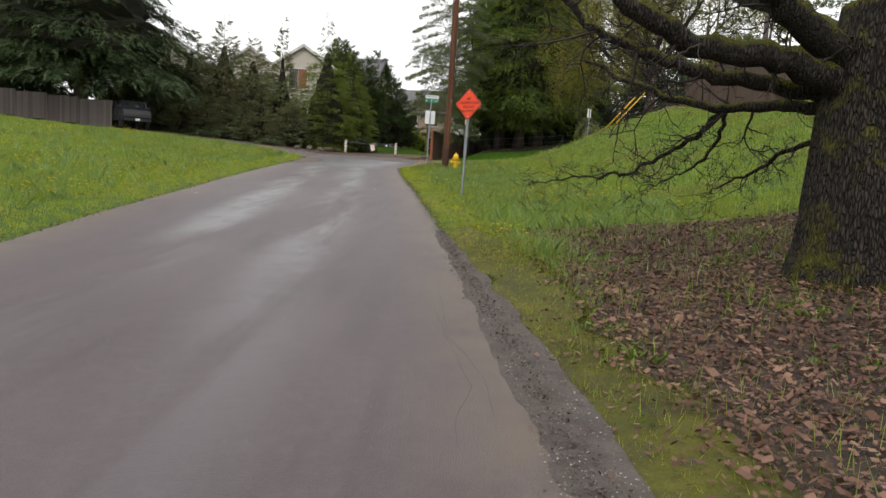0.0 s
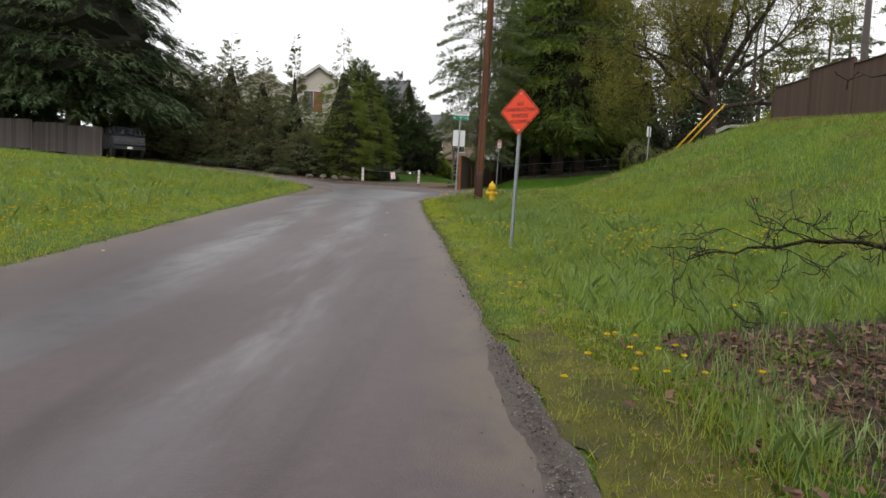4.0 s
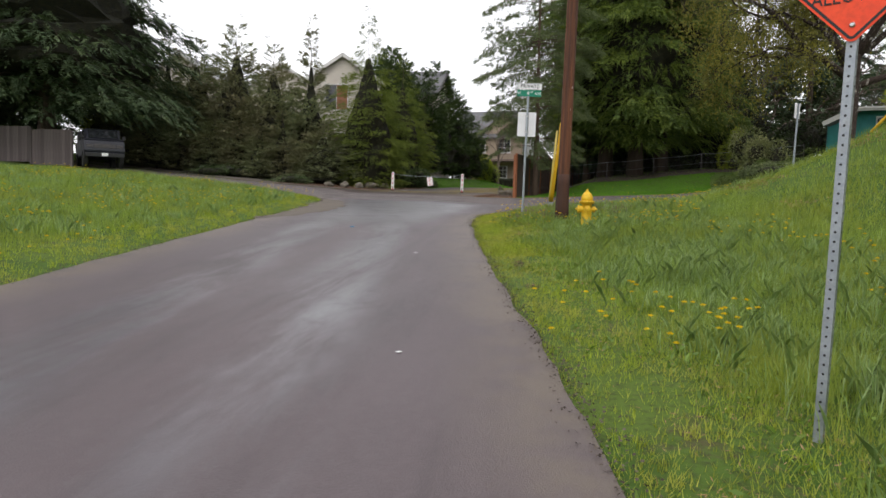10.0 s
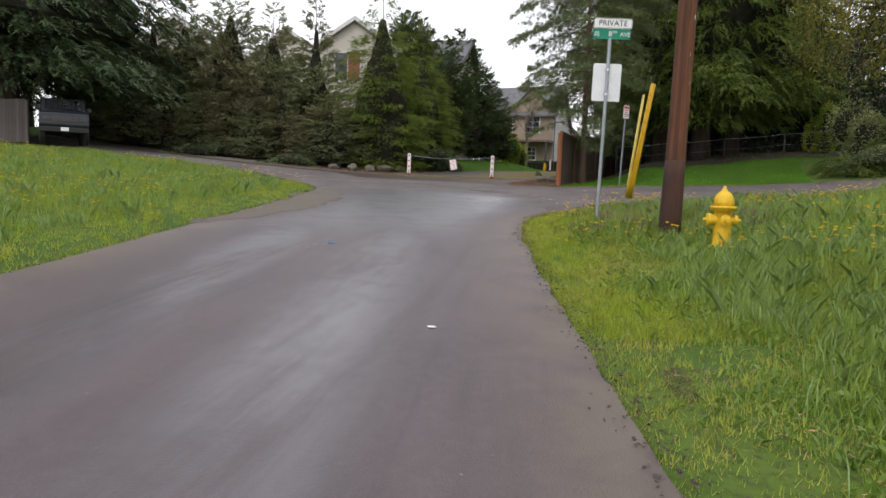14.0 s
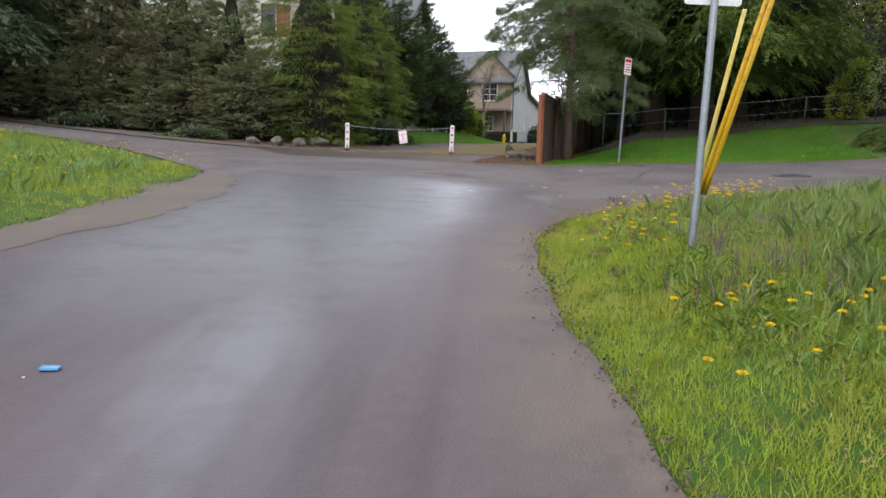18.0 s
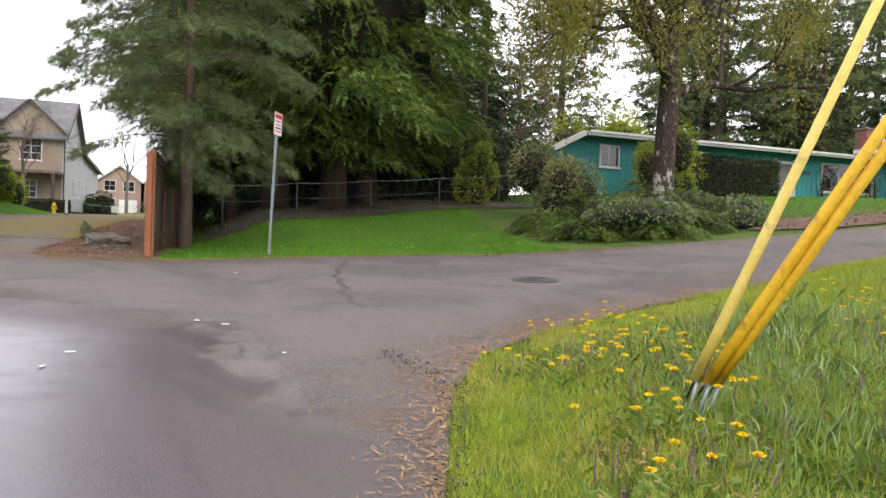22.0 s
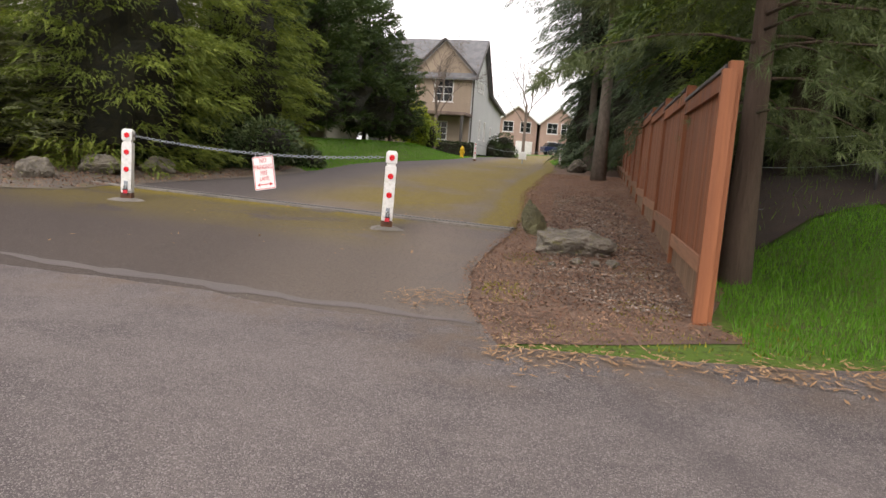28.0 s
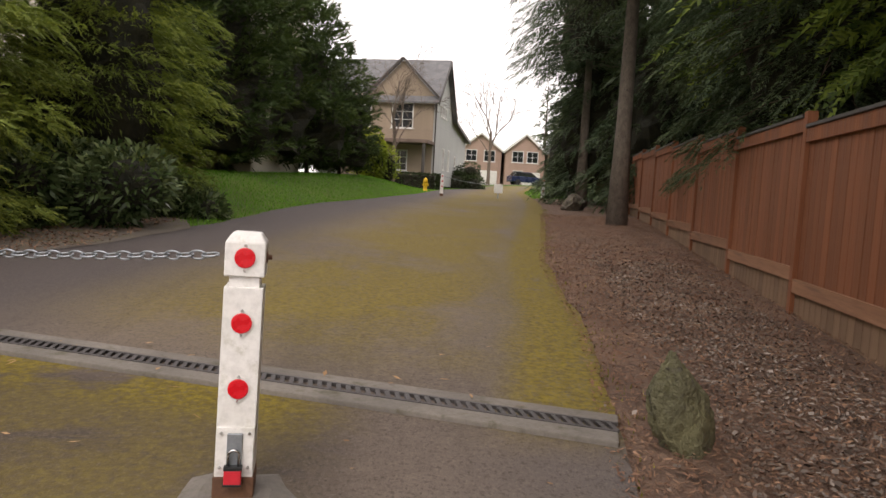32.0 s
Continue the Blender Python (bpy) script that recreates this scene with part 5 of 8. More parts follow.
def conifer_cloud(H, R, base, n, frond, m, leaflet, width, profile, droop, rise, curve=0.8, lay=0.5, tuft=False, branches=160, depth=0.5, toss=0.2):
    """Corners of the needle sprays of a conifer: boughs that carry feathered fronds, and the boughs' paths."""
    ts = np.linspace(0, 1, 60)
    pr = np.interp(ts, [p[0] for p in profile], [p[1] for p in profile])
    cdf = np.cumsum(pr + 0.12)
    t = np.interp(rng.random(branches) * cdf[-1], cdf, ts)
    az = rng.uniform(0, 2 * math.pi, branches)
    r = R * np.interp(t, ts, pr) * rng.uniform(0.66, 1.16, branches) + 0.1
    h = base + (H - base) * t
    out = np.stack([np.cos(az), np.sin(az), np.zeros(branches)], 1)
    side = np.stack([-np.sin(az), np.cos(az), np.zeros(branches)], 1)
    w = (r + 0.25) / (r + 0.25).sum()
    b = rng.choice(branches, max(branches, n // m), p=w)
    k = len(b)
    s = np.power(rng.random(k), depth) * 0.88 + 0.12
    rb = r[b]
    lat = rng.normal(size=k) * rb * 0.3 * s * (1.25 - s) + rng.normal(size=k) * 0.04
    C = out[b] * (rb * s)[:, None] + side[b] * lat[:, None]
    up_r = rise * (0.65 + 0.8 * t[b])
    C[:, 2] = h[b] + up_r * rb * s - droop * rb * s ** 2 + rng.normal(size=k) * 0.05
    A = out[b] * 0.9 + side[b] * (np.sign(lat) * rng.uniform(0, 0.9, k))[:, None]
    A[:, 2] += up_r - 2 * droop * s * curve + rng.normal(size=k) * toss
    A /= np.linalg.norm(A, axis=1)[:, None]
    up = np.array([0, 0, 1.0]) + rng.normal(size=(k, 3)) * lay
    B = np.cross(A, up)
    B /= np.linalg.norm(B, axis=1)[:, None] + 1e-9
    size = (0.55 + 0.45 * np.minimum(1, rb / R * 1.4)) * rng.uniform(0.7, 1.3, k)
    u = np.tile(np.linspace(0.04, 1, m), k)
    i = np.repeat(np.arange(k), m)
    if tuft:
        P = C[i] + A[i] * (u * frond)[:, None]
        D = A[i] * 0.75 + rng.normal(size=(len(i), 3)) * 0.6
        L = leaflet * rng.uniform(0.6, 1.15, len(i))
    else:
        f = frond * size[i]
        P = C[i] + A[i] * (u * f)[:, None]
        P[:, 2] -= 0.35 * f * u ** 2 * (1 if droop > 0.25 else 0.4)
        sg = np.tile(np.where(np.arange(m) % 2, 1.0, -1.0), k)
        D = A[i] * 0.8 + B[i] * (sg * (0.85 - 0.5 * u))[:, None] + rng.normal(size=(len(i), 3)) * 0.16
        L = leaflet * size[i] * (1.15 - 0.6 * u) * rng.uniform(0.8, 1.2, len(i))
    D /= np.linalg.norm(D, axis=1)[:, None]
    S = np.cross(D, up[i] + rng.normal(size=D.shape) * 0.35)
    S *= (width * 0.5 / (np.linalg.norm(S, axis=1) + 1e-9))[:, None]
    tip = P + D * L[:, None]
    tip[:, 2] -= L * 0.12
    V = np.stack([P - S, P + S, tip], 1).reshape(-1, 3)
    limbs = []
    ss = np.linspace(0, 0.9, 5)
    for j in range(branches):
        pts = np.stack([out[j, 0] * r[j] * ss, out[j, 1] * r[j] * ss, h[j] + rise * r[j] * ss - droop * r[j] * ss ** 2], 1)
        limbs.append(np.concatenate([pts, np.linspace(0.008 + 0.005 * r[j], 0.004, 5)[:, None]], 1))
    return V, limbs


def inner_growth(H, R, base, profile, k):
    """Lumpy near-black body well within the sprays, standing in for shade among inner twigs."""
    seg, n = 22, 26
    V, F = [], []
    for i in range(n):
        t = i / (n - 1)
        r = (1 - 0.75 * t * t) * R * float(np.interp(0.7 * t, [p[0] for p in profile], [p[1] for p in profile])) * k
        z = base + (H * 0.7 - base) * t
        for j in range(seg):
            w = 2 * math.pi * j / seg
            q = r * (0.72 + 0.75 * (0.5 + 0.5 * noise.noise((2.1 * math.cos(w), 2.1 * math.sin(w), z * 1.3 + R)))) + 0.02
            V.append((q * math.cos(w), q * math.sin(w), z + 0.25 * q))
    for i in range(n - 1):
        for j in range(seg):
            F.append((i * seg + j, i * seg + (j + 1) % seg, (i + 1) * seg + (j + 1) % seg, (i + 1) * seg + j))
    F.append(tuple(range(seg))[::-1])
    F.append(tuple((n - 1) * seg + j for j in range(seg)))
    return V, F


def trunk_path(H, r, lean=(0, 0), wob=0.05, n=9, flare=1.4, low=-0.3):
    t = np.linspace(0, 1, n)
    rr = r * (1 - t * 0.93)
    rr[0] *= flare
    rr[1] *= 1.05
    return [(lean[0] * a * H + wob * math.sin(3 * a + 1), lean[1] * a * H + wob * math.sin(4 * a), low + (H - low) * a, b) for a, b in zip(t, rr)]


def conifer(name, label, at, H, R, base, leaf, n, frond, m, leaflet, width, profile=CONE, bark="bark", trunk=0.16, group="", droop=0.35, rise=0.1, limbs=True, category="tree", core=0.0, **kw):
    tree = thing(name, label, category, at, 0, group)
    tube("trunk", [trunk_path(H * 0.97, trunk)], M[bark], tree, 12, 0.05)
    V, li = conifer_cloud(H, R, base, n, frond, m, leaflet, width, profile, droop, rise, **kw)
    part("crown", quads_mesh("crown", V, 3, M[leaf]), M[leaf], tree)
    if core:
        part("inner_growth", mesh_of("inner_growth", *inner_growth(H, R, base + 0.1, profile, core), M["core_shade"]), M["core_shade"], tree)
    if limbs:
        tagged(tube("branchwork", li, M[bark], tree, 4), kind="stuff")
    return tree


def gz(x, y):
    return float(ground_z(x, y))


def put(ob, x, y, dz=0.0, rz=0.0, s=1.0, sz=None):
    """A copy of a tree on the ground at another place, turned and scaled."""
    c = copy_thing(ob, pose(x, y, gz(x, y) + dz, 0, 0, rz))
    c.scale = (s, s, sz or s)
    return c


# hedge of conifers along the drive: full and shaggy low down, thin and ragged above
H1 = "tall bronzed cypress with shaggy skirts and a ragged thin top"
RAG = ((0, 0.9), (0.12, 1.0), (0.34, 0.95), (0.48, 0.75), (0.6, 0.52), (0.72, 0.3), (0.86, 0.16), (1, 0.03))
KW = dict(droop=0.12, rise=0.5, group="conifer hedge", limbs=False, lay=1.1, toss=0.5, depth=0.6, trunk=0.07)
hedge_a = conifer("cypress_tree", H1, (-18.7, 57.0, gz(-18.7, 57)), 10.4, 2.6, 0.05, "arbor_dull", 70000, 0.32, 11, 0.14, 0.044, RAG, branches=330, core=0.5, **KW)
hedge_b = conifer("cypress_tree", H1, (-13.9, 57.0, gz(-13.9, 57)), 10.0, 1.9, 0.05, "arbor_dull", 50000, 0.32, 11, 0.14, 0.044, ((0, 0.95), (0.15, 1.0), (0.32, 0.9), (0.45, 0.55), (0.6, 0.34), (0.8, 0.2), (1, 0.03)), branches=300, core=0.45, **KW)
for x, top, a, ob in ((-16.3, 12.4, 140, hedge_a), (-21.4, 12.9, 70, hedge_a), (-23.4, 13.7, 200, hedge_b), (-26.0, 12.6, 260, hedge_a)):
    put(ob, x, 57.0 + 0.12 * max(0, -x - 20), 0, a, 1.0, (top - gz(x, 57)) / 10.2)
for x, y, k, kz, a in ((-17.8, 55.4, 0.8, 0.5, 40), (-20.8, 55.7, 0.85, 0.52, 311), (-15.0, 55.0, 0.8, 0.5, 20), (-23.5, 56.2, 0.85, 0.5, 121), (-12.5, 54.9, 0.8, 0.38, 75), (-26.4, 57.2, 0.9, 0.5, 280), (-19.3, 55.2, 0.7, 0.42, 161), (-16.2, 54.6, 0.7, 0.4, 210)):
    put(hedge_a if a % 2 else hedge_b, x, y, 0, a, k, kz)
H2 = "dense green arborvitae with feathery yellow-green sprays"
arb = conifer("arborvitae_tree", H2, (-10.2, 56.6, gz(-10.2, 56.6)), 11.0, 2.65, 0.05, "arbor", 300000, 0.19, 15, 0.05, 0.021, ((0, 0.8), (0.12, 1.0), (0.36, 0.92), (0.55, 0.6), (0.68, 0.38), (0.82, 0.2), (1, 0.03)), branches=460, core=0.5, **{**KW, "droop": 0.3, "lay": 0.8, "depth": 0.42, "rise": 0.35, "toss": 0.35})
put(arb, -8.9, 61.6, 0, 140, 0.84)
put(arb, -10.7, 60.0, -0.1, 220, 0.74, 0.66)
H3 = "dense dark green cypress beside the lane"
dk = conifer("cypress_tree", H3, (-9.0, 71.0, gz(-9.0, 71.0)), 8.6, 2.4, 0.1, "cypress_dark", 110000, 0.28, 11, 0.12, 0.04, ((0, 0.85), (0.1, 1.0), (0.5, 0.9), (0.8, 0.55), (1, 0.08)), droop=0.1, rise=0.5, group="dark cypresses", limbs=False, branches=340, core=0.7, lay=1.1, toss=0.5, depth=0.7, trunk=0.1)
for x, y, a, k, kz in ((-10.6, 67.2, 100, 1.0, 1.1), (-11.5, 71.5, 200, 1.05, 1.2), (-8.3, 75.2, 300, 1.0, 1.15), (-6.9, 79.0, 250, 0.85, 0.95), (-5.7, 82.0, 40, 0.75, 0.72)):
    put(dk, x, y, 0, a, k, kz)

# big dark conifer over the grey fence
big = conifer("fir_tree", "huge dark fir with heavy drooping boughs beside a grey fence", (-27.5, 51.5, gz(-27.5, 51.5)), 22, 8.0, 3.3, "fir_dark", 110000, 0.7, 11, 0.32, 0.085, ((0, 0.9), (0.1, 1), (0.5, 0.75), (1, 0.05)), trunk=0.5, droop=0.28, rise=0.05, branches=260, lay=0.35, core=0.6)
put(big, -35, 54.5, 0, 130, 0.95)
put(big, -43, 55.5, 0, 250, 0.95)

# western red cedars by the lawn
CL = "large red cedar with hanging dark green sprays over a lawn"
ced = conifer("cedar_tree", CL, (5.3, 53.6, gz(5.3, 53.6)), 20, 4.2, 2.3, "cedar_dark", 150000, 0.5, 13, 0.15, 0.05, ((0, 0.55), (0.06, 0.9), (0.14, 1.0), (0.5, 0.85), (1, 0.1)), bark="bark_cedar", trunk=0.36, droop=0.42, rise=0.12, group="red cedars", curve=0.55, limbs=False, branches=230, lay=0.9, depth=0.4, toss=0.4, core=0.5)
put(ced, 6.9, 54.4, 0, 90, 0.92)
put(ced, 4.0, 55.2, 0, 200, 1.0)
put(ced, 7.6, 58.6, 0, 300, 1.05)

# long-needled pine at the fence end
pn = conifer("pine_tree", "shaggy long-needled pine at the end of the board fence", (-0.25, 48.5, gz(-0.25, 48.5)), 14, 2.8, 1.6, "pine", 330000, 0.09, 30, 0.18, 0.008, ((0, 0.45), (0.06, 0.75), (0.25, 1.0), (0.6, 0.95), (0.85, 0.7), (1, 0.1)), bark="bark_red", trunk=0.13, droop=0.38, rise=0.18, tuft=True, branches=190, depth=0.4)
# firs behind the fence and by the lane
FIR = ((0, 0.75), (0.1, 1.0), (0.5, 0.75), (1, 0.05))
f1 = conifer("fir_tree", "tall fir with a bare grey trunk beside the lane", (2.3, 64.6, gz(2.3, 64.6)), 22, 3.3, 6.0, "fir", 150000, 0.32, 15, 0.085, 0.03, FIR, bark="bark_lane", trunk=0.2, droop=0.35, rise=0.1, group="firs along the fence", curve=1.0, branches=290, lay=0.3, core=0.26)
put(f1, 4.4, 75.0, -0.2, 80, 0.95)
put(f1, 5.0, 61.0, 0, 160, 0.95)
put(f1, 6.4, 67.5, 0, 240, 1.0)
put(f1, 9.5, 64.0, 0, 320, 1.1)
lowf = conifer("fir_tree", "bushy blue-green fir leaning its boughs over the board fence", (3.1, 57.6, gz(3.1, 57.6)), 13, 2.5, 1.5, "fir", 170000, 0.3, 15, 0.08, 0.024, FIR, bark="bark_red", trunk=0.17, droop=0.4, rise=0.1, group="firs along the fence", branches=240, lay=0.3, core=0.5)
lowf2 = conifer("fir_tree", "bushy dark fir behind the board fence", (6.0, 70.5, gz(6.0, 70.5)), 13, 2.7, 0.5, "fir", 40000, 0.45, 11, 0.17, 0.05, FIR, bark="bark_red", trunk=0.17, droop=0.4, rise=0.1, group="firs along the fence", limbs=False, branches=190, lay=0.35, core=0.6)
put(lowf, 3.75, 60.0, 0, 100, 0.9)
for x, y, k, a in ((8.8, 61.5, 0.8, 40), (11.5, 60.2, 0.75, 90), (13.5, 63.5, 0.8, 150), (6.5, 63.0, 0.8, 210), (10.5, 65.5, 0.9, 270), (4.6, 61.5, 0.6, 300)):
    put(lowf2, x, y, 0, a, k)
put(f1, 5.4, 80.0, -0.2, 20, 1.0)
put(lowf2, 5.7, 76.5, 0, 130, 1.0)
put(lowf2, 8.2, 80.0, 0, 200, 0.9)
put(lowf2, 6.2, 84.0, 0, 30, 0.6)

# trees behind the turquoise house
bgp = conifer("pine_tree", "tall spreading pine behind a turquoise house", (40, 66, gz(40, 66)), 20, 5.5, 4, "pine", 30000, 0.3, 16, 0.42, 0.065, ((0, 0.5), (0.2, 0.95), (0.6, 1), (1, 0.2)), trunk=0.4, droop=0.15, rise=0.15, group="trees behind the house", tuft=True, branches=110)
for x, y, k, a in ((33, 74, 0.85, 100), (47, 62, 0.95, 170), (54, 58, 1.0, 300), (58, 48.5, 0.9, 20), (60, 66, 1.1, 60), (46, 72, 1.2, 10), (66, 52, 1.0, 90), (30.5, 42.4, 0.9, 55), (36, 62, 0.85, 250), (43, 59, 0.8, 330)):
    put(bgp, x, y, 0, a, k)
bgf = conifer("fir_tree", "distant dark fir behind the houses", (16.5, 84, gz(16.5, 84)), 17, 3.6, 1.5, "fir", 9000, 0.8, 9, 0.42, 0.15, CONE, trunk=0.3, droop=0.25, rise=0.15, group="distant firs", limbs=False, branches=150)
for x, y, k, a in ((12, 76, 0.9, 0), (30, 84, 1.2, 60), (38, 80, 1.1, 120), (-45, 70, 1.2, 30), (-52, 62, 1.3, 80), (-38, 66, 1.1, 130), (70, 60, 1.3, 200), (76, 50, 1.2, 240), (20, 150, 1.0, 10), (-14, 160, 1.1, 60), (-60, 40, 1.2, 20), (-66, 20, 1.3, 50), (12, 96, 1.0, 300), (24, 92, 1.3, 40), (34, 92, 1.3, 90), (54, 80, 1.4, 190), (64, 72, 1.3, 240), (72, 64, 1.3, 20), (80, 56, 1.3, 70), (50, 66, 0.9, 10), (38, 63, 1.05, 70), (44, 61, 1.1, 130), (52, 60, 1.2, 180), (60, 57, 1.2, 230), (68, 58, 1.2, 290), (18.5, 64, 0.9, 140), (20.5, 69, 1.0, 310), (57, 54, 1.0, 350), (61, 50, 1.1, 15), (65, 55, 1.2, 75), (72, 51, 1.2, 135), (78, 47, 1.2, 195), (70, 45, 1.0, 255)):
    put(bgf, x, y, 0, a, k)


def broad(name, label, at, limbs_spec, bark, twig, leaf=None, trunk=(4, 0.3), seed=1, depth=3, spread=0.7, leaf_n=0, leaf_len=0.1, leaf_w=0.05, hang=0.0, twig_len=0.8, group="", strand=0, lean=(0, 0)):
    """A broad-leaved tree: a trunk, main limbs that fork, twigs and, where it has them, leaves or hanging strands."""
    g = np.random.default_rng(seed)
    tree = thing(name, label, "tree", at, 0, group)
    th, tr = trunk
    tp = [(lean[0] * a * th + 0.06 * math.sin(4 * a), lean[1] * a * th, -0.4 + (th + 0.4) * a, tr * (1.25 - 0.45 * a) * (1.35 if i == 0 else 1)) for i, a in enumerate(np.linspace(0, 1, 8))]
    furrowed("trunk", tp, M[bark], tree, 40, 0.08, 7.0)
    ends, small = [], []

    def grow(p, d, length, r, lev, paths):
        n = 7
        pts = [(*p, r)]
        q, v = np.array(p, float), np.array(d, float)
        for i in range(n):
            v = v + g.normal(size=3) * 0.17
            v[2] += (0.03 if lev < 2 else -0.02 - hang * 0.1)
            v /= np.linalg.norm(v)
            q = q + v * length / n
            pts.append((*q, max(0.006, r * (1 - 0.62 * (i + 1) / n))))
            if lev < depth and i >= 1 and g.random() < 0.75:
                w = np.cross(v, g.normal(size=3))
                w /= np.linalg.norm(w) + 1e-9
                nd = v * (1 - spread * 0.5) + w * spread
                grow(q, nd / np.linalg.norm(nd), length * g.uniform(0.42, 0.68), pts[-1][3] * 0.62, lev + 1, small if lev >= 1 else paths)
        if lev >= depth - 1:
            ends.extend([(np.array(a[:3]), v.copy()) for a in pts[2:]])
        paths.append(pts)

    for dz, d, length, r in limbs_spec:
        paths = []
        h = dz
        b = np.array([lean[0] * h, lean[1] * h, h])
        d = np.array(d, float)
        grow(b, d / np.linalg.norm(d), length, r, 0, paths)
        tube("limb", paths, M[bark], tree, 8, 0.06)
    if twig_len:
        for e, v in list(ends):
            for _ in range(2):
                w = v + g.normal(size=3) * 0.8
                w /= np.linalg.norm(w)
                a = e + w * twig_len * g.uniform(0.3, 0.7)
                small.append([(*e, 0.007), (*((e + a) / 2 + g.normal(size=3) * 0.04), 0.005), (*a, 0.003)])
    tagged(tube("twigwork", small, M[twig], tree, 3), kind="stuff")
    if strand:
        P, D = [], []
        for e, v in ends:
            if e[2] < 3.3:
                continue
            for _ in range(strand):
                o = e + g.normal(size=3) * 0.35
                ln = g.uniform(0.4, 1.6)
                m = max(3, int(ln / 0.11))
                s = np.linspace(0, 1, m)
                dx, dy = g.normal(size=2) * 0.18
                pp = np.stack([o[0] + dx * s * ln * 0.6, o[1] + dy * s * ln * 0.6, o[2] - s * ln], 1) + g.normal(size=(m, 3)) * 0.045
                P.append(pp)
                D.append(np.stack([g.normal(size=m) * 0.7, g.normal(size=m) * 0.7, -0.7 + g.normal(size=m) * 0.4], 1))
        P, D = np.concatenate(P), np.concatenate(D)
        part("crown", quads_mesh("crown", leaves(P, D, leaf_len * g.uniform(0.6, 1.3, len(P)), leaf_w, 0.1), 4, M[leaf]), M[leaf], tree)
    elif leaf_n:
        idx = g.integers(0, len(ends), leaf_n)
        P = np.array([ends[i][0] for i in idx]) + g.normal(size=(leaf_n, 3)) * twig_len * 0.35
        part("crown", quads_mesh("crown", leaves(P, g.normal(size=(leaf_n, 3)), leaf_len, leaf_w, 0.1), 4, M[leaf]), M[leaf], tree)
    return tree


# old mossy oak by the road, still bare
def oak():
    ox, oy = 4.55, 7.6
    g = np.random.default_rng(4)
    tree = thing("oak_tree", "old bare oak with moss-covered limbs in a bed of dead leaves", "tree", (ox, oy, 0))
    z0 = gz(ox, oy)
    tp = [(0.1 * a * a, 0.1 * a, z0 - 0.4 + 3.4 * a, 0.52 * (1.2 - 0.42 * a) * (1.35 if i == 0 else 1.1 if i == 1 else 1)) for i, a in enumerate(np.linspace(0, 1, 10))]
    furrowed("trunk", tp, M["bark_moss"], tree, 72, 0.09, 11.0)
    spec = [
        (0.2, 0.07, [(4.5, 7.7, 2.6), (3.6, 7.5, 2.95), (2.6, 7.2, 2.95), (1.8, 7.0, 3.2), (1.3, 6.9, 3.6), (0.7, 6.8, 4.3)]),
        (0.13, 0.035, [(4.4, 7.8, 2.6), (3.45, 8.1, 2.8), (2.85, 8.3, 2.88), (2.4, 8.5, 3.14), (1.85, 8.75, 3.3), (1.35, 9.0, 3.8), (1.0, 9.2, 4.4)]),
        (0.1, 0.03, [(4.3, 7.8, 2.5), (3.85, 8.4, 2.6), (3.5, 8.9, 2.55), (3.0, 9.4, 2.7), (2.5, 9.8, 2.95), (1.9, 10.2, 3.3)]),
        (0.05, 0.006, [(3.5, 8.9, 2.55), (3.3, 9.3, 2.2), (3.0, 9.8, 1.95), (2.65, 10.2, 1.7), (2.25, 10.6, 1.62), (1.75, 11.0, 1.58), (1.3, 11.2, 1.42)]),
        (0.035, 0.006, [(3.5, 8.9, 2.5), (3.5, 9.1, 2.15), (3.3, 9.3, 1.8), (3.0, 9.5, 1.62), (2.65, 9.6, 1.5)]),
        (0.045, 0.006, [(4.3, 7.8, 2.2), (4.05, 8.4, 2.05), (3.95, 9.0, 1.78), (3.8, 9.5, 1.6), (3.6, 9.9, 1.42)]),
        (0.22, 0.08, [(4.5, 7.7, 2.9), (3.5, 7.4, 3.4), (3.05, 7.25, 3.75), (2.4, 7.0, 4.6), (2.0, 6.6, 5.6)]),
        (0.22, 0.06, [(4.6, 7.7, 2.9), (4.4, 8.8, 3.7), (4.0, 10.0, 4.3), (3.6, 11.2, 4.7), (3.0, 12.3, 5.2)]),
        (0.25, 0.08, [(4.7, 7.6, 2.8), (5.3, 7.2, 4.2), (5.8, 6.6, 5.8), (6.1, 6.2, 7.5)]),
        (0.22, 0.06, [(4.8, 7.7, 2.6), (6.0, 8.3, 3.4), (7.3, 9.0, 3.9), (8.6, 9.6, 4.2)]),
        (0.2, 0.05, [(4.7, 7.4, 2.7), (5.0, 6.0, 3.6), (5.2, 4.6, 4.2), (5.3, 3.2, 4.6)]),
    ]
    twigs = []

    def side(p, d, length, r, lev):
        q, v = np.array(p, float), np.array(d, float)
        pts = [(*q, r)]
        for i in range(6):
            v = v + g.normal(size=3) * 0.3
            v /= np.linalg.norm(v)
            q = q + v * length / 6
            pts.append((*q, max(0.0035, r * (1 - 0.15 * (i + 1)))))
            if lev < 2 and g.random() < 0.55:
                w = v + g.normal(size=3) * 0.9
                side(q, w / np.linalg.norm(w), length * g.uniform(0.35, 0.6), r * 0.55, lev + 1)
        twigs.append(pts)

    for r0, r1, pts in spec:
        c = np.array(pts) - np.array([ox, oy, 0])
        n = 5 * (len(c) - 1) + 1
        t = np.linspace(0, len(c) - 1, n)
        q = np.stack([np.interp(t, np.arange(len(c)), c[:, i]) for i in range(3)], 1)
        for _ in range(2):
            q[1:-1] = (q[:-2] + 2 * q[1:-1] + q[2:]) / 4
        q[2:] += g.normal(size=(n - 2, 3)) * 0.02
        r = np.linspace(r0 * 0.85, r1 * 0.8, n)
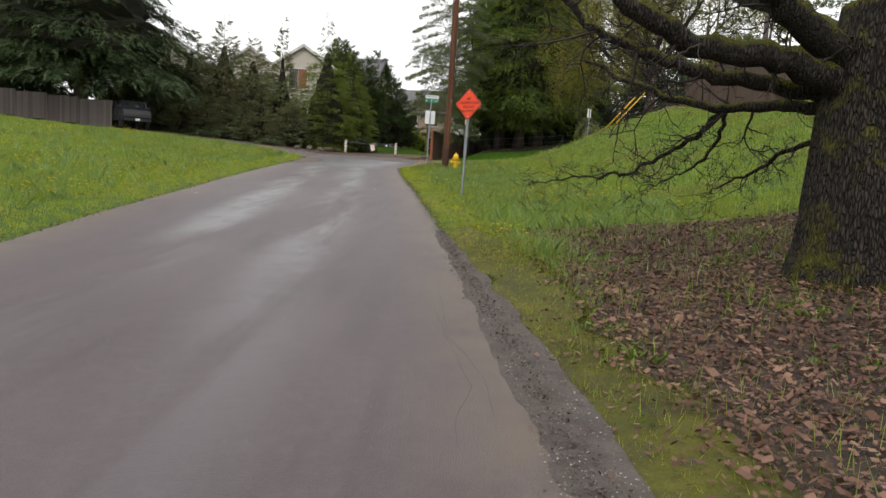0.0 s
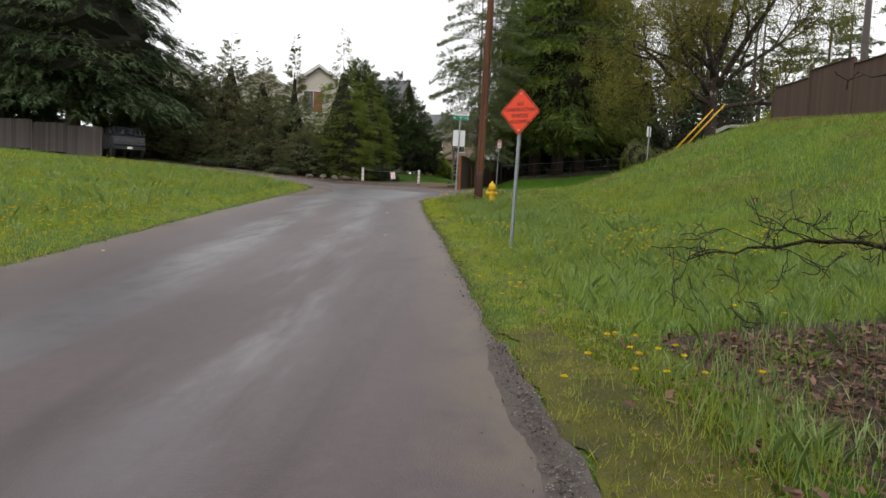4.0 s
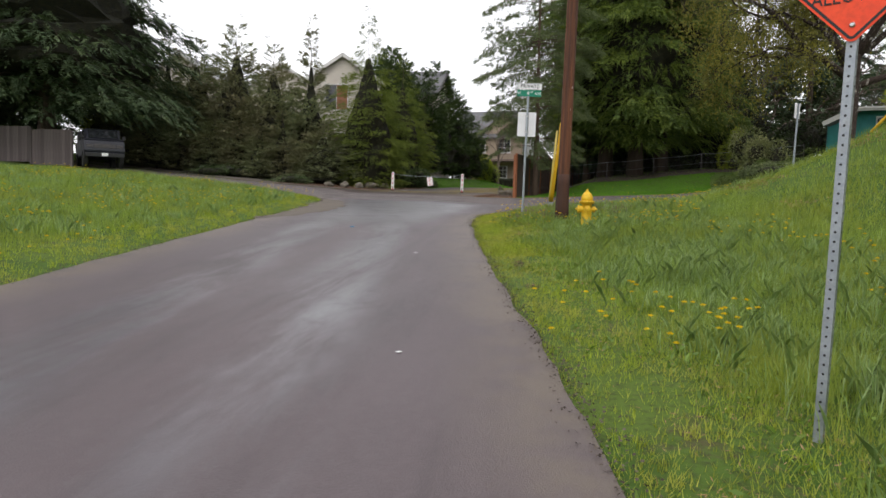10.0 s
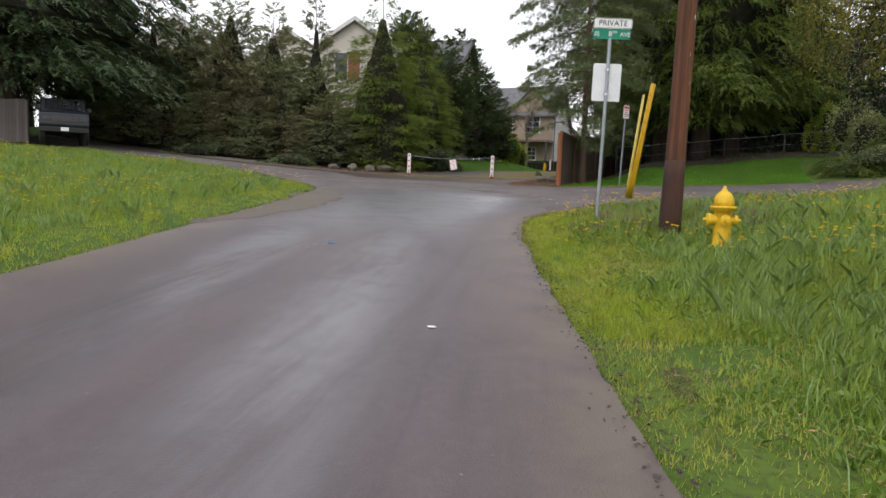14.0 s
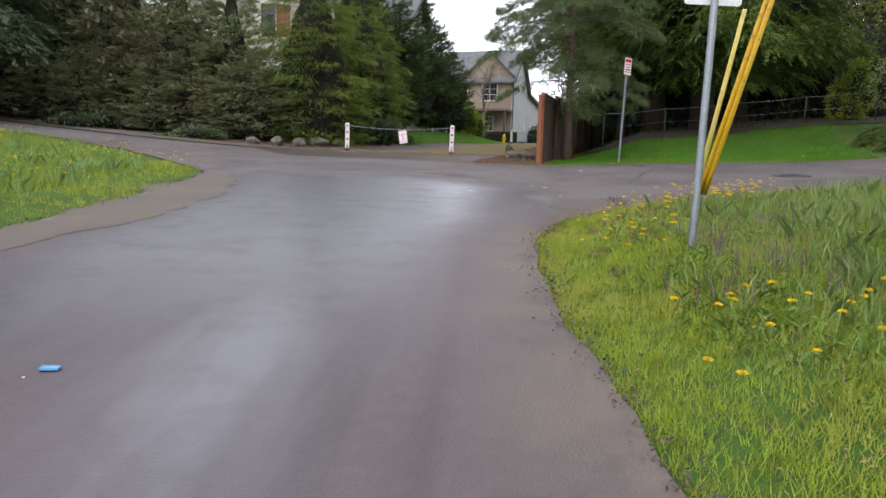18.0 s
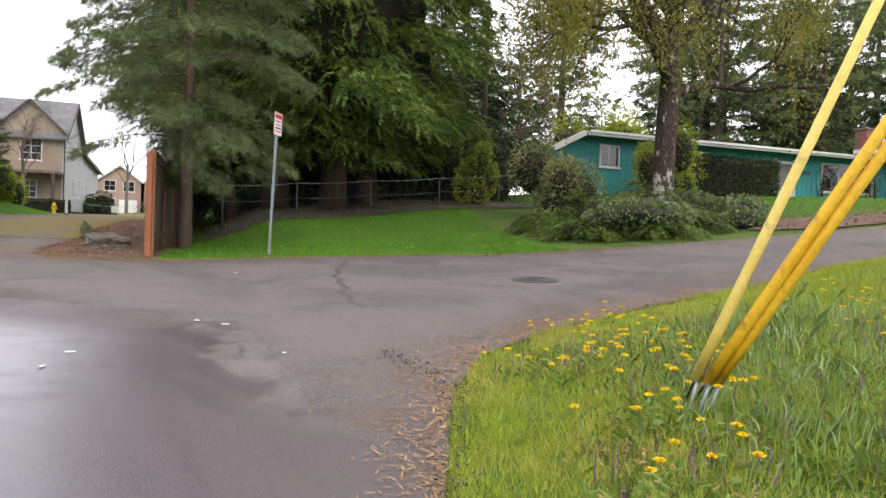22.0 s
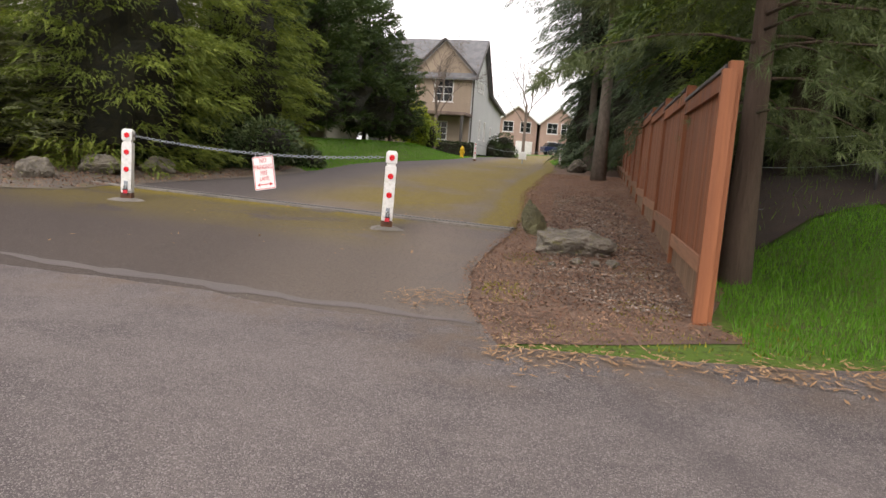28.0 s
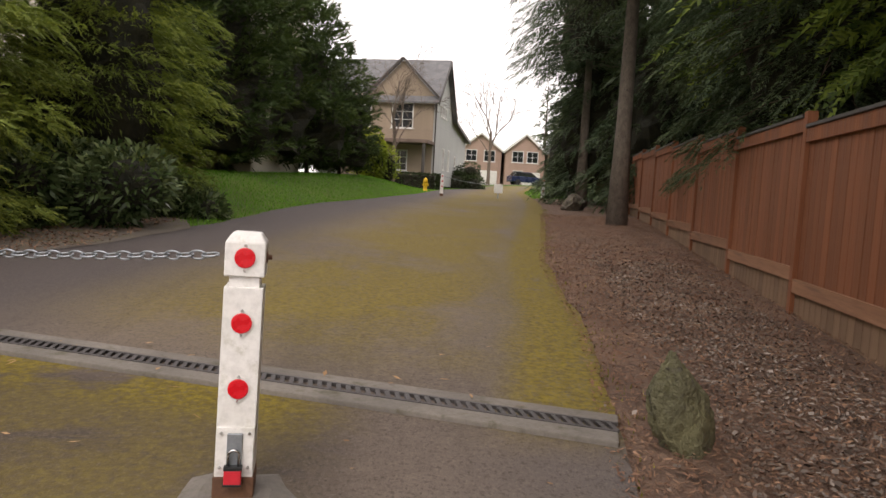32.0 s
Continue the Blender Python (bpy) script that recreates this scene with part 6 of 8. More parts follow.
        tube("limb", [np.concatenate([q, r[:, None]], 1)], M["bark_moss"], tree, 12, 0.08)
        for k in range(4, n):
            if g.random() < (0.6 if r0 > 0.06 else 0.9):
                d = (q[k] - q[k - 1]) / np.linalg.norm(q[k] - q[k - 1]) * 0.5 + g.normal(size=3) * 0.6 + np.array([-0.1, 0.15, -0.05 if r0 < 0.1 else 0.1])
                side(q[k], d / np.linalg.norm(d), g.uniform(0.5, 1.3) if r0 > 0.06 else g.uniform(0.25, 0.7), min(0.02, r[k] * 0.4), 0)
    tagged(tube("twigwork", twigs, M["twig_core_dark"], tree, 4), kind="stuff")


oak()
# weeping birch on the corner lot
BIRCH = (13.2, 47.1)
broad("birch_tree", "old weeping birch with hanging yellow-green young leaves", (*BIRCH, gz(*BIRCH)),
      [(4.0, (-0.9, -0.35, 0.5), 6.5, 0.18), (3.6, (0.8, -0.5, 0.6), 6, 0.15), (4.6, (-0.9, -0.25, 0.75), 7, 0.2), (5.0, (0.8, -0.4, 0.7), 7, 0.2), (5.2, (0.2, 0.7, 0.9), 6.5, 0.18), (5.6, (-0.5, -0.7, 0.85), 6.5, 0.17), (6.5, (0.1, -0.1, 1), 6.5, 0.2), (5.0, (0.9, 0.5, 0.6), 7, 0.16), (4.0, (-0.6, 0.2, 0.9), 4.5, 0.1), (6.0, (-0.9, 0.3, 0.7), 6.5, 0.16)],
      "bark_birch", "twig_core_dark", "birch_leaf", trunk=(7, 0.28), seed=5, depth=3, spread=0.6, leaf_len=0.1, leaf_w=0.055, hang=0.7, strand=2, twig_len=0.6, lean=(0.02, -0.03))
# bare trees
bare = broad("bare_tree", "slender bare tree with reddish twigs and pale trunk", (-3.0, 93.0, gz(-3, 93)), [(2.6, (-0.4, 0.2, 1), 4.6, 0.06), (3.0, (0.4, -0.2, 1), 4.6, 0.06), (3.6, (0.0, 0.4, 1), 4.5, 0.06), (2.4, (0.3, 0.4, 1), 4.2, 0.05), (3.2, (-0.4, -0.4, 1), 4.0, 0.05)],
             "twig", "twig", trunk=(4.2, 0.11), seed=3, depth=2, spread=0.5, twig_len=0.7, group="bare trees")
put(bare, 8.5, 128, 0, 90, 1.5)
put(bare, 3.5, 124, 0, 200, 0.9)
bush = broad("bare_tree", "grey bare spreading tree behind a wire fence", (15.0, 62, gz(15, 62)), [(1.5, (-0.7, 0.2, 0.9), 5.5, 0.11), (1.8, (0.7, -0.2, 0.9), 5.5, 0.11), (2.2, (0, 0.5, 1), 5.5, 0.11), (1.9, (-0.4, -0.5, 0.8), 5.0, 0.1), (2.0, (0.5, 0.4, 1.0), 5.0, 0.1)],
             "twig", "twig", trunk=(2.6, 0.2), seed=8, depth=2, spread=0.6, twig_len=1.3, group="bare trees")
put(bush, 18.5, 66, 0, 120, 1.2)


# ---- shrubs ----
def shrub(name, label, at, size, n, leaf, length, width, rz=0.0, up=0.5, group="", lumps=9, seed=2, stems=True, hug=0.55, square=0.0, heart=True):
    """A shrub: leaves on the outside of a heap of uneven lumps, with stems inside."""
    g = np.random.default_rng(seed)
    ob = thing(name, label, "shrub", at, rz, group)
    sx, sy, sz = size
    c = g.normal(size=(lumps, 3)) * np.array([0.42, 0.42, 0.25]) + np.array([0, 0, 0.45])
    rad = g.uniform(0.32, 0.55, lumps)
    k = g.integers(0, lumps, n)
    v = g.normal(size=(n, 3))
    v /= np.linalg.norm(v, axis=1)[:, None]
    P = c[k] + v * (rad[k] * g.uniform(hug, 1.05, n))[:, None]
    if square:
        P = np.concatenate([g.uniform(-1, 1, (n, 2)), g.uniform(0, 1, (n, 1))], 1)
        f = g.integers(0, 5, n)
        P[f < 2, 0] = np.sign(P[f < 2, 0]) * g.uniform(0.9, 1.0, (f < 2).sum())
        P[(f == 2) | (f == 3), 1] = np.sign(P[(f == 2) | (f == 3), 1]) * g.uniform(0.9, 1.0, ((f == 2) | (f == 3)).sum())
        P[f == 4, 2] = g.uniform(0.93, 1.02, (f == 4).sum())
        v = P - np.array([0, 0, 0.5])
    P[:, 2] = np.abs(P[:, 2])
    P = P * np.array([sx, sy, sz])
    D = v * np.array([1, 1, 0.7]) + np.array([0, 0, up]) * 0.6 + g.normal(size=(n, 3)) * 0.5
    part("foliage", quads_mesh("foliage", leaves(P, D, length * g.uniform(0.6, 1.3, n), width, 0.15), 4, M[leaf]), M[leaf], ob)
    # Near-black lumps added inside to darken the gaps between the leaves.
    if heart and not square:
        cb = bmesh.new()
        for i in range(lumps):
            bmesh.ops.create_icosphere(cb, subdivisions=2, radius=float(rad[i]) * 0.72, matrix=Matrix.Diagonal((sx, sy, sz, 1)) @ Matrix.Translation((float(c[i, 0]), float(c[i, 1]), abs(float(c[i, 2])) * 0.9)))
        part("core", cb, M["core_shade"], ob)
    # Solid dark box added inside, in place of the shade behind the leaves.
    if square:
        part("core", box(1.75 * sx, 1.75 * sy, sz * 0.9, (0, 0, sz * 0.45), 0.1), M["twig_core_dark"], ob)
    if stems:
        st = []
        for i in range(lumps + 5):
            a = c[i % lumps] * np.array([sx, sy, sz])
            st.append([(a[0] * 0.25, a[1] * 0.25, -0.15, 0.03), (a[0] * 0.6, a[1] * 0.6, a[2] * 0.5, 0.02), (*a, 0.01)])
        tagged(tube("stemwork", st, M["twig_core_dark"], ob, 5), kind="stuff")
    return ob


def shrub_at(name, label, x, y, size, n, leaf, length, width, dz=0.0, **kw):
    return shrub(name, label, (x, y, gz(x, y) + dz), size, n, leaf, length, width, **kw)


RH = "glossy dark rhododendron bush at the foot of the hedge"
for i, (x, y, k, n) in enumerate(((-8.5, 59.9, 1.25, 8500), (-7.35, 61.3, 0.85, 4600), (-9.15, 57.9, 1.1, 6000), (-9.0, 58.8, 1.0, 5000))):
    shrub_at("rhododendron_bush", RH, x, y, (k, 0.85 * k, 0.8 * k), n, "rhodo", 0.18, 0.058, group="rhododendrons", seed=4 + i, hug=0.75)
shrub_at("low_shrub", "low dull green shrub at the foot of the hedge", -13.4, 52.6, (1.6, 0.8, 0.5), 2200, "rhodo", 0.13, 0.05, seed=7)
shrub_at("low_shrub", "low dull green shrub at the foot of the hedge", -18.2, 53.4, (1.8, 0.9, 0.6), 2200, "rhodo", 0.14, 0.05, seed=8)
# corner lot: juniper mound, ivy, rhododendron, clipped hedge
JN = "spreading juniper with layered green boughs"
for i, (x, y, R, H) in enumerate(((10.2, 46.6, 1.7, 1.15), (11.9, 46.3, 1.7, 1.35), (8.5, 45.4, 1.1, 0.45), (10.0, 44.6, 1.3, 0.6), (11.9, 44.7, 1.2, 0.5), (9.2, 47.2, 1.3, 0.6), (10.8, 45.3, 1.5, 1.05))):
    conifer("juniper_bush", JN, (x, y, gz(x, y) - 0.1), H, R, 0.05, "juniper", 16000, 0.34, 13, 0.08, 0.024, ((0, 1.0), (0.5, 0.8), (1, 0.3)), bark="twig_core_dark", trunk=0.07, droop=0.3, rise=0.3, category="shrub", group="juniper mound", branches=34, lay=0.4, curve=1.1, core=0.38)
shrub_at("ivy_mound", "mound of small-leaved ivy spilling to the road", 13.4, 44.7, (1.8, 1.0, 0.72), 10000, "ivy", 0.09, 0.07, seed=31, up=0.6, hug=0.8)
shrub_at("ivy_mound", "mat of small-leaved ivy under the junipers", 10.4, 45.2, (2.7, 1.6, 0.6), 16000, "ivy", 0.08, 0.06, seed=32, up=0.6, hug=0.8)
shrub_at("rhododendron_bush", "broad rhododendron with pale glossy leaves", 9.7, 48.4, (1.6, 1.3, 1.75), 13000, "pale_leaf", 0.13, 0.05, seed=33, up=0.4)
shrub_at("clipped_shrub", "rounded yellow-green shrub behind the lawn", 10.2, 52.6, (0.95, 0.8, 1.5), 6000, "bright_shrub", 0.13, 0.05, seed=34)
shrub_at("clipped_shrub", "rounded bright green shrub before the turquoise wall", 18.3, 51.2, (1.6, 1.0, 2.1), 7000, "bright_shrub", 0.14, 0.06, seed=35)
shrub_at("clipped_hedge", "dark clipped hedge block before the turquoise wall", 22.0, 51.4, (2.2, 0.9, 1.55), 14000, "box_hedge", 0.11, 0.06, seed=36, square=1.0, rz=-14, lumps=6)
shrub_at("round_shrub", "dark rounded shrub before the garage", 34.8, 49.0, (1.9, 1.5, 2.2), 7000, "box_hedge", 0.14, 0.07, seed=37, hug=0.85, lumps=5)
shrub_at("wall_shrub", "thin reddish shrub against the turquoise wall", 29.3, 51.2, (0.5, 0.3, 1.7), 160, "chip", 0.1, 0.045, seed=38, lumps=6, heart=False)
shrub_at("wall_shrub", "thin orange-flowered shrub beside the picture window", 33.0, 50.6, (1.0, 0.4, 1.9), 300, "arbor_dull", 0.13, 0.06, seed=39, lumps=7, heart=False)
shrub_at("low_shrub", "dark evergreen shrub by the far gate", 3.1, 104.5, (2.2, 1.6, 1.9), 5000, "box_hedge", 0.2, 0.09, seed=40, hug=0.8)
shrub_at("clipped_shrub", "yellow-green hedge shrub by the lane", -4.3, 86.0, (1.2, 1.2, 2.4), 5000, "bright_shrub", 0.2, 0.08, seed=41)
shrub_at("clipped_hedge", "dark clipped hedge before the grey house", -2.4, 94.6, (2.6, 0.7, 1.0), 5000, "box_hedge", 0.16, 0.08, seed=42, square=1.0, lumps=6)
shrub_at("clipped_shrub", "pale green leafy shrub behind the turquoise roof", 28.5, 63, (5.0, 2.0, 4.4), 7000, "bright_shrub", 0.28, 0.13, seed=43)
shrub_at("clipped_shrub", "yellow-green shrub at the end of the drive", -27.0, 57.0, (2.5, 1.5, 3.0), 5000, "bright_shrub", 0.25, 0.1, seed=44)
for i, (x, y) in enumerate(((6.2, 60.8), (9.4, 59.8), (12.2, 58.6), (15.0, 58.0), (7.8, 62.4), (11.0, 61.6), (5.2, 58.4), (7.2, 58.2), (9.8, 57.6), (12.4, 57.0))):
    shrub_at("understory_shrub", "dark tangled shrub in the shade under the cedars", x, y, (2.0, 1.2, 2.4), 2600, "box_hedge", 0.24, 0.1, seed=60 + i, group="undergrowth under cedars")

# ---- street furniture ----
def perforated_post(parent, height, w=0.045, name="post", lean=(0, 0), material="galv", label=""):
    """A square sign post with a row of punched holes on each face."""
    b = box(w, w, height + 0.4, (0, 0, height / 2 - 0.2), 0.004)
    po = part(name, b, M[material], parent, label)
    holes = bmesh.new()
    z = 0.05
    while z < height - 0.02:
        for rx, ry in ((90, 0), (90, 90), (90, 180), (90, 270)):
            c = bmesh.new()
            bmesh.ops.create_circle(c, cap_ends=True, segments=8, radius=0.007)
            bmesh.ops.transform(c, matrix=pose(0, 0, z, 0, 0, ry) @ pose(0, -w / 2 - 0.0015, 0, 90), verts=c.verts)
            join(holes, c)
        z += 0.0508
    tagged(part("holes", holes, M["black"], po), kind="stuff")
    return po


def plate(w, h, r, t=0.004, rot=0.0, at=(0, 0, 0)):
    """A sign plate with rounded corners, standing in the xz plane."""
    b = bmesh.new()
    vs = []
    for cx, cz, a0 in ((w / 2 - r, h / 2 - r, 0), (-w / 2 + r, h / 2 - r, 90), (-w / 2 + r, -h / 2 + r, 180), (w / 2 - r, -h / 2 + r, 270)):
        for i in range(6):
            a = radians(a0 + i * 18)
            vs.append(b.verts.new((cx + r * math.cos(a), -t / 2, cz + r * math.sin(a))))
    f = b.faces.new(vs)
    ex = bmesh.ops.extrude_face_region(b, geom=[f])
    bmesh.ops.translate(b, vec=(0, t, 0), verts=[v for v in ex["geom"] if isinstance(v, bmesh.types.BMVert)])
    bmesh.ops.transform(b, matrix=Matrix.Translation(at) @ pose(0, 0, 0, 0, rot, 0), verts=b.verts)
    return b


def ring(w, h, r, inset, band, rot, y):
    """A flat border band on a plate."""
    b = bmesh.new()
    loops = []
    for d in (inset, inset + band):
        ww, hh, rr = w - 2 * d, h - 2 * d, max(0.005, r - d)
        vs = []
        for cx, cz, a0 in ((ww / 2 - rr, hh / 2 - rr, 0), (-ww / 2 + rr, hh / 2 - rr, 90), (-ww / 2 + rr, -hh / 2 + rr, 180), (ww / 2 - rr, -hh / 2 + rr, 270)):
            for i in range(6):
                a = radians(a0 + i * 18)
                vs.append(b.verts.new((cx + rr * math.cos(a), y, cz + rr * math.sin(a))))
        loops.append(vs)
    n = len(loops[0])
    for i in range(n):
        b.faces.new((loops[0][i], loops[0][(i + 1) % n], loops[1][(i + 1) % n], loops[1][i]))
    bmesh.ops.transform(b, matrix=pose(0, 0, 0, 0, rot, 0), verts=b.verts)
    return b


def bolt(parent, at, r=0.012, name="bolt"):
    o = part(name, lathe([(r, 0), (r, 0.006), (r * 0.6, 0.011)], 8), M["steel"], parent)
    o.matrix_basis = pose(*at, 90)
    return o


def construction_sign():
    x, y = 0.43, 18.85
    s = thing("road_sign", "orange diamond road sign on a perforated steel post in tall grass", "road sign", (x, y, gz(x, y)), 17)
    s.matrix_basis = pose(x, y, gz(x, y), 0, 1.2, 0) @ pose(0, 0, 0, 0, 0, -36)
    perforated_post(s, 2.7, 0.05)
    p = part("sign_plate", plate(0.61, 0.61, 0.04, 0.004, 45), M["sign_orange"], s, "bright orange diamond plate")
    p.matrix_basis = pose(0, -0.032, 2.52)
    part("border", ring(0.61, 0.61, 0.04, 0.012, 0.014, 45, -0.0045), M["black"], p)
    for i, (txt, sz) in enumerate((("NO", 0.105), ("CONSTRUCTION", 0.098), ("VEHICLES", 0.1), ("ALLOWED", 0.1))):
        o = letters(txt, sz, M["black"], p, (0, -0.004, 0.142 - i * 0.108))
        o.scale = (0.86, 1, 1)
    bolt(p, (0, -0.004, 0.33), 0.014)
    bolt(p, (0, -0.004, -0.33), 0.014)


construction_sign()


def street_sign():
    x, y = -1.0, 32.6
    s = thing("street_sign", "street name blades above a blank white sign back", "street sign", (x, y, gz(x, y)), 4)
    s.matrix_basis = pose(x, y, gz(x, y), 0, 1.0, 4)
    part("pole", lathe([(0.03, -0.4), (0.03, 2.95), (0.026, 2.96)], 14), M["galv"], s)
    p = part("sign_back", plate(0.46, 0.61, 0.03, 0.004, 0), M["sign_back"], s, "blank white back of a road sign")
    p.matrix_basis = pose(0, 0.036, 2.25)
    for z in (2.05, 2.45):
        part("bracket", lathe([(0.042, -0.02), (0.042, 0.02)], 12, (0, 0, z)), M["steel"], s)
    g = part("name_blade", plate(0.6, 0.16, 0.015, 0.004), M["sign_green"], s, "green street name blade with white letters")
    g.matrix_basis = pose(0.02, -0.02, 2.96 + 0.06)
    letters("SE", 0.095, M["sign_white"], g, (-0.24, -0.003, -0.005))
    letters("8", 0.12, M["sign_white"], g, (-0.025, -0.003, 0))
    letters("TH", 0.06, M["sign_white"], g, (0.045, -0.003, 0.03))
    letters("AVE", 0.095, M["sign_white"], g, (0.215, -0.003, -0.005))
    w = part("name_blade", plate(0.62, 0.165, 0.03, 0.004), M["sign_white"], s, "white blade lettered in black")
    w.matrix_basis = pose(0.03, -0.02, 3.19)
    letters("PRIVATE", 0.125, M["black"], w, (0, -0.003, 0))
    part("border", ring(0.62, 0.165, 0.03, 0.006, 0.006, 0, -0.0045), M["black"], w)
    part("bracket", box(0.04, 0.03, 0.34, (0, 0.0, 3.07), 0.004), M["steel"], s)


street_sign()


def lane_sign(x, y, rz, high):
    s = thing("road_sign", "small white and red parking sign on a tall perforated post", "road sign", (x, y, gz(x, y)), rz)
    s.matrix_basis = pose(x, y, gz(x, y), 0, 1.6, 0) @ pose(0, 0, 0, 0, 0, rz)
    perforated_post(s, high, 0.045)
    p = part("sign_plate", plate(0.305, 0.46, 0.03), M["sign_white"], s)
    p.matrix_basis = pose(0, -0.028, high - 0.23)
    part("border", ring(0.305, 0.46, 0.03, 0.008, 0.008, 0, -0.0045), M["sign_red"], p)
    part("print", plate(0.25, 0.085, 0.01, 0.002, 0, (0, -0.005, 0.15)), M["sign_red"], p)
    for z, w in ((0.05, 0.2), (-0.02, 0.16), (-0.15, 0.22)):
        part("print", plate(w, 0.025, 0.004, 0.002, 0, (0, -0.005, z)), M["sign_red"], p)
    part("print", plate(0.2, 0.03, 0.004, 0.002, 0, (0.01, -0.005, -0.085)), M["black"], p)


lane_sign(1.0, 46.4, 42, 2.85)
lane_sign(7.4, 37.5, -140, 2.62)


def hydrant(x, y, rz):
    h = thing("fire_hydrant", "weathered yellow fire hydrant in the grass", "fire hydrant", (x, y, gz(x, y) + 0.02), rz)
    part("barrel", lathe([(0.15, -0.1), (0.15, 0.0), (0.115, 0.02), (0.11, 0.05), (0.105, 0.42), (0.115, 0.44), (0.155, 0.445), (0.155, 0.475), (0.165, 0.48), (0.165, 0.505), (0.125, 0.51)], 24), M["hydrant"], h, "", True)
    part("bonnet", lathe([(0.125, 0.505), (0.125, 0.56), (0.118, 0.6), (0.095, 0.65), (0.06, 0.685), (0.04, 0.695), (0.036, 0.72), (0.02, 0.725), (0.018, 0.76), (0.004, 0.762)], 24), M["hydrant"], h, "", True)
    for a, r, l in ((-100, 0.07, 0.2), (80, 0.055, 0.18), (-10, 0.055, 0.16)):
        n = part("nozzle", lathe([(r, 0), (r, l - 0.05), (r + 0.012, l - 0.05), (r + 0.012, l - 0.01), (r * 0.6, l), (0.022, l), (0.02, l + 0.04)], 16), M["hydrant"], h)
        n.matrix_basis = pose(0, 0, 0.33, 0, 0, a) @ pose(0, 0, 0, 0, 90, 0)
    for i in range(8):
        a = i * math.pi / 4
        part("flange_bolt", lathe([(0.012, -0.03), (0.012, 0.035)], 6, (0.143 * math.cos(a), 0.143 * math.sin(a), 0.475)), M["hydrant"], h)


hydrant(0.33, 29.98, -80)


def utility_pole():
    x, y = -0.13, 30.95
    z = gz(x, y)
    p = thing("utility_pole", "tall reddish-brown wooden utility pole with a dark tarred foot", "utility pole", (x, y, z))
    p.matrix_basis = pose(x, y, z, 0, 0.9, 0)
    tube("shaft", [[(0, 0, -0.4, 0.16), (0, 0, 0.3, 0.15), (0, 0, 1.0, 0.138), (0, 0, 1.6, 0.132), (0, 0, 4, 0.127), (0, 0, 8, 0.115), (0, 0, 11.5, 0.1)]], M["pole"], p, 20, 0.02)
    tube("tarred_foot", [[(0, 0, -0.3, 0.164), (0, 0, 0.3, 0.153), (0, 0, 0.85, 0.143), (0, 0, 1.05, 0.139)]], M["pole_base"], p, 20, 0.012)
    part("crossarm", box(2.4, 0.1, 0.12, (0, -0.15, 10.6), 0.01), M["pole"], p)
    for i in (-1.05, -0.5, 0.5, 1.05):
        part("insulator", lathe([(0.02, 0), (0.05, 0.02), (0.05, 0.09), (0.03, 0.12)], 10, (i, -0.15, 10.66)), M["iron"], p)
    for a, zz in ((30, 1.7), (35, 2.1), (25, 2.5), (40, 3.0)):
        part("tag", box(0.03, 0.006, 0.06, (0.121 * math.sin(radians(a)), -0.121 * math.cos(radians(a)), zz)), M["sign_white"], p)
    # guy wires with yellow guards
    for i, (gx, gy, tip, ln, mat) in enumerate(((-0.2, 35.38, (-0.09, 34.45, 4.22), 2.25, "guard_pale"), (-0.17, 35.36, (-0.03, 34.0, 4.3), 2.6, "guard"), (-0.12, 35.34, (0.0, 33.93, 4.29), 2.6, "guard"))):
        gz_ = gz(gx, gy)
        w = thing("guy_wire", "steel guy wire with a weathered yellow plastic guard", "guy wire", (gx, gy, gz_), 0, "guy wires")
        d = (Vector(tip) - Vector((gx, gy, gz_))).normalized()
        tube("cable", [rod(tuple(d * -0.1), tuple(d * 9.0), 0.006)], M["cable"], w, 5)
        q0, q1 = d * 0.22, d * (0.1 + ln)
        tube("guard", [[(*q0, 0.03), (*(q0 + d * 0.3), 0.029), (*q1, 0.023)]], M[mat], w, 10)
        tube("anchor_rod", [rod((0, 0, -0.2), tuple(d * 0.3), 0.012)], M["galv"], w, 6)
        part("clamp", box(0.05, 0.03, 0.07, tuple(d * 0.24), 0.006), M["galv"], w)
    return z


PZ = utility_pole()


def span(a, b, sag, r=0.012, n=24):
    a, b = np.array(a, float), np.array(b, float)
    t = np.linspace(0, 1, n)
    pts = a + (b - a) * t[:, None]
    pts[:, 2] -= sag * 4 * t * (1 - t)
    return [(*p, r) for p in pts]


for i, (dz, dx) in enumerate(((6.6, 0.0), (6.1, 0.05), (10.7, 1.0), (10.7, -1.0))):
    w = tagged(tube("overhead_wire", [span((-0.11 + dx, 30.9, PZ + dz), (46, 36 + dx, gz(46, 36) + dz + 0.5), 0.7)], M["cable"], None, 5), "dark overhead wire hanging between poles", "wire", "overhead wires")
# guards of a second pole's guy wires on the bank
for i, (x, y, dx) in enumerate(((7.2, 32.6, 0.0), (7.6, 32.5, 0.0))):
    w = thing("guy_wire", "slanting guy wire with yellow guard on a grassy bank", "guy wire", (x, y, gz(x, y)), 0, "guy wires on the bank")
    d = Vector((0.62, -0.05, 0.75)).normalized()
    tube("cable", [rod((0, 0, -0.1), tuple(d * 11), 0.006)], M["cable"], w, 5)
    tube("guard", [[(*(d * 0.1), 0.034), (*(d * 2.1), 0.026)]], M["guard"], w, 8)
x2, y2 = 15.9, 36.2
p2 = thing("utility_pole", "grey wooden utility pole behind the brown fence", "utility pole", (x2, y2, gz(x2, y2)))
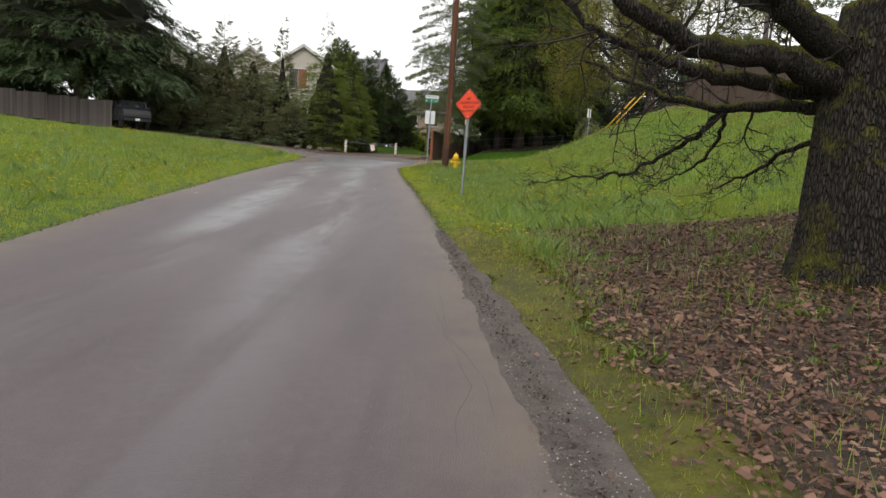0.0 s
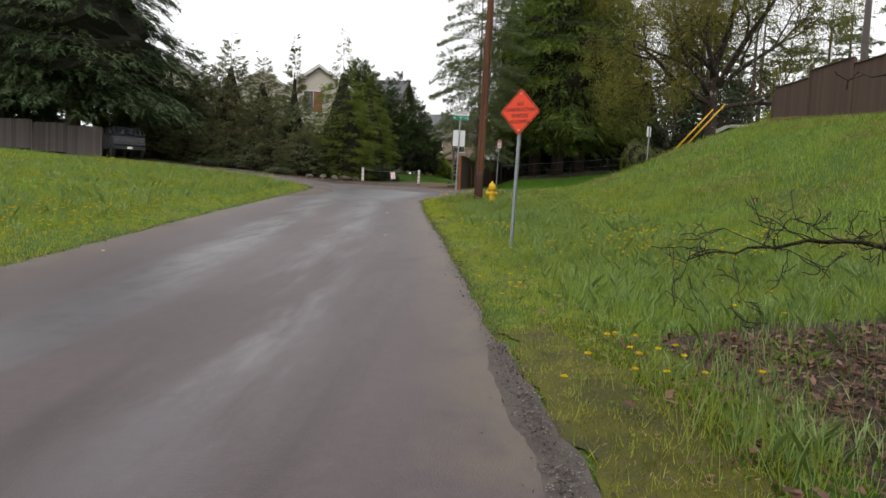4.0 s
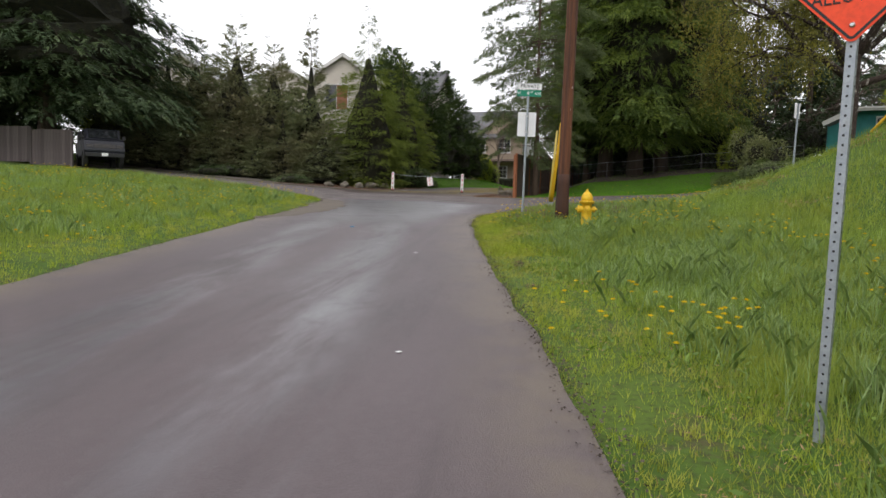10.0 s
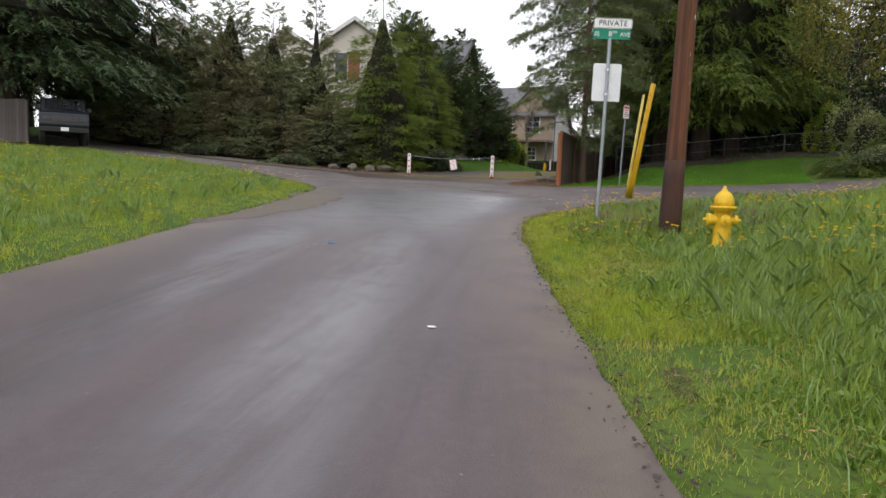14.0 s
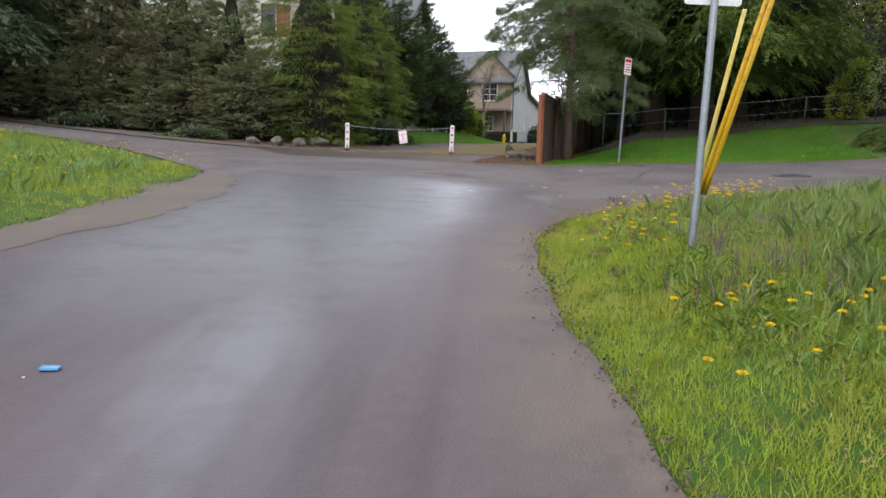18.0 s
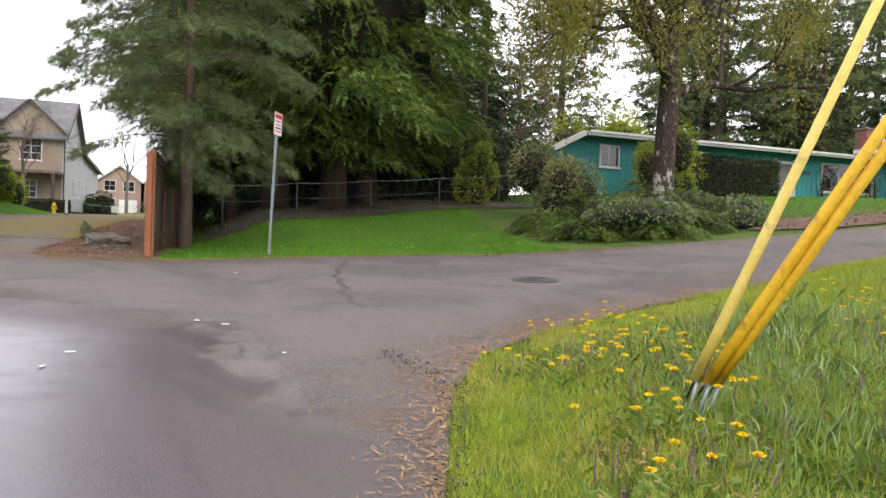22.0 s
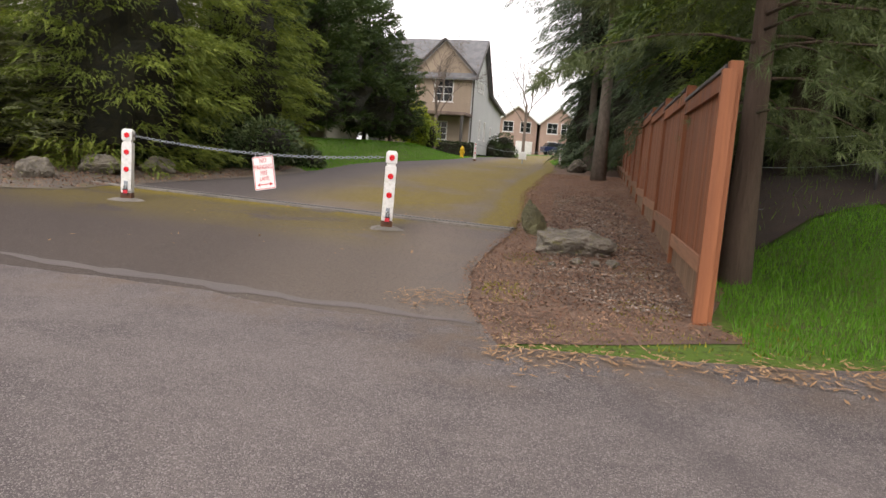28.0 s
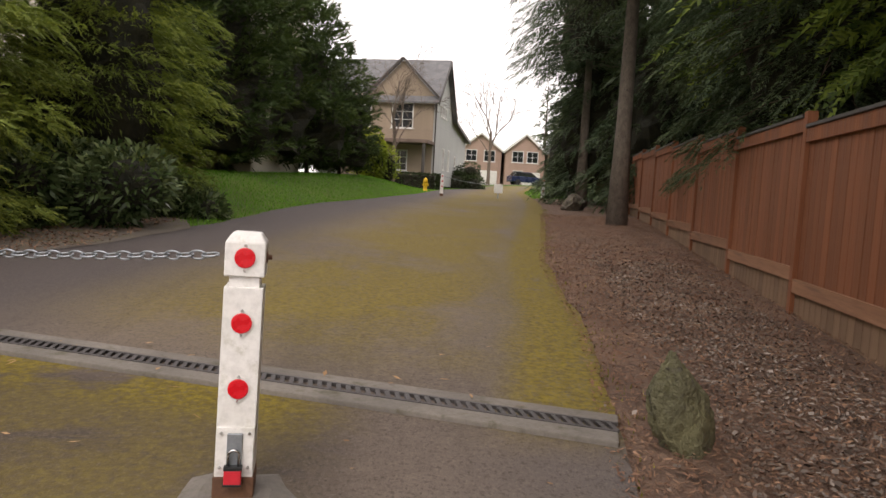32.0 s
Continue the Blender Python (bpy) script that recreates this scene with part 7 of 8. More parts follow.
tube("shaft", [[(0, 0, -0.4, 0.16), (0, 0, 5, 0.14), (0, 0, 10, 0.11)]], M["grey_board"], p2, 16, 0.02)


# ---- white bollards, chain and notices ----
def bollard(x, y, rz, lock=True, s=1.0, lean=0.0):
    b = thing("bollard", "white wooden bollard post with three red reflectors and padlock", "bollard", (x, y, gz(x, y)), rz, "white bollards")
    b.matrix_basis = pose(x, y, gz(x, y) + 0.005, 0, lean, rz)
    w = 0.14
    part("post", box(w, w, 0.72, (0, 0, 0.47), 0.005), M["white_wood"], b)
    part("foot", box(w + 0.01, w + 0.01, 0.2, (0, 0, 0.02), 0.006), M["rust"], b, "rotted dark brown foot")
    part("neck", box(w * 0.78, w * 0.78, 0.05, (0, 0, 0.85), 0.003), M["white_wood"], b)
    hd = bmesh.new()
    hw = w / 2 + 0.002
    lo = [hd.verts.new((sx * hw, sy * hw, 0.87)) for sx, sy in ((-1, -1), (1, -1), (1, 1), (-1, 1))]
    mid = [hd.verts.new((sx * hw, sy * hw, 0.995)) for sx, sy in ((-1, -1), (1, -1), (1, 1), (-1, 1))]
    top = [hd.verts.new((sx * hw * 0.68, sy * hw * 0.68, 1.03)) for sx, sy in ((-1, -1), (1, -1), (1, 1), (-1, 1))]
    hd.faces.new(lo[::-1])
    hd.faces.new(top)
    for u, v in ((lo, mid), (mid, top)):
        for i in range(4):
            hd.faces.new((u[i], u[(i + 1) % 4], v[(i + 1) % 4], v[i]))
    bmesh.ops.bevel(hd, geom=hd.edges[:], offset=0.004, segments=1, affect="EDGES")
    part("cap", hd, M["white_wood"], b)
    for z in (0.94, 0.70, 0.455):
        r = part("reflector_backing", lathe([(0.042, 0), (0.042, 0.003)], 22), M["white_trim"], b)
        r.matrix_basis = pose(0, -w / 2 - 0.002, z, 90)
        tip = bmesh.new()
        vs = [tip.verts.new(p) for p in ((-0.03, -0.03, 0), (0.03, -0.03, 0), (0, -0.055, 0), (-0.03, -0.03, 0.003), (0.03, -0.03, 0.003), (0, -0.055, 0.003))]
        for f in ((0, 1, 2), (5, 4, 3), (0, 3, 4, 1), (1, 4, 5, 2), (2, 5, 3, 0)):
            tip.faces.new([vs[i] for i in f])
        part("tab", tip, M["white_trim"], r)
        part("lens", lathe([(0.037, 0.002), (0.037, 0.006), (0.034, 0.0075)], 24), M["reflector"], r)
        bolt(r, (0, 0.046, 0.002), 0.005, "screw").matrix_basis = pose(0, 0.046, 0.002)
        bolt(r, (0, -0.045, 0.003), 0.005, "screw").matrix_basis = pose(0, -0.045, 0.003)
    e = part("eye_bolt", lathe([(0.024, 0), (0.024, 0.004), (0.01, 0.006), (0.009, 0.02)], 12), M["rust"], b)
    e.matrix_basis = pose(w / 2 + 0.002, 0, 0.94, 0, 90, 0)
    if lock:
        pl = part("plate", box(w - 0.004, 0.01, 0.17, (0, -w / 2 - 0.004, 0.225), 0.003), M["white_wood"], b, "white metal plate")
        for sx in (-0.05, 0.05):
            for z in (0.16, 0.29):
                bolt(pl, (sx, -w / 2 - 0.009, z), 0.006)
        part("hasp", box(0.055, 0.012, 0.13, (0.0, -w / 2 - 0.014, 0.225), 0.003), M["galv"], pl)
        lk = part("padlock", box(0.062, 0.03, 0.06, (0.0, -w / 2 - 0.035, 0.135), 0.006), M["red_panel"], b, "red padlock with steel shackle")
        sh = [(0.019 * math.cos(a), 0, 0.02 * math.sin(a)) for a in np.linspace(0, math.pi, 9)]
        tube("shackle", [[(0.019, -w / 2 - 0.035, 0.16, 0.005)] + [(px, -w / 2 - 0.035, 0.215 + pz, 0.005) for px, py, pz in sh] + [(-0.019, -w / 2 - 0.035, 0.16, 0.005)]], M["steel"], lk, 8)
        part("bumper", box(0.066, 0.032, 0.014, (0, -w / 2 - 0.035, 0.168), 0.003), M["black"], lk)
        part("bumper", box(0.066, 0.032, 0.01, (0, -w / 2 - 0.035, 0.106), 0.003), M["black"], lk)
    return b


BR, BL = (-3.9, 50.68), (-7.72, 51.72)
bollard(*BR, 6, True, lean=1.2)
bollard(*BL, 6, True)
for x, y in (BR, BL):
    g = np.random.default_rng(int(abs(x) * 10))
    pts = [(0.24 * math.cos(a) * g.uniform(0.8, 1.2), 0.22 * math.sin(a) * g.uniform(0.8, 1.2)) for a in np.linspace(0, 2 * math.pi, 14)[:-1]]
    f = bmesh.new()
    cz = gz(x, y)
    ring_ = [f.verts.new((x + a, y + b, gz(x + a, y + b) + 0.014)) for a, b in pts]
    ctr = [f.verts.new((x + a * 0.6, y + b * 0.6, cz + 0.045)) for a, b in pts]
    for i in range(len(pts)):
        f.faces.new((ring_[i], ring_[(i + 1) % len(pts)], ctr[(i + 1) % len(pts)], ctr[i]))
    f.faces.new(ctr)
    tagged(part("footing", f, M["concrete"]), "rough concrete collar round a bollard's foot", "footing", "bollard footings")


def chain(a, b, sag, pitch=0.052, r=0.0042, label="galvanised steel chain hanging between bollards", loop=True):
    a, b = np.array(a), np.array(b)
    L = np.linalg.norm(b - a) * 1.015
    n = int(L / pitch)
    th = thing("chain", label, "chain")
    link = []
    for i in range(12):
        w = 2 * math.pi * i / 12
        link.append((0.034 * math.cos(w), 0.0, 0.017 * math.sin(w), r))
    V, F = tube_data([link + [link[0]]], 5)
    me = mesh_of("link", V, F, M["galv"], True)
    for i in range(n):
        t = (i + 0.5) / n
        p = a + (b - a) * t
        p[2] -= sag * 4 * t * (1 - t)
        d = (b - a) / n
        d[2] += -sag * 4 * (1 - 2 * t) / n
        q = Vector(d).to_track_quat("X", "Z").to_matrix().to_4x4()
        o = part("link", me, M["galv"], th)
        o.matrix_basis = Matrix.Translation(p) @ q @ pose(0, 0, 0, 90 * (i % 2) + 20)
    return th


ca, cb = (BL[0] + 0.08, BL[1], gz(*BL) + 0.945), (BR[0] - 0.09, BR[1], gz(*BR) + 0.945)
chain(ca, cb, 0.10)


def parking_notice():
    t = 0.54
    p = np.array(ca) + (np.array(cb) - np.array(ca)) * t
    p[2] -= 0.10 * 4 * t * (1 - t) + 0.012
    s = thing("notice_sign", "white no-parking fire-lane sign with red letters hung on a chain", "sign", tuple(p), -10)
    s.matrix_basis = pose(*p, -6, -11, -10)
    pl = part("sign_plate", plate(0.305, 0.46, 0.02, 0.003, 0, (0, 0, -0.245)), M["sign_white"], s)
    bd = part("border", ring(0.305, 0.46, 0.02, 0.007, 0.009, 0, -0.003), M["sign_red"], pl)
    bd.matrix_basis = pose(0, 0, -0.245)
    for txt, sz, z in (("NO", 0.1, -0.08), ("PARKING", 0.095, -0.168), ("FIRE", 0.085, -0.248), ("LANE", 0.085, -0.328)):
        o = letters(txt, sz, M["sign_red"], pl, (0, -0.003, z))
        o.scale = (0.66, 1, 1)
    part("arrow", plate(0.17, 0.012, 0.002, 0.002, 0, (0, -0.003, -0.405)), M["sign_red"], pl)
    for sx in (-1, 1):
        h = bmesh.new()
        vs = [h.verts.new(v) for v in ((sx * 0.115, -0.004, -0.405), (sx * 0.07, -0.004, -0.38), (sx * 0.07, -0.004, -0.43))]
        h.faces.new(vs)
        part("arrow", h, M["sign_red"], pl)
    for sx in (-0.1, 0.1):
        tube("tie", [rod((sx, 0, -0.04), (sx, 0, 0.03), 0.003)], M["steel"], s, 5)


parking_notice()
# second gate further on
for x, y in ((-0.75, 80.5), (4.0, 80.0)):
    bollard(x, y, 4, False)
chain((-0.68, 80.5, gz(-0.75, 80.5) + 0.94), (3.92, 80.0, gz(4, 80) + 0.94), 0.3, 0.12, 0.008, "sagging chain across the far end of the lane")
wb = thing("notice_board", "small white board on the far chain", "sign", (1.9, 80.15, gz(1.9, 80.15) + 0.28), 2)
part("panel", plate(0.42, 0.42, 0.02, 0.01, 0, (0, 0, 0.2)), M["sign_white"], wb)
part("stand", box(0.05, 0.03, 0.3, (0, 0.02, -0.12)), M["galv"], wb)
hydrant(-1.1, 88, 60)


# ---- trench drain across the lane ----
def drain():
    a, b = np.array([-9.1, 53.75]), np.array([-2.12, 51.45])
    d = (b - a) / np.linalg.norm(b - a)
    L = np.linalg.norm(b - a)
    ang = math.degrees(math.atan2(d[1], d[0]))
    mid = (a + b) / 2
    zm = [gz(*(a + d * s)) for s in (0, L)]
    pitch = math.degrees(math.atan2(zm[1] - zm[0], L))
    ob = thing("trench_drain", "iron trench drain grate set in concrete across the lane", "drain", (*a, zm[0] + 0.02), ang)
    ob.matrix_basis = pose(*a, zm[0] + 0.02, 0, -pitch, ang)
    for y in (-0.145, 0.145):
        part("concrete_edge", box(L, 0.15, 0.08, (L / 2, y, -0.03), 0.01), M["concrete"], ob)
    part("channel", box(L, 0.16, 0.02, (L / 2, 0, -0.05)), M["black"], ob)
    n = int(L / 0.5)
    bar = bpy.data.meshes.new("grate")
    g = bmesh.new()
    w = L / n
    for y in (-0.063, 0.063):
        box(w - 0.006, 0.02, 0.02, (w / 2, y, 0), bm=g)
    for i in range(9):
        box(0.026, 0.11, 0.018, (w * (i + 0.5) / 9, 0, 0), rot=pose(0, 0, 0, 0, 0, 24), bm=g)
    g.to_mesh(bar)
    g.free()
    bar.materials.append(M["iron"])
    for i in range(n):
        o = part("grate", bar, M["iron"], ob)
        o.matrix_basis = pose(i * w, 0, 0.004)


drain()


# ---- fences ----
def board_fence(name, label, pts, height, mats, panel=2.4, style="panel", side=-1, board=0.14, kick=0.32, cap=True, back=None):
    """A board fence along a line of (x, y) points, with posts, rails and one mesh for each board."""
    th = thing(name, label, "fence")
    (x0, y0), (x1, y1) = pts
    L = math.dist(pts[0], pts[1])
    n = max(1, round(L / panel))
    ang = math.degrees(math.atan2(y1 - y0, x1 - x0))
    w = L / n
    cache = {}

    def cached(key, maker, material):
        if key not in cache:
            me = bpy.data.meshes.new(key[0])
            b = maker()
            b.to_mesh(me)
            b.free()
            me.materials.append(material)
            cache[key] = me
        return cache[key]

    for i in range(n + 1):
        t = i / n
        x, y = x0 + (x1 - x0) * t, y0 + (y1 - y0) * t
        z = gz(x, y)
        ph = height + (0.12 if cap else 0.02)
        o = part("fence_post", cached(("fence_post",), lambda: box(0.1, 0.1, ph + 0.4, (0, 0, ph / 2 - 0.2), 0.008), mats[0]), mats[0], th)
        o.matrix_basis = pose(x, y, z, 0, 0, ang)
        if i == n:
            break
        xb, yb = x0 + (x1 - x0) * (i + 1) / n, y0 + (y1 - y0) * (i + 1) / n
        z = (z + gz(xb, yb)) / 2
        m = pose(x, y, z, 0, 0, ang)
        rails = [(kick + 0.06, 0.14), (height - 0.07, 0.14)] if style == "panel" else [(0.4, 0.09), (height * 0.55, 0.09), (height - 0.2, 0.09)]
        for rz_, rh in rails:
            for sy in (-1, 1) if style == "panel" else (side,):
                rm = mats[3] if len(mats) > 3 and rz_ < 1 else mats[0]
                rm = back if back and sy < 0 else rm
                o = part("rail", cached(("rail", rh, w, rm.name), lambda: box(w - 0.1, 0.03, rh, (w / 2, 0, 0), 0.004), rm), rm, th)
                o.matrix_basis = m @ Matrix.Translation((0, sy * 0.032, rz_))
        if cap:
            o = part("top_cap", cached(("cap", w), lambda: box(w - 0.1, 0.13, 0.035, (w / 2, 0, 0), 0.005), mats[2] if len(mats) > 2 else mats[0]), mats[0], th)
            o.matrix_basis = m @ Matrix.Translation((0, 0, height + 0.02))
        nb = int((w - 0.1) / board)
        bw = (w - 0.1) / nb
        low = kick if style == "panel" else 0.02
        for j in range(nb):
            o = part("board", cached(("board", bw), lambda: box(bw - 0.006, 0.018, height - low, (0, 0, (height + low) / 2), 0.003), mats[0]), mats[0], th)
            o.matrix_basis = m @ Matrix.Translation((0.05 + bw * (j + 0.5), rng.uniform(-0.003, 0.003), rng.uniform(-0.015, 0.0) if style != "panel" else 0))
            if back:
                o = part("back_board", cached(("back_board", bw), lambda: box(bw - 0.008, 0.007, height + 0.2, (0, -0.0135, height / 2 - 0.1)), back), back, th)
                o.matrix_basis = m @ Matrix.Translation((0.05 + bw * (j + 0.5), 0, 0))
            if style == "panel":
                o = part("kickboard", cached(("kickboard", bw), lambda: box(bw - 0.006, 0.018, kick + 0.28, (0, 0, (kick - 0.28) / 2), 0.003), mats[1]), mats[1], th)
                o.matrix_basis = m @ Matrix.Translation((0.05 + bw * (j + 0.5), 0, 0))
    return th


board_fence("board_fence", "red-brown cedar board fence with posts and cap rail beside a lane", [(-1.13, 46.95), (float(fence_x(75.2)), 75.2)], 1.9, (M["cedar_board"], M["cedar_base"], M["dark_trim"], M["cedar_rail"]), panel=2.65, kick=0.27, back=M["back_board"])
board_fence("board_fence", "dark brown board fence with rails on top of a grassy bank", [(11.45, 34.2), (12.6, 22.0)], 1.9, (M["brown_board"], M["brown_board"]), style="plain", side=1, cap=True)
board_fence("board_fence", "weathered grey board fence beside the drive", [(-46.0, 49.0), (-23.1, 47.25)], 1.8, (M["grey_board"], M["grey_board"]), style="plain", side=1, cap=False, board=0.16)
# taller red post at the fence end
ep = thing("fence_end_post", "tall red-stained post at the end of the board fence", "post", (-1.2, 46.88, gz(-1.2, 46.88)), 76)
part("post", box(0.09, 0.11, 2.2, (0, 0, 0.85), 0.008), M["cedar_board"], ep)


def wire_fence():
    th = thing("wire_fence", "old chain-link fence with a sagging top wire under the cedars", "fence")
    pts = [(1.5, 52.2), (3.7, 52.4), (6.1, 52.4), (8.5, 52.2), (10.8, 52.0), (13.4, 51.8)]
    rail = lambda x: 4.4 + (x - 2.2) * 0.107
    for (x, y) in pts:
        tube("post", [rod((x, y, gz(x, y) - 0.3), (x, y, rail(x) + 0.03), 0.022)], M["iron"], th, 8)
    for (a, b) in zip(pts, pts[1:]):
        for h in (0.0, -0.45, -1.1):
            tube("wire", [span((*a, rail(a[0]) + h), (*b, rail(b[0]) + h), 0.04, 0.004 if h < 0 else 0.008, 6)], M["galv"], th, 5)
        V, E = [], []
        L = math.dist(a, b)
        n = int(L / 0.12)
        paths = []
        for i in range(-10, n + 1):
            for s in (1, -1):
                t0, t1 = i / n, (i + 10) / n
                h0, h1 = (-1.1, 0.0) if s > 0 else (0.0, -1.1)
                c0, c1 = max(0, t0), min(1, t1)
                if c1 <= c0:
                    continue
                f = lambda t: h0 + (h1 - h0) * (t - t0) / (t1 - t0)
                p, q = [(a[0] + (b[0] - a[0]) * t, a[1] + (b[1] - a[1]) * t) for t in (c0, c1)]
                paths.append(rod((*p, rail(p[0]) + f(c0)), (*q, rail(q[0]) + f(c1)), 0.0016))
        tube("mesh", paths, M["iron"], th, 3)


wire_fence()


# ---- parked vehicles ----
def prism(outline, y0, y1, bevel=0.03):
    """A solid from a side outline (x, z) between two widths."""
    b = bmesh.new()
    f = b.faces.new([b.verts.new((x, y0, z)) for x, z in outline])
    ex = bmesh.ops.extrude_face_region(b, geom=[f])
    bmesh.ops.translate(b, vec=(0, y1 - y0, 0), verts=[v for v in ex["geom"] if isinstance(v, bmesh.types.BMVert)])
    if bevel:
        bmesh.ops.bevel(b, geom=b.edges[:], offset=bevel, segments=2, affect="EDGES", profile=0.6)
    return b


def wheel(parent, x, y, r=0.36, w=0.25):
    o = part("wheel", lathe([(r * 0.55, -w / 2), (r * 0.9, -w / 2), (r, -w * 0.35), (r, w * 0.35), (r * 0.9, w / 2), (r * 0.55, w / 2)], 24), M["tyre"], parent)
    o.matrix_basis = pose(x, y, r, 90)
    part("rim", lathe([(r * 0.56, -w * 0.4), (r * 0.56, w * 0.4)], 18), M["iron"], o)
    return o


def truck():
    x, y = -22.7, 48.9
    t = thing("pickup_truck", "black pickup truck parked at the end of a grey fence", "truck", (x, y, gz(x, y) + 0.02), -38)
    t.matrix_basis = pose(x, y, gz(x, y) + 0.02, 0, 0, -52)
    t.scale = (0.95, 0.95, 0.98)
    part("body", prism([(-2.6, 0.55), (2.45, 0.55), (2.55, 0.8), (2.5, 1.28), (2.1, 1.4), (-2.6, 1.4)], -0.95, 0.95, 0.05), M["truck_paint"], t)
    part("cab", prism([(-0.9, 1.38), (2.1, 1.38), (1.55, 1.93), (-0.75, 1.96)], -0.82, 0.82, 0.06), M["truck_paint"], t)
    part("canopy", prism([(-2.55, 1.38), (-0.95, 1.38), (-0.95, 1.97), (-2.4, 1.97)], -0.88, 0.88, 0.05), M["truck_paint"], t)
    ws = part("windscreen", box(0.02, 1.4, 0.6, (1.86, 0, 1.67), 0.005, pose(0, 0, 0, 0, -45, 0)), M["glass"], t)
    for s in (-1, 1):
        part("side_window", box(0.95, 0.02, 0.42, (0.55, s * 0.825, 1.66), 0.005), M["dark_glass"], t)
        part("headlight", box(0.06, 0.32, 0.16, (2.54, s * 0.7, 1.02), 0.02), M["iron"], t)
        part("mirror", box(0.1, 0.16, 0.18, (1.75, s * 1.0, 1.5), 0.02), M["black"], t)
        for wx in (1.65, -1.6):
            wheel(t, wx, s * 0.84, 0.4)
    part("grille", box(0.05, 1.0, 0.2, (2.54, 0, 1.02), 0.01), M["iron"], t)
    part("bumper", box(0.14, 1.85, 0.2, (2.58, 0, 0.58), 0.03), M["black"], t)
    part("number_plate", box(0.02, 0.3, 0.15, (2.66, 0, 0.6)), M["sign_white"], t)


truck()


def car(x, y, rz, paint):
    t = thing("car", "dark blue car parked before distant houses", "car", (x, y, gz(x, y)), rz)
    part("body", prism([(-2.1, 0.35), (2.1, 0.35), (2.15, 0.7), (1.2, 0.95), (-2.1, 1.0)], -0.88, 0.88, 0.06), M[paint], t)
    part("cabin", prism([(-1.9, 0.95), (1.1, 0.93), (0.4, 1.45), (-1.5, 1.48)], -0.75, 0.75, 0.06), M["glass"], t)
    part("roof", box(1.8, 1.4, 0.06, (-0.5, 0, 1.47), 0.02), M[paint], t)
    for s in (-1, 1):
        for wx in (1.35, -1.3):
            wheel(t, wx, s * 0.8, 0.33, 0.2)


car(12.6, 126, 10, "blue_paint")


# ---- boulders ----
def boulder(name, label, x, y, size, seed, rz=0.0, dz=0.0, tilt=0.0, rock="rock", peak=0.0):
    b = bmesh.new()
    bmesh.ops.create_icosphere(b, subdivisions=5 if x > -3 else 4, radius=1)
    g = np.random.default_rng(seed)
    planes = [(Vector(g.normal(size=3)).normalized(), g.uniform(0.55, 0.9)) for _ in range(14)]
    for v in b.verts:
        p = v.co.copy()
        for nrm, d in planes:
            k = p.dot(nrm)
            if k > d:
                p -= nrm * (k - d) * 0.92
        pit = max(0.0, noise.noise(p * 4.3 + Vector((0, seed, 2))) - 0.12)
        p *= 1 + 0.13 * noise.noise(p * 2.2 + Vector((seed, 0, 0))) + 0.05 * noise.noise(p * 7) + 0.02 * noise.noise(p * 19) - 0.28 * pit
        f = peak * (p.z + 1) / 2
        v.co = Vector(((p.x * (1 - 0.55 * f) - 0.4 * f) * size[0], p.y * (1 - 0.45 * f) * size[1], p.z * size[2]))
    o = part(name, b, M[rock], None, "", False)
    o.matrix_basis = pose(x, y, gz(x, y) + size[2] * 0.55 + dz, 0, tilt, rz)
    return tagged(o, label, "boulder")


boulder("boulder", "large grey mossy boulder on needle mulch", -1.62, 49.92, (0.64, 0.42, 0.27), 5, 10, -0.14)
boulder("boulder", "pointed grey-green boulder beside the drain", -1.78, 51.33, (0.3, 0.2, 0.3), 12, 8, 0.0, 0, "rock_moss", 1.1)
for i, (x, y, sx) in enumerate(((-1.7, 49.1, 0.09), (-1.5, 49.06, 0.07), (-1.28, 49.12, 0.1), (-2.0, 48.9, 0.05))):
    boulder("boulder", "small pale stone lying on needle mulch", x, y, (sx, sx * 0.75, sx * 0.55), 40 + i, 60 * i)
for i, (x, y, sx) in enumerate(((-9.6, 54.9, 0.55), (-9.0, 56.1, 0.42), (-9.9, 53.3, 0.35), (-10.6, 52.6, 0.4), (-11.4, 52.3, 0.3))):
    boulder("boulder", "grey landscape boulder at the bed's edge", x, y, (sx, sx * 0.7, 0.24), 20 + i, 40 * i)
boulder("boulder", "grey boulder at the foot of a fir", 3.1, 71.5, (0.5, 0.4, 0.4), 31, 20)

# ---- manhole, for-sale post ----
mh = thing("manhole_cover", "worn round iron manhole cover in the asphalt", "manhole", (3.39, 40.98, gz(3.39, 40.98) + 0.014))
mh.matrix_basis = pose(3.39, 40.98, gz(3.39, 40.98) + 0.016, 3.0, -3.2, 0)
part("frame", lathe([(0.36, -0.05), (0.36, 0.004), (0.31, 0.006)], 32), M["iron"], mh)
part("lid", lathe([(0.305, -0.02), (0.305, 0.009), (0.29, 0.01)], 32), M["iron"], mh)
for r_ in (0.08, 0.16, 0.24):
    tube("lid_ring", [[(r_ * math.cos(a), r_ * math.sin(a), 0.011, 0.008) for a in np.linspace(0, 2 * math.pi, 24)]], M["iron"], mh, 5)
rs = thing("sale_post", "white yard post with a red and blue sign", "sign", (21.3, 41.2, gz(21.3, 41.2)), -60)
part("post", box(0.11, 0.11, 2.1, (0, 0, 1.0), 0.008), M["white_trim"], rs)
part("post_cap", lathe([(0.08, 2.05), (0.08, 2.08), (0.02, 2.16)], 8), M["white_trim"], rs)
part("arm", box(0.85, 0.06, 0.08, (0.3, 0, 1.82), 0.006), M["white_trim"], rs)
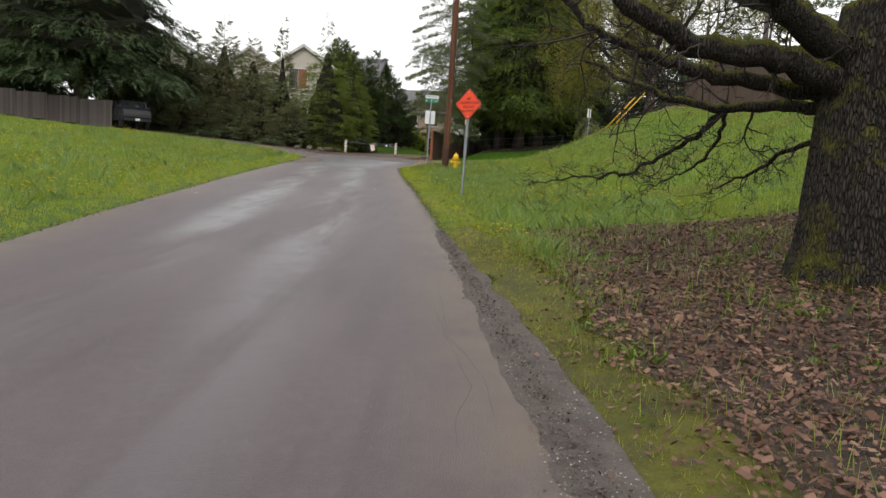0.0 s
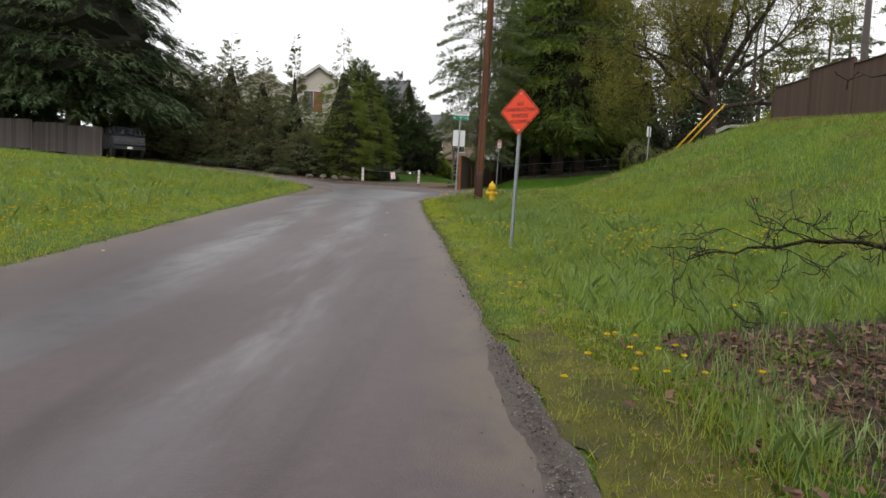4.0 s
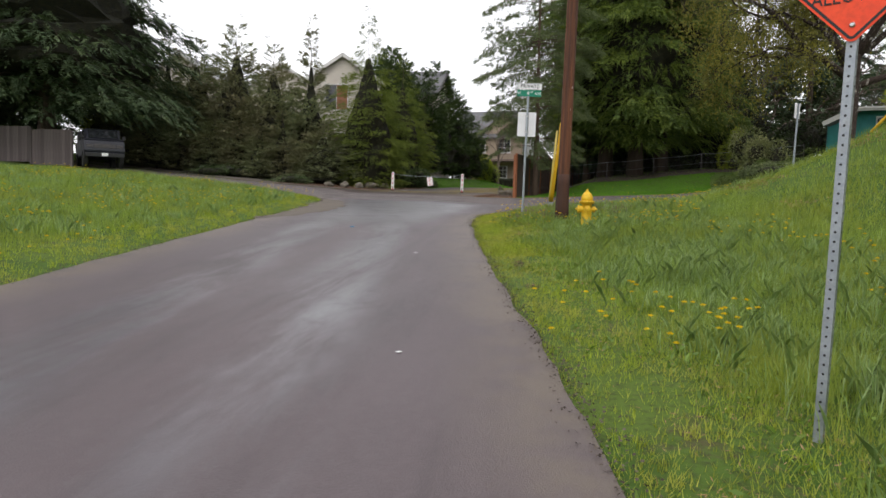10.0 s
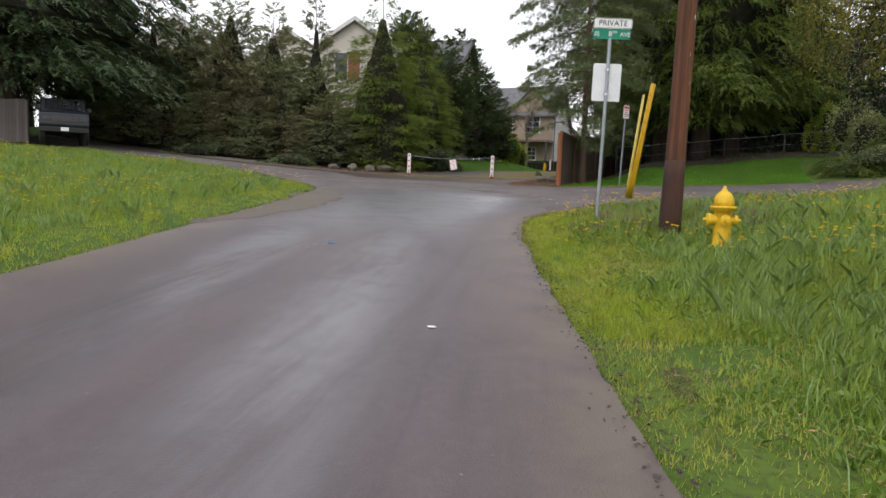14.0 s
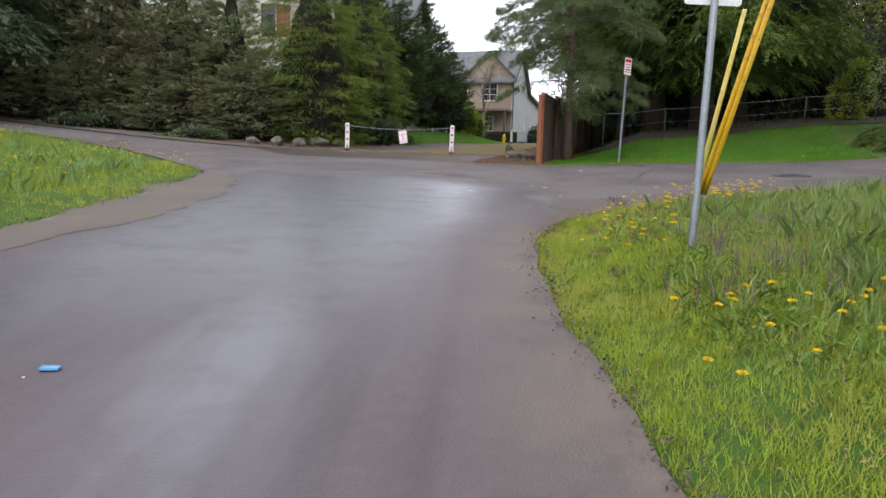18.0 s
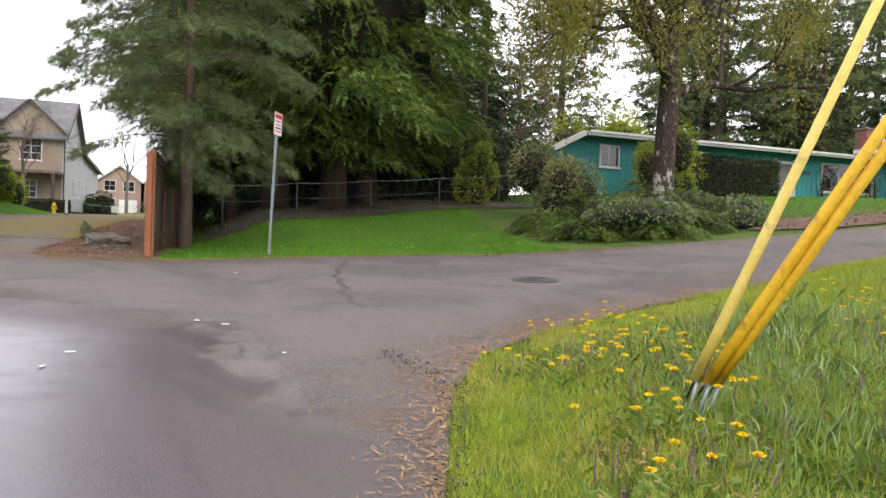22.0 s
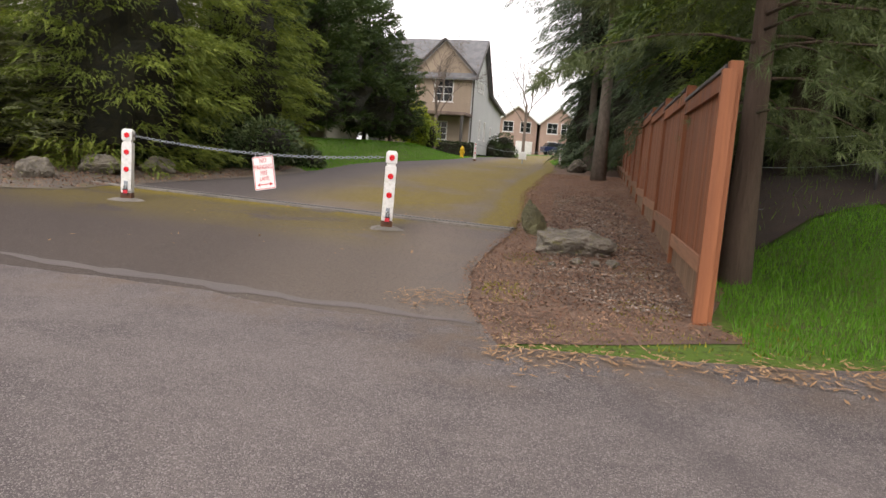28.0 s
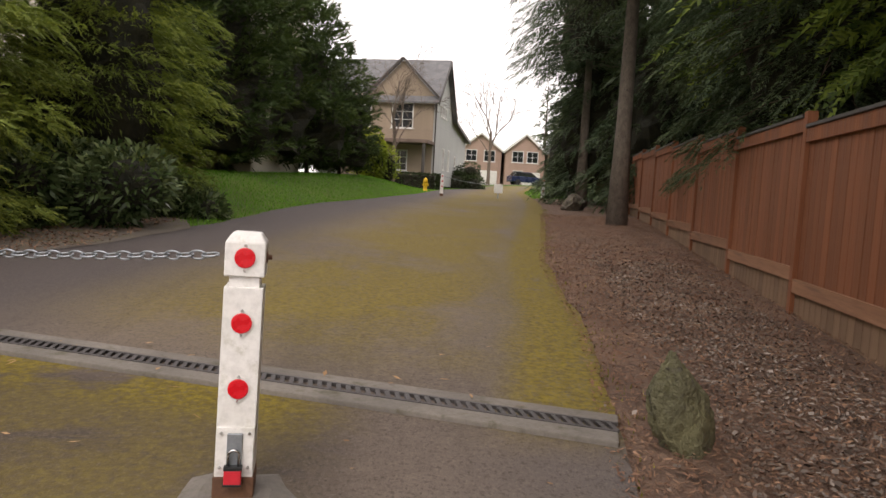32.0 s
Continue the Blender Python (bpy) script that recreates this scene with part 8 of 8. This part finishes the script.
part("hanging_panel", box(0.55, 0.02, 0.42, (0.4, 0, 1.5), 0.004), M["red_panel"], rs)
part("rider_panel", box(0.6, 0.02, 0.14, (0.4, 0, 1.97), 0.004), M["blue_panel"], rs)
for z_, w_ in ((1.55, 0.45), (1.42, 0.45), (1.3, 0.3)):
    part("print", box(w_, 0.004, 0.035, (0.4, -0.013, z_)), M["sign_white"], rs)
part("print", box(0.42, 0.004, 0.04, (0.4, -0.013, 1.97)), M["sign_white"], rs)
part("leaflet_box", box(0.18, 0.1, 0.26, (0, -0.1, 0.95), 0.01), M["white_trim"], rs)

# ---- litter on the road ----
for i, (x, y, w, h, a) in enumerate(((-2.96, 38.6, 0.07, 0.03, 20), (-3.15, 38.19, 0.06, 0.03, 70), (-0.42, 43.55, 0.13, 0.05, 60), (-1.61, 39.49, 0.08, 0.02, 10), (-1.82, 39.73, 0.05, 0.03, 40), (-1.48, 38.18, 0.04, 0.03, 80), (-2.8, 26.0, 0.06, 0.045, 30), (-2.1, 20.2, 0.05, 0.03, 60), (-5.9, 16.2, 0.05, 0.04, 10))):
    o = part("paper_scrap", box(w, h, 0.006, (0, 0, 0.004), 0.002), M["paper"])
    o.matrix_basis = pose(x, y, gz(x, y) + 0.017, 3, 4, a)
    tagged(o, "crumpled scrap of white paper lying on asphalt", "litter", "paper scraps")
o = part("blue_wrapper", box(0.09, 0.045, 0.015, (0, 0, 0.008), 0.005), M["wrapper"])
o.matrix_basis = pose(-4.78, 29.93, gz(-4.78, 29.93) + 0.016, 0, 0, 8)
tagged(o, "pale blue wrapper lying on the wet asphalt", "litter")

for i in range(5):
    x, y = -4.84 - 0.05 * i + 0.06 * math.sin(5 * i), 29.82 - 0.06 * i + 0.07 * math.sin(3 * i)
    o = part("paper_scrap", box(0.014 + 0.006 * (i % 3), 0.01, 0.004, (0, 0, 0.002), 0.001), M["paper"])
    o.matrix_basis = pose(x, y, gz(x, y) + 0.015, 0, 0, 47 * i)
    tagged(o, "tiny torn scrap of white paper on wet asphalt", "litter", "torn scraps")
# ---- grass, flowers and litter ----
def blades(name, label, n, box_, keep, height, width, material, lean=0.35, clump=0.0, four=False, category="grass", per=9):
    """Grass blades strewn over a box of the plan where keep(x, y) holds, as one growth."""
    x = rng.uniform(box_[0], box_[2], n)
    y = rng.uniform(box_[1], box_[3], n)
    if clump:
        m = n // per
        k = rng.integers(0, m, n)
        x, y = x[:m][k] + rng.normal(size=n) * clump, y[:m][k] + rng.normal(size=n) * clump
    ok = keep(x, y)
    x, y = x[ok], y[ok]
    n = len(x)
    z = ground_z(x, y) - 0.02
    v = np.array([noise.noise((a * 0.8, b * 0.8, 1.7)) for a, b in zip(x[::40], y[::40])])
    h = rng.uniform(*height, n) * (1 + 0.45 * np.repeat(v, 40)[:n] if not clump else 1 + 0.3 * np.sin(x * 1.7) * np.cos(y * 1.3))
    a = rng.uniform(0, 2 * math.pi, n)
    t = rng.uniform(0.05, lean, n) * h * (2.0 if four else 1.0)
    P = np.stack([x, y, z], 1)
    S = np.stack([np.cos(a), np.sin(a), np.zeros(n)], 1) * (rng.uniform(0.6, 1.2, n) * width / 2)[:, None]
    b = a + math.pi / 2 + rng.normal(size=n) * 0.5
    O = np.stack([np.cos(b), np.sin(b), np.zeros(n)], 1) * t[:, None]
    up = np.array([0, 0, 1.0])
    if four:
        mid = P + O * 0.35 + up * (h * 0.62)[:, None]
        V = np.stack([P - S * 0.6, P + S * 0.6, mid + S, P + O + up * h[:, None], mid - S], 1).reshape(-1, 3)
        me = quads_mesh(name, V, 5, M[material])
    else:
        V = np.stack([P - S, P + S, P + O + up * h[:, None]], 1).reshape(-1, 3)
        me = quads_mesh(name, V, 3, M[material])
    return tagged(new(name, me), label, category, kind="stuff")


def bare_soil(x, y):
    """Worn brown spots in the verge."""
    r = np.zeros(np.shape(x))
    for a, b, ra, rb in SPOTS:
        q = np.hypot((x - a) / ra, (y - b) / rb) + 0.25 * np.sin(7 * x + 3 * y) + 0.2 * np.sin(5 * y - 9 * x)
        r = np.maximum(r, 1 - smooth(0.6, 1.15, q))
    return r


def off_paving(x, y):
    return ~(inside(x, y, ROAD_OUT) | inside(x, y, LANE_OUT))


SPOTS = [(-1.67, 33.07, 0.11, 0.25), (-1.7, 32.2, 0.1, 0.25), (-1.55, 34.15, 0.1, 0.2), (-0.98, 23.3, 0.1, 0.16), (-1.14, 25.0, 0.07, 0.3), (1.7, 20.0, 0.2, 0.14), (0.1, 30.7, 0.3, 0.2), (-0.9, 35.2, 0.1, 0.16)]
ROAD_OUT, LANE_OUT = dense(ROAD, 0.3, 0.06), dense(LANE, 0.3, 0.04)


def right_strip(lo, hi, y1=39.5):
    def keep(x, y):
        d = x - road_right(y)
        dn = np.interp(x, [-3, 0, 1, 2.9, 5.2, 8, 14, 25], [36, 37.55, 38.0, 38.5, 38.9, 39.1, 38.6, 36.6]) - y
        d = np.where(y > 30, np.minimum(d, dn * 0.8 + 0.2), d)
        if lo > 0.3:
            d = d + 0.2 * np.sin(1.9 * y + 0.7 * x) + 0.15 * np.sin(4.3 * y - 2 * x) + rng.normal(size=len(x)) * 0.22
        bare = inside(x + rng.normal(size=len(x)) * 0.3, y + rng.normal(size=len(x)) * 0.3, LEAFBED) & (rng.random(len(x)) > 0.05)
        thin = np.sin(2.3 * x + 1.1 * y) * np.sin(1.9 * y - 1.3 * x + 2) + 0.5 * np.sin(5.1 * x - 3.7 * y) + 0.3 * np.sin(11 * x + 9 * y)
        bare = bare | ((thin > 0.75) & (d < 3) & (rng.random(len(x)) > 0.4))
        bare = bare | ((y < 11) & (d < 1.5) & (rng.random(len(x)) > 0.3 + 0.06 * np.clip(y - 5, 0, 6)))
        bare = bare | (rng.random(len(x)) < 0.62 * bare_soil(x, y))
        if lo > 1.1:
            bare = bare | ((y > 30.5) & (rng.random(len(x)) > 0.4))
        return (d > lo) & (d < hi) & off_paving(x, y) & ~bare & ~(inside(x, y, SHOULDER) & (rng.random(len(x)) > 0.04))
    return keep


def left_strip(lo, hi):
    def keep(x, y):
        d = np.minimum(road_left(y) - x, np.interp(x, [-46, -30, -21, -16, -11.8, -9.4, -8.4], [51.5, 49.3, 47.9, 46.6, 43.9, 41.6, 40.9]) - y)
        return (d > lo) & (d < hi) & off_paving(x, y) & (y < np.interp(x, [-46, -23.1, -22.9], [48.8, 47.0, 60]))
    return keep


blades("mown_grass", "short yellowish mown grass along the road's edge", 420000, (-2.6, 0, 12, 39.5), right_strip(0.0, 1.6), (0.03, 0.09), 0.007, "grass_short", 1.1, 0.04)
blades("mown_grass", "short yellowish mown grass between the tufts", 260000, (-2.6, 0, 12, 39.5), right_strip(0.0, 1.6), (0.02, 0.06), 0.0065, "grass_short", 1.3)
blades("verge_weeds", "low broad-leaved weeds among the mown grass", 34000, (-2.6, 0, 5, 39.5), right_strip(0.7, 3.4), (0.02, 0.06), 0.028, "weed", 0.8, 0.05, True, "weeds")
blades("tall_grass", "tall uneven green grass on the bank", 300000, (-1.6, 0, 8, 39.5), right_strip(1.2, 6), (0.08, 0.26), 0.0075, "grass_tall", 0.8, 0.09)
blades("tall_grass", "long grass tufts on the bank", 110000, (-1.6, 0, 7, 39.5), right_strip(1.5, 5), (0.14, 0.28), 0.008, "grass_tall", 0.8, 0.04)
blades("mown_grass", "thick short grass at the corner", 420000, (-2.6, 26, 8, 39.5), right_strip(0.0, 5.0), (0.03, 0.11), 0.0055, "grass_short", 1.1, 0.03)
blades("grass_tufts", "arching clumps of long grass beside the mown strip", 90000, (-1.6, 8, 6, 39.2), right_strip(1.4, 5), (0.12, 0.25), 0.008, "grass_blue", 0.5, 0.07, True, per=22)
blades("grass_tufts", "arching clumps of long grass on the open lot", 34000, (-20, 4, -5.5, 44), left_strip(0.9, 10), (0.12, 0.27), 0.011, "grass_blue", 0.42, 0.08, True, per=26)
blades("bank_grass", "green grass on the higher bank", 170000, (3, 4, 20, 39.5), right_strip(5, 18), (0.07, 0.2), 0.018, "grass_tall", 0.9, 0.15)
blades("mown_grass", "short mown grass along the road's edge", 120000, (-10, -2, -4, 42), left_strip(0.0, 1.5), (0.03, 0.1), 0.011, "grass_short", 1.1, 0.05)
blades("tall_grass", "rough green grass of an open lot", 240000, (-22, 0, -5, 48), left_strip(1.1, 9), (0.06, 0.2), 0.014, "grass_tall", 0.9, 0.12)
blades("tall_grass", "tufts of taller grass on an open lot", 50000, (-18, 2, -5, 46), left_strip(1.2, 9), (0.14, 0.34), 0.011, "grass_tall", 0.5, 0.1)
blades("bank_grass", "rough green grass of the far lot", 130000, (-46, 0, -8, 50), left_strip(7, 40), (0.06, 0.2), 0.03, "grass_tall", 0.9, 0.2)


def corner_lawn(x, y):
    return (x > fence_x(y) + 0.2) & off_paving(x, y) & (y < np.interp(x, [0, 0.7, 1.9, 3.5, 7, 8.8, 9.7], [49.2, 49.9, 51.0, 51.5, 51.4, 51.3, 50.4]) + 0.15 * np.sin(3 * x)) & (x < np.interp(y, [43.5, 45, 47, 50, 54], [6.8, 7.0, 7.6, 8.4, 10.5])) & (y > np.interp(x, [-1.3, 0, 4, 6.4], [46.1, 45.95, 45.15, 44.05]))


def house_lawn(x, y):
    return (y > np.interp(x, [9, 14, 20, 28, 40], [48, 46.0, 44.6, 42.6, 40.4])) & (y < 55.2 - (x - 16.6) * 0.25) & (x > 12)


def lane_lawn(x, y):
    left = np.interp(y, [60, 61.5, 64, 70, 80, 92], [-7.0, -7.6, -9.3, -9.6, -8.4, -6])
    edge = np.interp(y, [60.5, 67.8, 73, 82, 95], [-6.35, -5.35, -3.95, -1.85, 0.45])
    return (x > left) & (x < edge)


blades("lawn", "bright green mown lawn under cedars", 120000, (-1.2, 44, 11, 54), corner_lawn, (0.03, 0.09), 0.011, "grass_lawn", 0.8)
blades("lawn", "green mown lawn before a turquoise house", 60000, (12, 40, 40, 56), house_lawn, (0.03, 0.08), 0.03, "grass_lawn", 0.8)
blades("lawn", "bright green lawn strip beside the lane", 90000, (-10, 60, 1, 93), lane_lawn, (0.03, 0.08), 0.02, "grass_lawn", 0.8)
blades("lawn", "bright green lawn at the end of the lane", 20000, (0, 82, 9, 118), lambda x, y: ~inside(x, y, LANE_OUT), (0.03, 0.08), 0.04, "grass_lawn", 0.8)
blades("undergrowth", "rough shady grass under the firs", 9000, (0, 47, 14, 76), lambda x, y: (x > fence_x(y) + 0.3) & (y > 51), (0.06, 0.2), 0.016, "weed", 0.7)


def dandelions(name, label, n, box_, keep, h=(0.05, 0.2)):
    x, y = rng.uniform(box_[0], box_[2], n * 6), rng.uniform(box_[1], box_[3], n * 6)
    c = np.array([noise.noise((a * 0.45, b * 0.45, 6.2)) for a, b in zip(x, y)])
    ok = keep(x, y) & (c > 0.08)
    x, y = x[ok][:n], y[ok][:n]
    n = len(x)
    z = ground_z(x, y) + rng.uniform(*h, n)
    P = np.stack([x, y, z], 1)
    k = 9
    a = np.linspace(0, 2 * math.pi, k, endpoint=False)
    V = []
    for lift, r0 in ((0.0, 0.026), (0.005, 0.016)):
        D = np.stack([np.cos(a), np.sin(a), np.full(k, 0.25 + lift * 60)], 1)
        Q = np.repeat(P + np.array([0, 0, lift]), k, 0)
        V.append(leaves(Q, np.tile(D, (n, 1)), r0 * 1.15, 0.015))
    me = quads_mesh(name, np.concatenate(V), 4, M["yellow_flower"])
    return tagged(new(name, me), label, "flowers", kind="stuff")


dandelions("dandelions", "yellow dandelions scattered in the verge", 520, (-2, 10, 5, 39), right_strip(0.5, 5), (0.1, 0.3))
dandelions("dandelions", "yellow dandelions scattered in the corner grass", 150, (-1.8, 27, 5, 38.2), right_strip(0.5, 4.5), (0.12, 0.24))
dandelions("dandelions", "yellow dandelions scattered over the open lot", 1400, (-20, 6, -5.5, 44), left_strip(0.3, 12), (0.14, 0.32))
dandelions("dandelions", "a few dandelions in the lawn", 12, (1, 45, 8, 51), corner_lawn, (0.05, 0.1))


def litter(name, label, n, box_, keep, length, width, material, lift=0.012, flat=0.35, category="leaf litter"):
    x, y = rng.uniform(box_[0], box_[2], n), rng.uniform(box_[1], box_[3], n)
    ok = keep(x, y)
    x, y = x[ok], y[ok]
    n = len(x)
    P = np.stack([x, y, ground_z(x, y) + lift + rng.uniform(0, 0.02, n)], 1)
    D = np.stack([rng.normal(size=n), rng.normal(size=n), rng.normal(size=n) * flat], 1)
    D /= np.linalg.norm(D, axis=1)[:, None]
    S = np.stack([-D[:, 1], D[:, 0], rng.normal(size=n) * flat], 1)
    L = (length * rng.uniform(0.5, 1.3, n))[:, None]
    W = (width * rng.uniform(0.5, 1.3, n))[:, None]
    V = np.stack([P - D * L / 2, P + S * W / 2 - D * L * 0.05, P + D * L / 2, P - S * W / 2 + D * L * 0.05], 1).reshape(-1, 3)
    return tagged(new(name, quads_mesh(name, V, 4, M[material])), label, category, kind="stuff")


LEAF_OUT = dense(LEAFBED, 0.2, 0.5)
litter("dead_leaves", "curled brown oak leaves covering the earth", 84000, (0.6, -1, 9, 12.5), lambda x, y: inside(x + rng.normal(size=len(x)) * 0.35, y + rng.normal(size=len(x)) * 0.35, LEAF_OUT), 0.05, 0.033, "dead_leaf", 0.02, 0.4)
litter("dead_leaves", "pale curled oak leaves on top of the litter", 9000, (0.6, -1, 9, 12.5), lambda x, y: inside(x, y, LEAF_OUT), 0.085, 0.05, "dead_leaf", 0.04, 0.35)
blades("verge_weeds", "green weeds and grass sprouting through dead leaves", 9000, (0.9, 0, 8, 12.5), lambda x, y: inside(x, y, dense(LEAFBED, 0.2, 0.9)) & (np.sin(2.1 * x + y) * np.sin(1.7 * y - x) > 0.25), (0.03, 0.12), 0.02, "weed", 0.9, 0.07, True, "weeds")
litter("soil_crumbs", "dark soil crumbs and gravel along the road's edge", 170000, (-2.6, 2, 1.4, 38), lambda x, y: np.abs(x - road_right(y) - 0.04) < np.abs(rng.normal(size=len(x))) * 0.09, 0.026, 0.02, "crumb", 0.02, 0.4, "soil")
litter("soil_crumbs", "dark soil crumbs along the road's edge", 110000, (-9, 2, -4, 41), lambda x, y: np.abs(x - road_left(y) + 0.02) < np.abs(rng.normal(size=len(x))) * 0.08, 0.03, 0.022, "crumb", 0.02, 0.4, "soil")
litter("dead_leaves", "a few dead leaves blown to the grass edge", 700, (0.2, 2, 6, 14), lambda x, y: (x > road_right(y) + 0.5), 0.09, 0.06, "dead_leaf", 0.05)
litter("needle_litter", "fallen needles and bark chips on the bed", 210000, (-3.2, 46, 4, 68), lambda x, y: inside(x, y, MULCH), 0.045, 0.009, "chip", 0.0, 0.3)
litter("stone_chips", "grey bark and stone chips in the mulch", 40000, (-3.0, 47, 1, 58), lambda x, y: inside(x, y, MULCH) & (np.abs(x - np.interp(y, [47, 53, 58], [-1.9, -0.6, 0.4])) < 0.7), 0.035, 0.02, "chip_grey", 0.002, 0.35)
litter("bark_chips", "coarse bark chips scattered over the mulch", 22000, (-3.0, 46.4, 2.4, 60), lambda x, y: inside(x, y, MULCH), 0.042, 0.015, "chip", 0.004, 0.4)
litter("leaf_mould", "pale dead leaves in the shade of the fence", 6000, (-2.6, 50, 2.2, 60), lambda x, y: inside(x, y, MULCH) & (np.abs(x - np.interp(y, [50, 53, 60], [-1.5, -0.7, 0.5])) < np.abs(rng.normal(size=len(x))) * 0.5), 0.05, 0.03, "chip_grey", 0.006, 0.45)
litter("gravel_stones", "loose gravel along the road's edge", 26000, (-0.4, 0, 1.4, 13), lambda x, y: inside(x, y, SHOULDER), 0.014, 0.011, "chip_grey", 0.02, 0.4, "gravel")
litter("needle_litter", "brown needles gathered at the far kerb", 70000, (-3, 43, 16, 47), lambda x, y: np.abs(y - np.interp(x, [-3, 0, 4, 6.4, 10.5, 14], [45.8, 45.6, 44.85, 43.65, 42.5, 41.8])) < np.abs(rng.normal(size=len(x))) * 0.3 * (0.4 + 0.6 * np.abs(np.sin(x * 1.7) * np.sin(x * 0.6 + 1))), 0.08, 0.016, "needle", 0.02, 0.12)
litter("road_grit", "small pale chips and needles strewn on the road", 3200, (-9, 34, 8, 47), lambda x, y: inside(x, y, ROAD), 0.03, 0.01, "stone_chip", 0.018, 0.1)
litter("road_grit", "small dead bits strewn on the road", 500, (-7, 3, 0, 34), lambda x, y: inside(x, y, ROAD), 0.03, 0.012, "stone_chip", 0.018, 0.1)
blades("moss", "yellow moss tufts along the lane's edge", 60000, (-4, 50.5, 5, 72), lambda x, y: np.abs(x - np.interp(y, [46.5, 48.6, 51, 53.6, 57.5, 64, 74, 82], [-3.05, -2.9, -2.27, -1.7, -1.15, 0.35, 2.55, 3.95])) < np.abs(rng.normal(size=len(x))) * 0.16, (0.02, 0.05), 0.014, "moss_tuft", 0.9, 0.05, category="moss")
blades("moss", "mossy turf at the gravel edge under the oak", 150000, (0.3, 1, 4, 13), lambda x, y: (np.abs(x - road_right(y) - 0.75) < 0.5) & ~inside(x, y, SHOULDER), (0.012, 0.04), 0.009, "moss_green", 0.9, 0.06, category="moss")
blades("nettles", "purple dead-nettle flowering in the corner grass", 5000, (-1.5, 31, 4, 38.5), right_strip(1.0, 4), (0.10, 0.2), 0.016, "nettle", 0.5, 0.12, category="flowers")
litter("verge_leaves", "broad dandelion and dock leaves lying in the verge", 9000, (-2.4, 10, 5, 39), right_strip(0.9, 3.4), 0.075, 0.026, "weed", 0.05, 0.5, "weeds")
litter("needle_litter", "brown chips and dead leaves on the bare bank", 9000, (12.5, 37, 40, 46), lambda x, y: (y < np.interp(x, [12, 15, 20, 28, 40], [46, 45.6, 44.6, 42.6, 40.2])) & ~inside(x, y, ROAD_OUT), 0.12, 0.04, "chip", 0.03, 0.3)
litter("needle_litter", "dry pine needles blown against a crack", 14000, (-5, 41, 0, 46), lambda x, y: np.abs(y - np.interp(x, [-4.5, -4.1, -3.6, -2.9, -1.7, -0.5], [41.8, 42.2, 42.8, 43.3, 44.0, 44.8]) + 0.03) < np.abs(rng.normal(size=len(x))) * 0.06, 0.07, 0.01, "needle", 0.02, 0.1)
litter("needle_litter", "pale dead grass and needles on the road's corner", 70000, (-2.6, 34, 5, 40), lambda x, y: inside(x, y, ROAD_OUT) & ~inside(x + rng.normal(size=len(x)) * 0.12, y + np.abs(rng.normal(size=len(x))) * -0.35, ROAD_OUT), 0.08, 0.01, "needle", 0.02, 0.12)
litter("needle_litter", "patch of dry needles before the lane", 900, (-3.7, 46.4, -2.9, 47.4), lambda x, y: (x + 3.3) ** 2 + (y - 47.0) ** 2 < np.abs(rng.normal(size=len(x))) * 0.08, 0.08, 0.01, "needle", 0.02, 0.12)
blades("moss", "yellow moss cushions in the mulch before the fence", 9000, (-2.9, 46.1, -0.6, 50.5), lambda x, y: (np.sin(3.1 * x + y) * np.sin(2.3 * y - 2 * x) > 0.55) | ((y < 46.7) & (rng.random(len(x)) < 0.4)), (0.015, 0.035), 0.014, "moss_tuft", 0.9, 0.05, category="moss")
litter("bark_litter", "brown bark chips under the hedge", 26000, (-14, 51, -7, 61), lambda x, y: inside(x, y, BED_LEFT) & (rng.random(len(x)) < np.interp(y - 0.35 * x, [54, 56.5], [0.15, 1])), 0.06, 0.022, "chip", 0.03, 0.3)
litter("fallen_leaves", "few pale dead leaves on the lane", 70, (-7, 48, -2.5, 53), lambda x, y: inside(x, y, LANE), 0.06, 0.022, "needle", 0.025, 0.2)
litter("thatch", "dry thatch and clippings in the mown verge", 36000, (-2.4, 8, 3, 39), right_strip(0.4, 1.3), 0.05, 0.006, "needle", 0.03, 0.3, "dead grass")
litter("bank_thatch", "dead brown grass and soil showing through the bank", 40000, (4, 14, 12, 34), lambda x, y: np.sin(1.1 * x + 0.7 * y) * np.sin(0.9 * y - 0.8 * x + 1) + 0.4 * np.sin(3 * x + 2.2 * y) > 0.45, 0.1, 0.014, "needle", 0.09, 0.4, "dead grass")
blades("verge_weeds", "broad-leaved weeds and clover at the corner", 64000, (-2.4, 24, 4, 39), right_strip(0.95, 4.2), (0.03, 0.09), 0.022, "weed", 0.9, 0.08, True, "weeds", per=16)
for x0_, y0_, x1_, y1_ in ((-2.0, 30.4, 0.6, 35.5), (-1.3, 22.8, -0.7, 25.6), (0.1, 18.4, 2.1, 20.4)):
    n_ = int(5000 * (x1_ - x0_) * (y1_ - y0_))
    litter("soil_crumbs", "loose brown soil where the turf is worn through", n_, (x0_, y0_, x1_, y1_), lambda x, y: bare_soil(x, y) > 0.1 + 0.8 * rng.random(len(x)), 0.016, 0.012, "crumb_brown", -0.004, 0.4, "soil")
    litter("thatch", "dead straw round the worn spots", n_ // 9, (x0_, y0_, x1_, y1_), lambda x, y: bare_soil(x, y) > 0.6 * rng.random(len(x)), 0.06, 0.006, "needle", 0.015, 0.3, "dead grass")
litter("thatch", "dry straw among the corner weeds", 10000, (-2.2, 28, 2, 38), right_strip(0.7, 1.6), 0.06, 0.006, "needle", 0.04, 0.35, "dead grass")
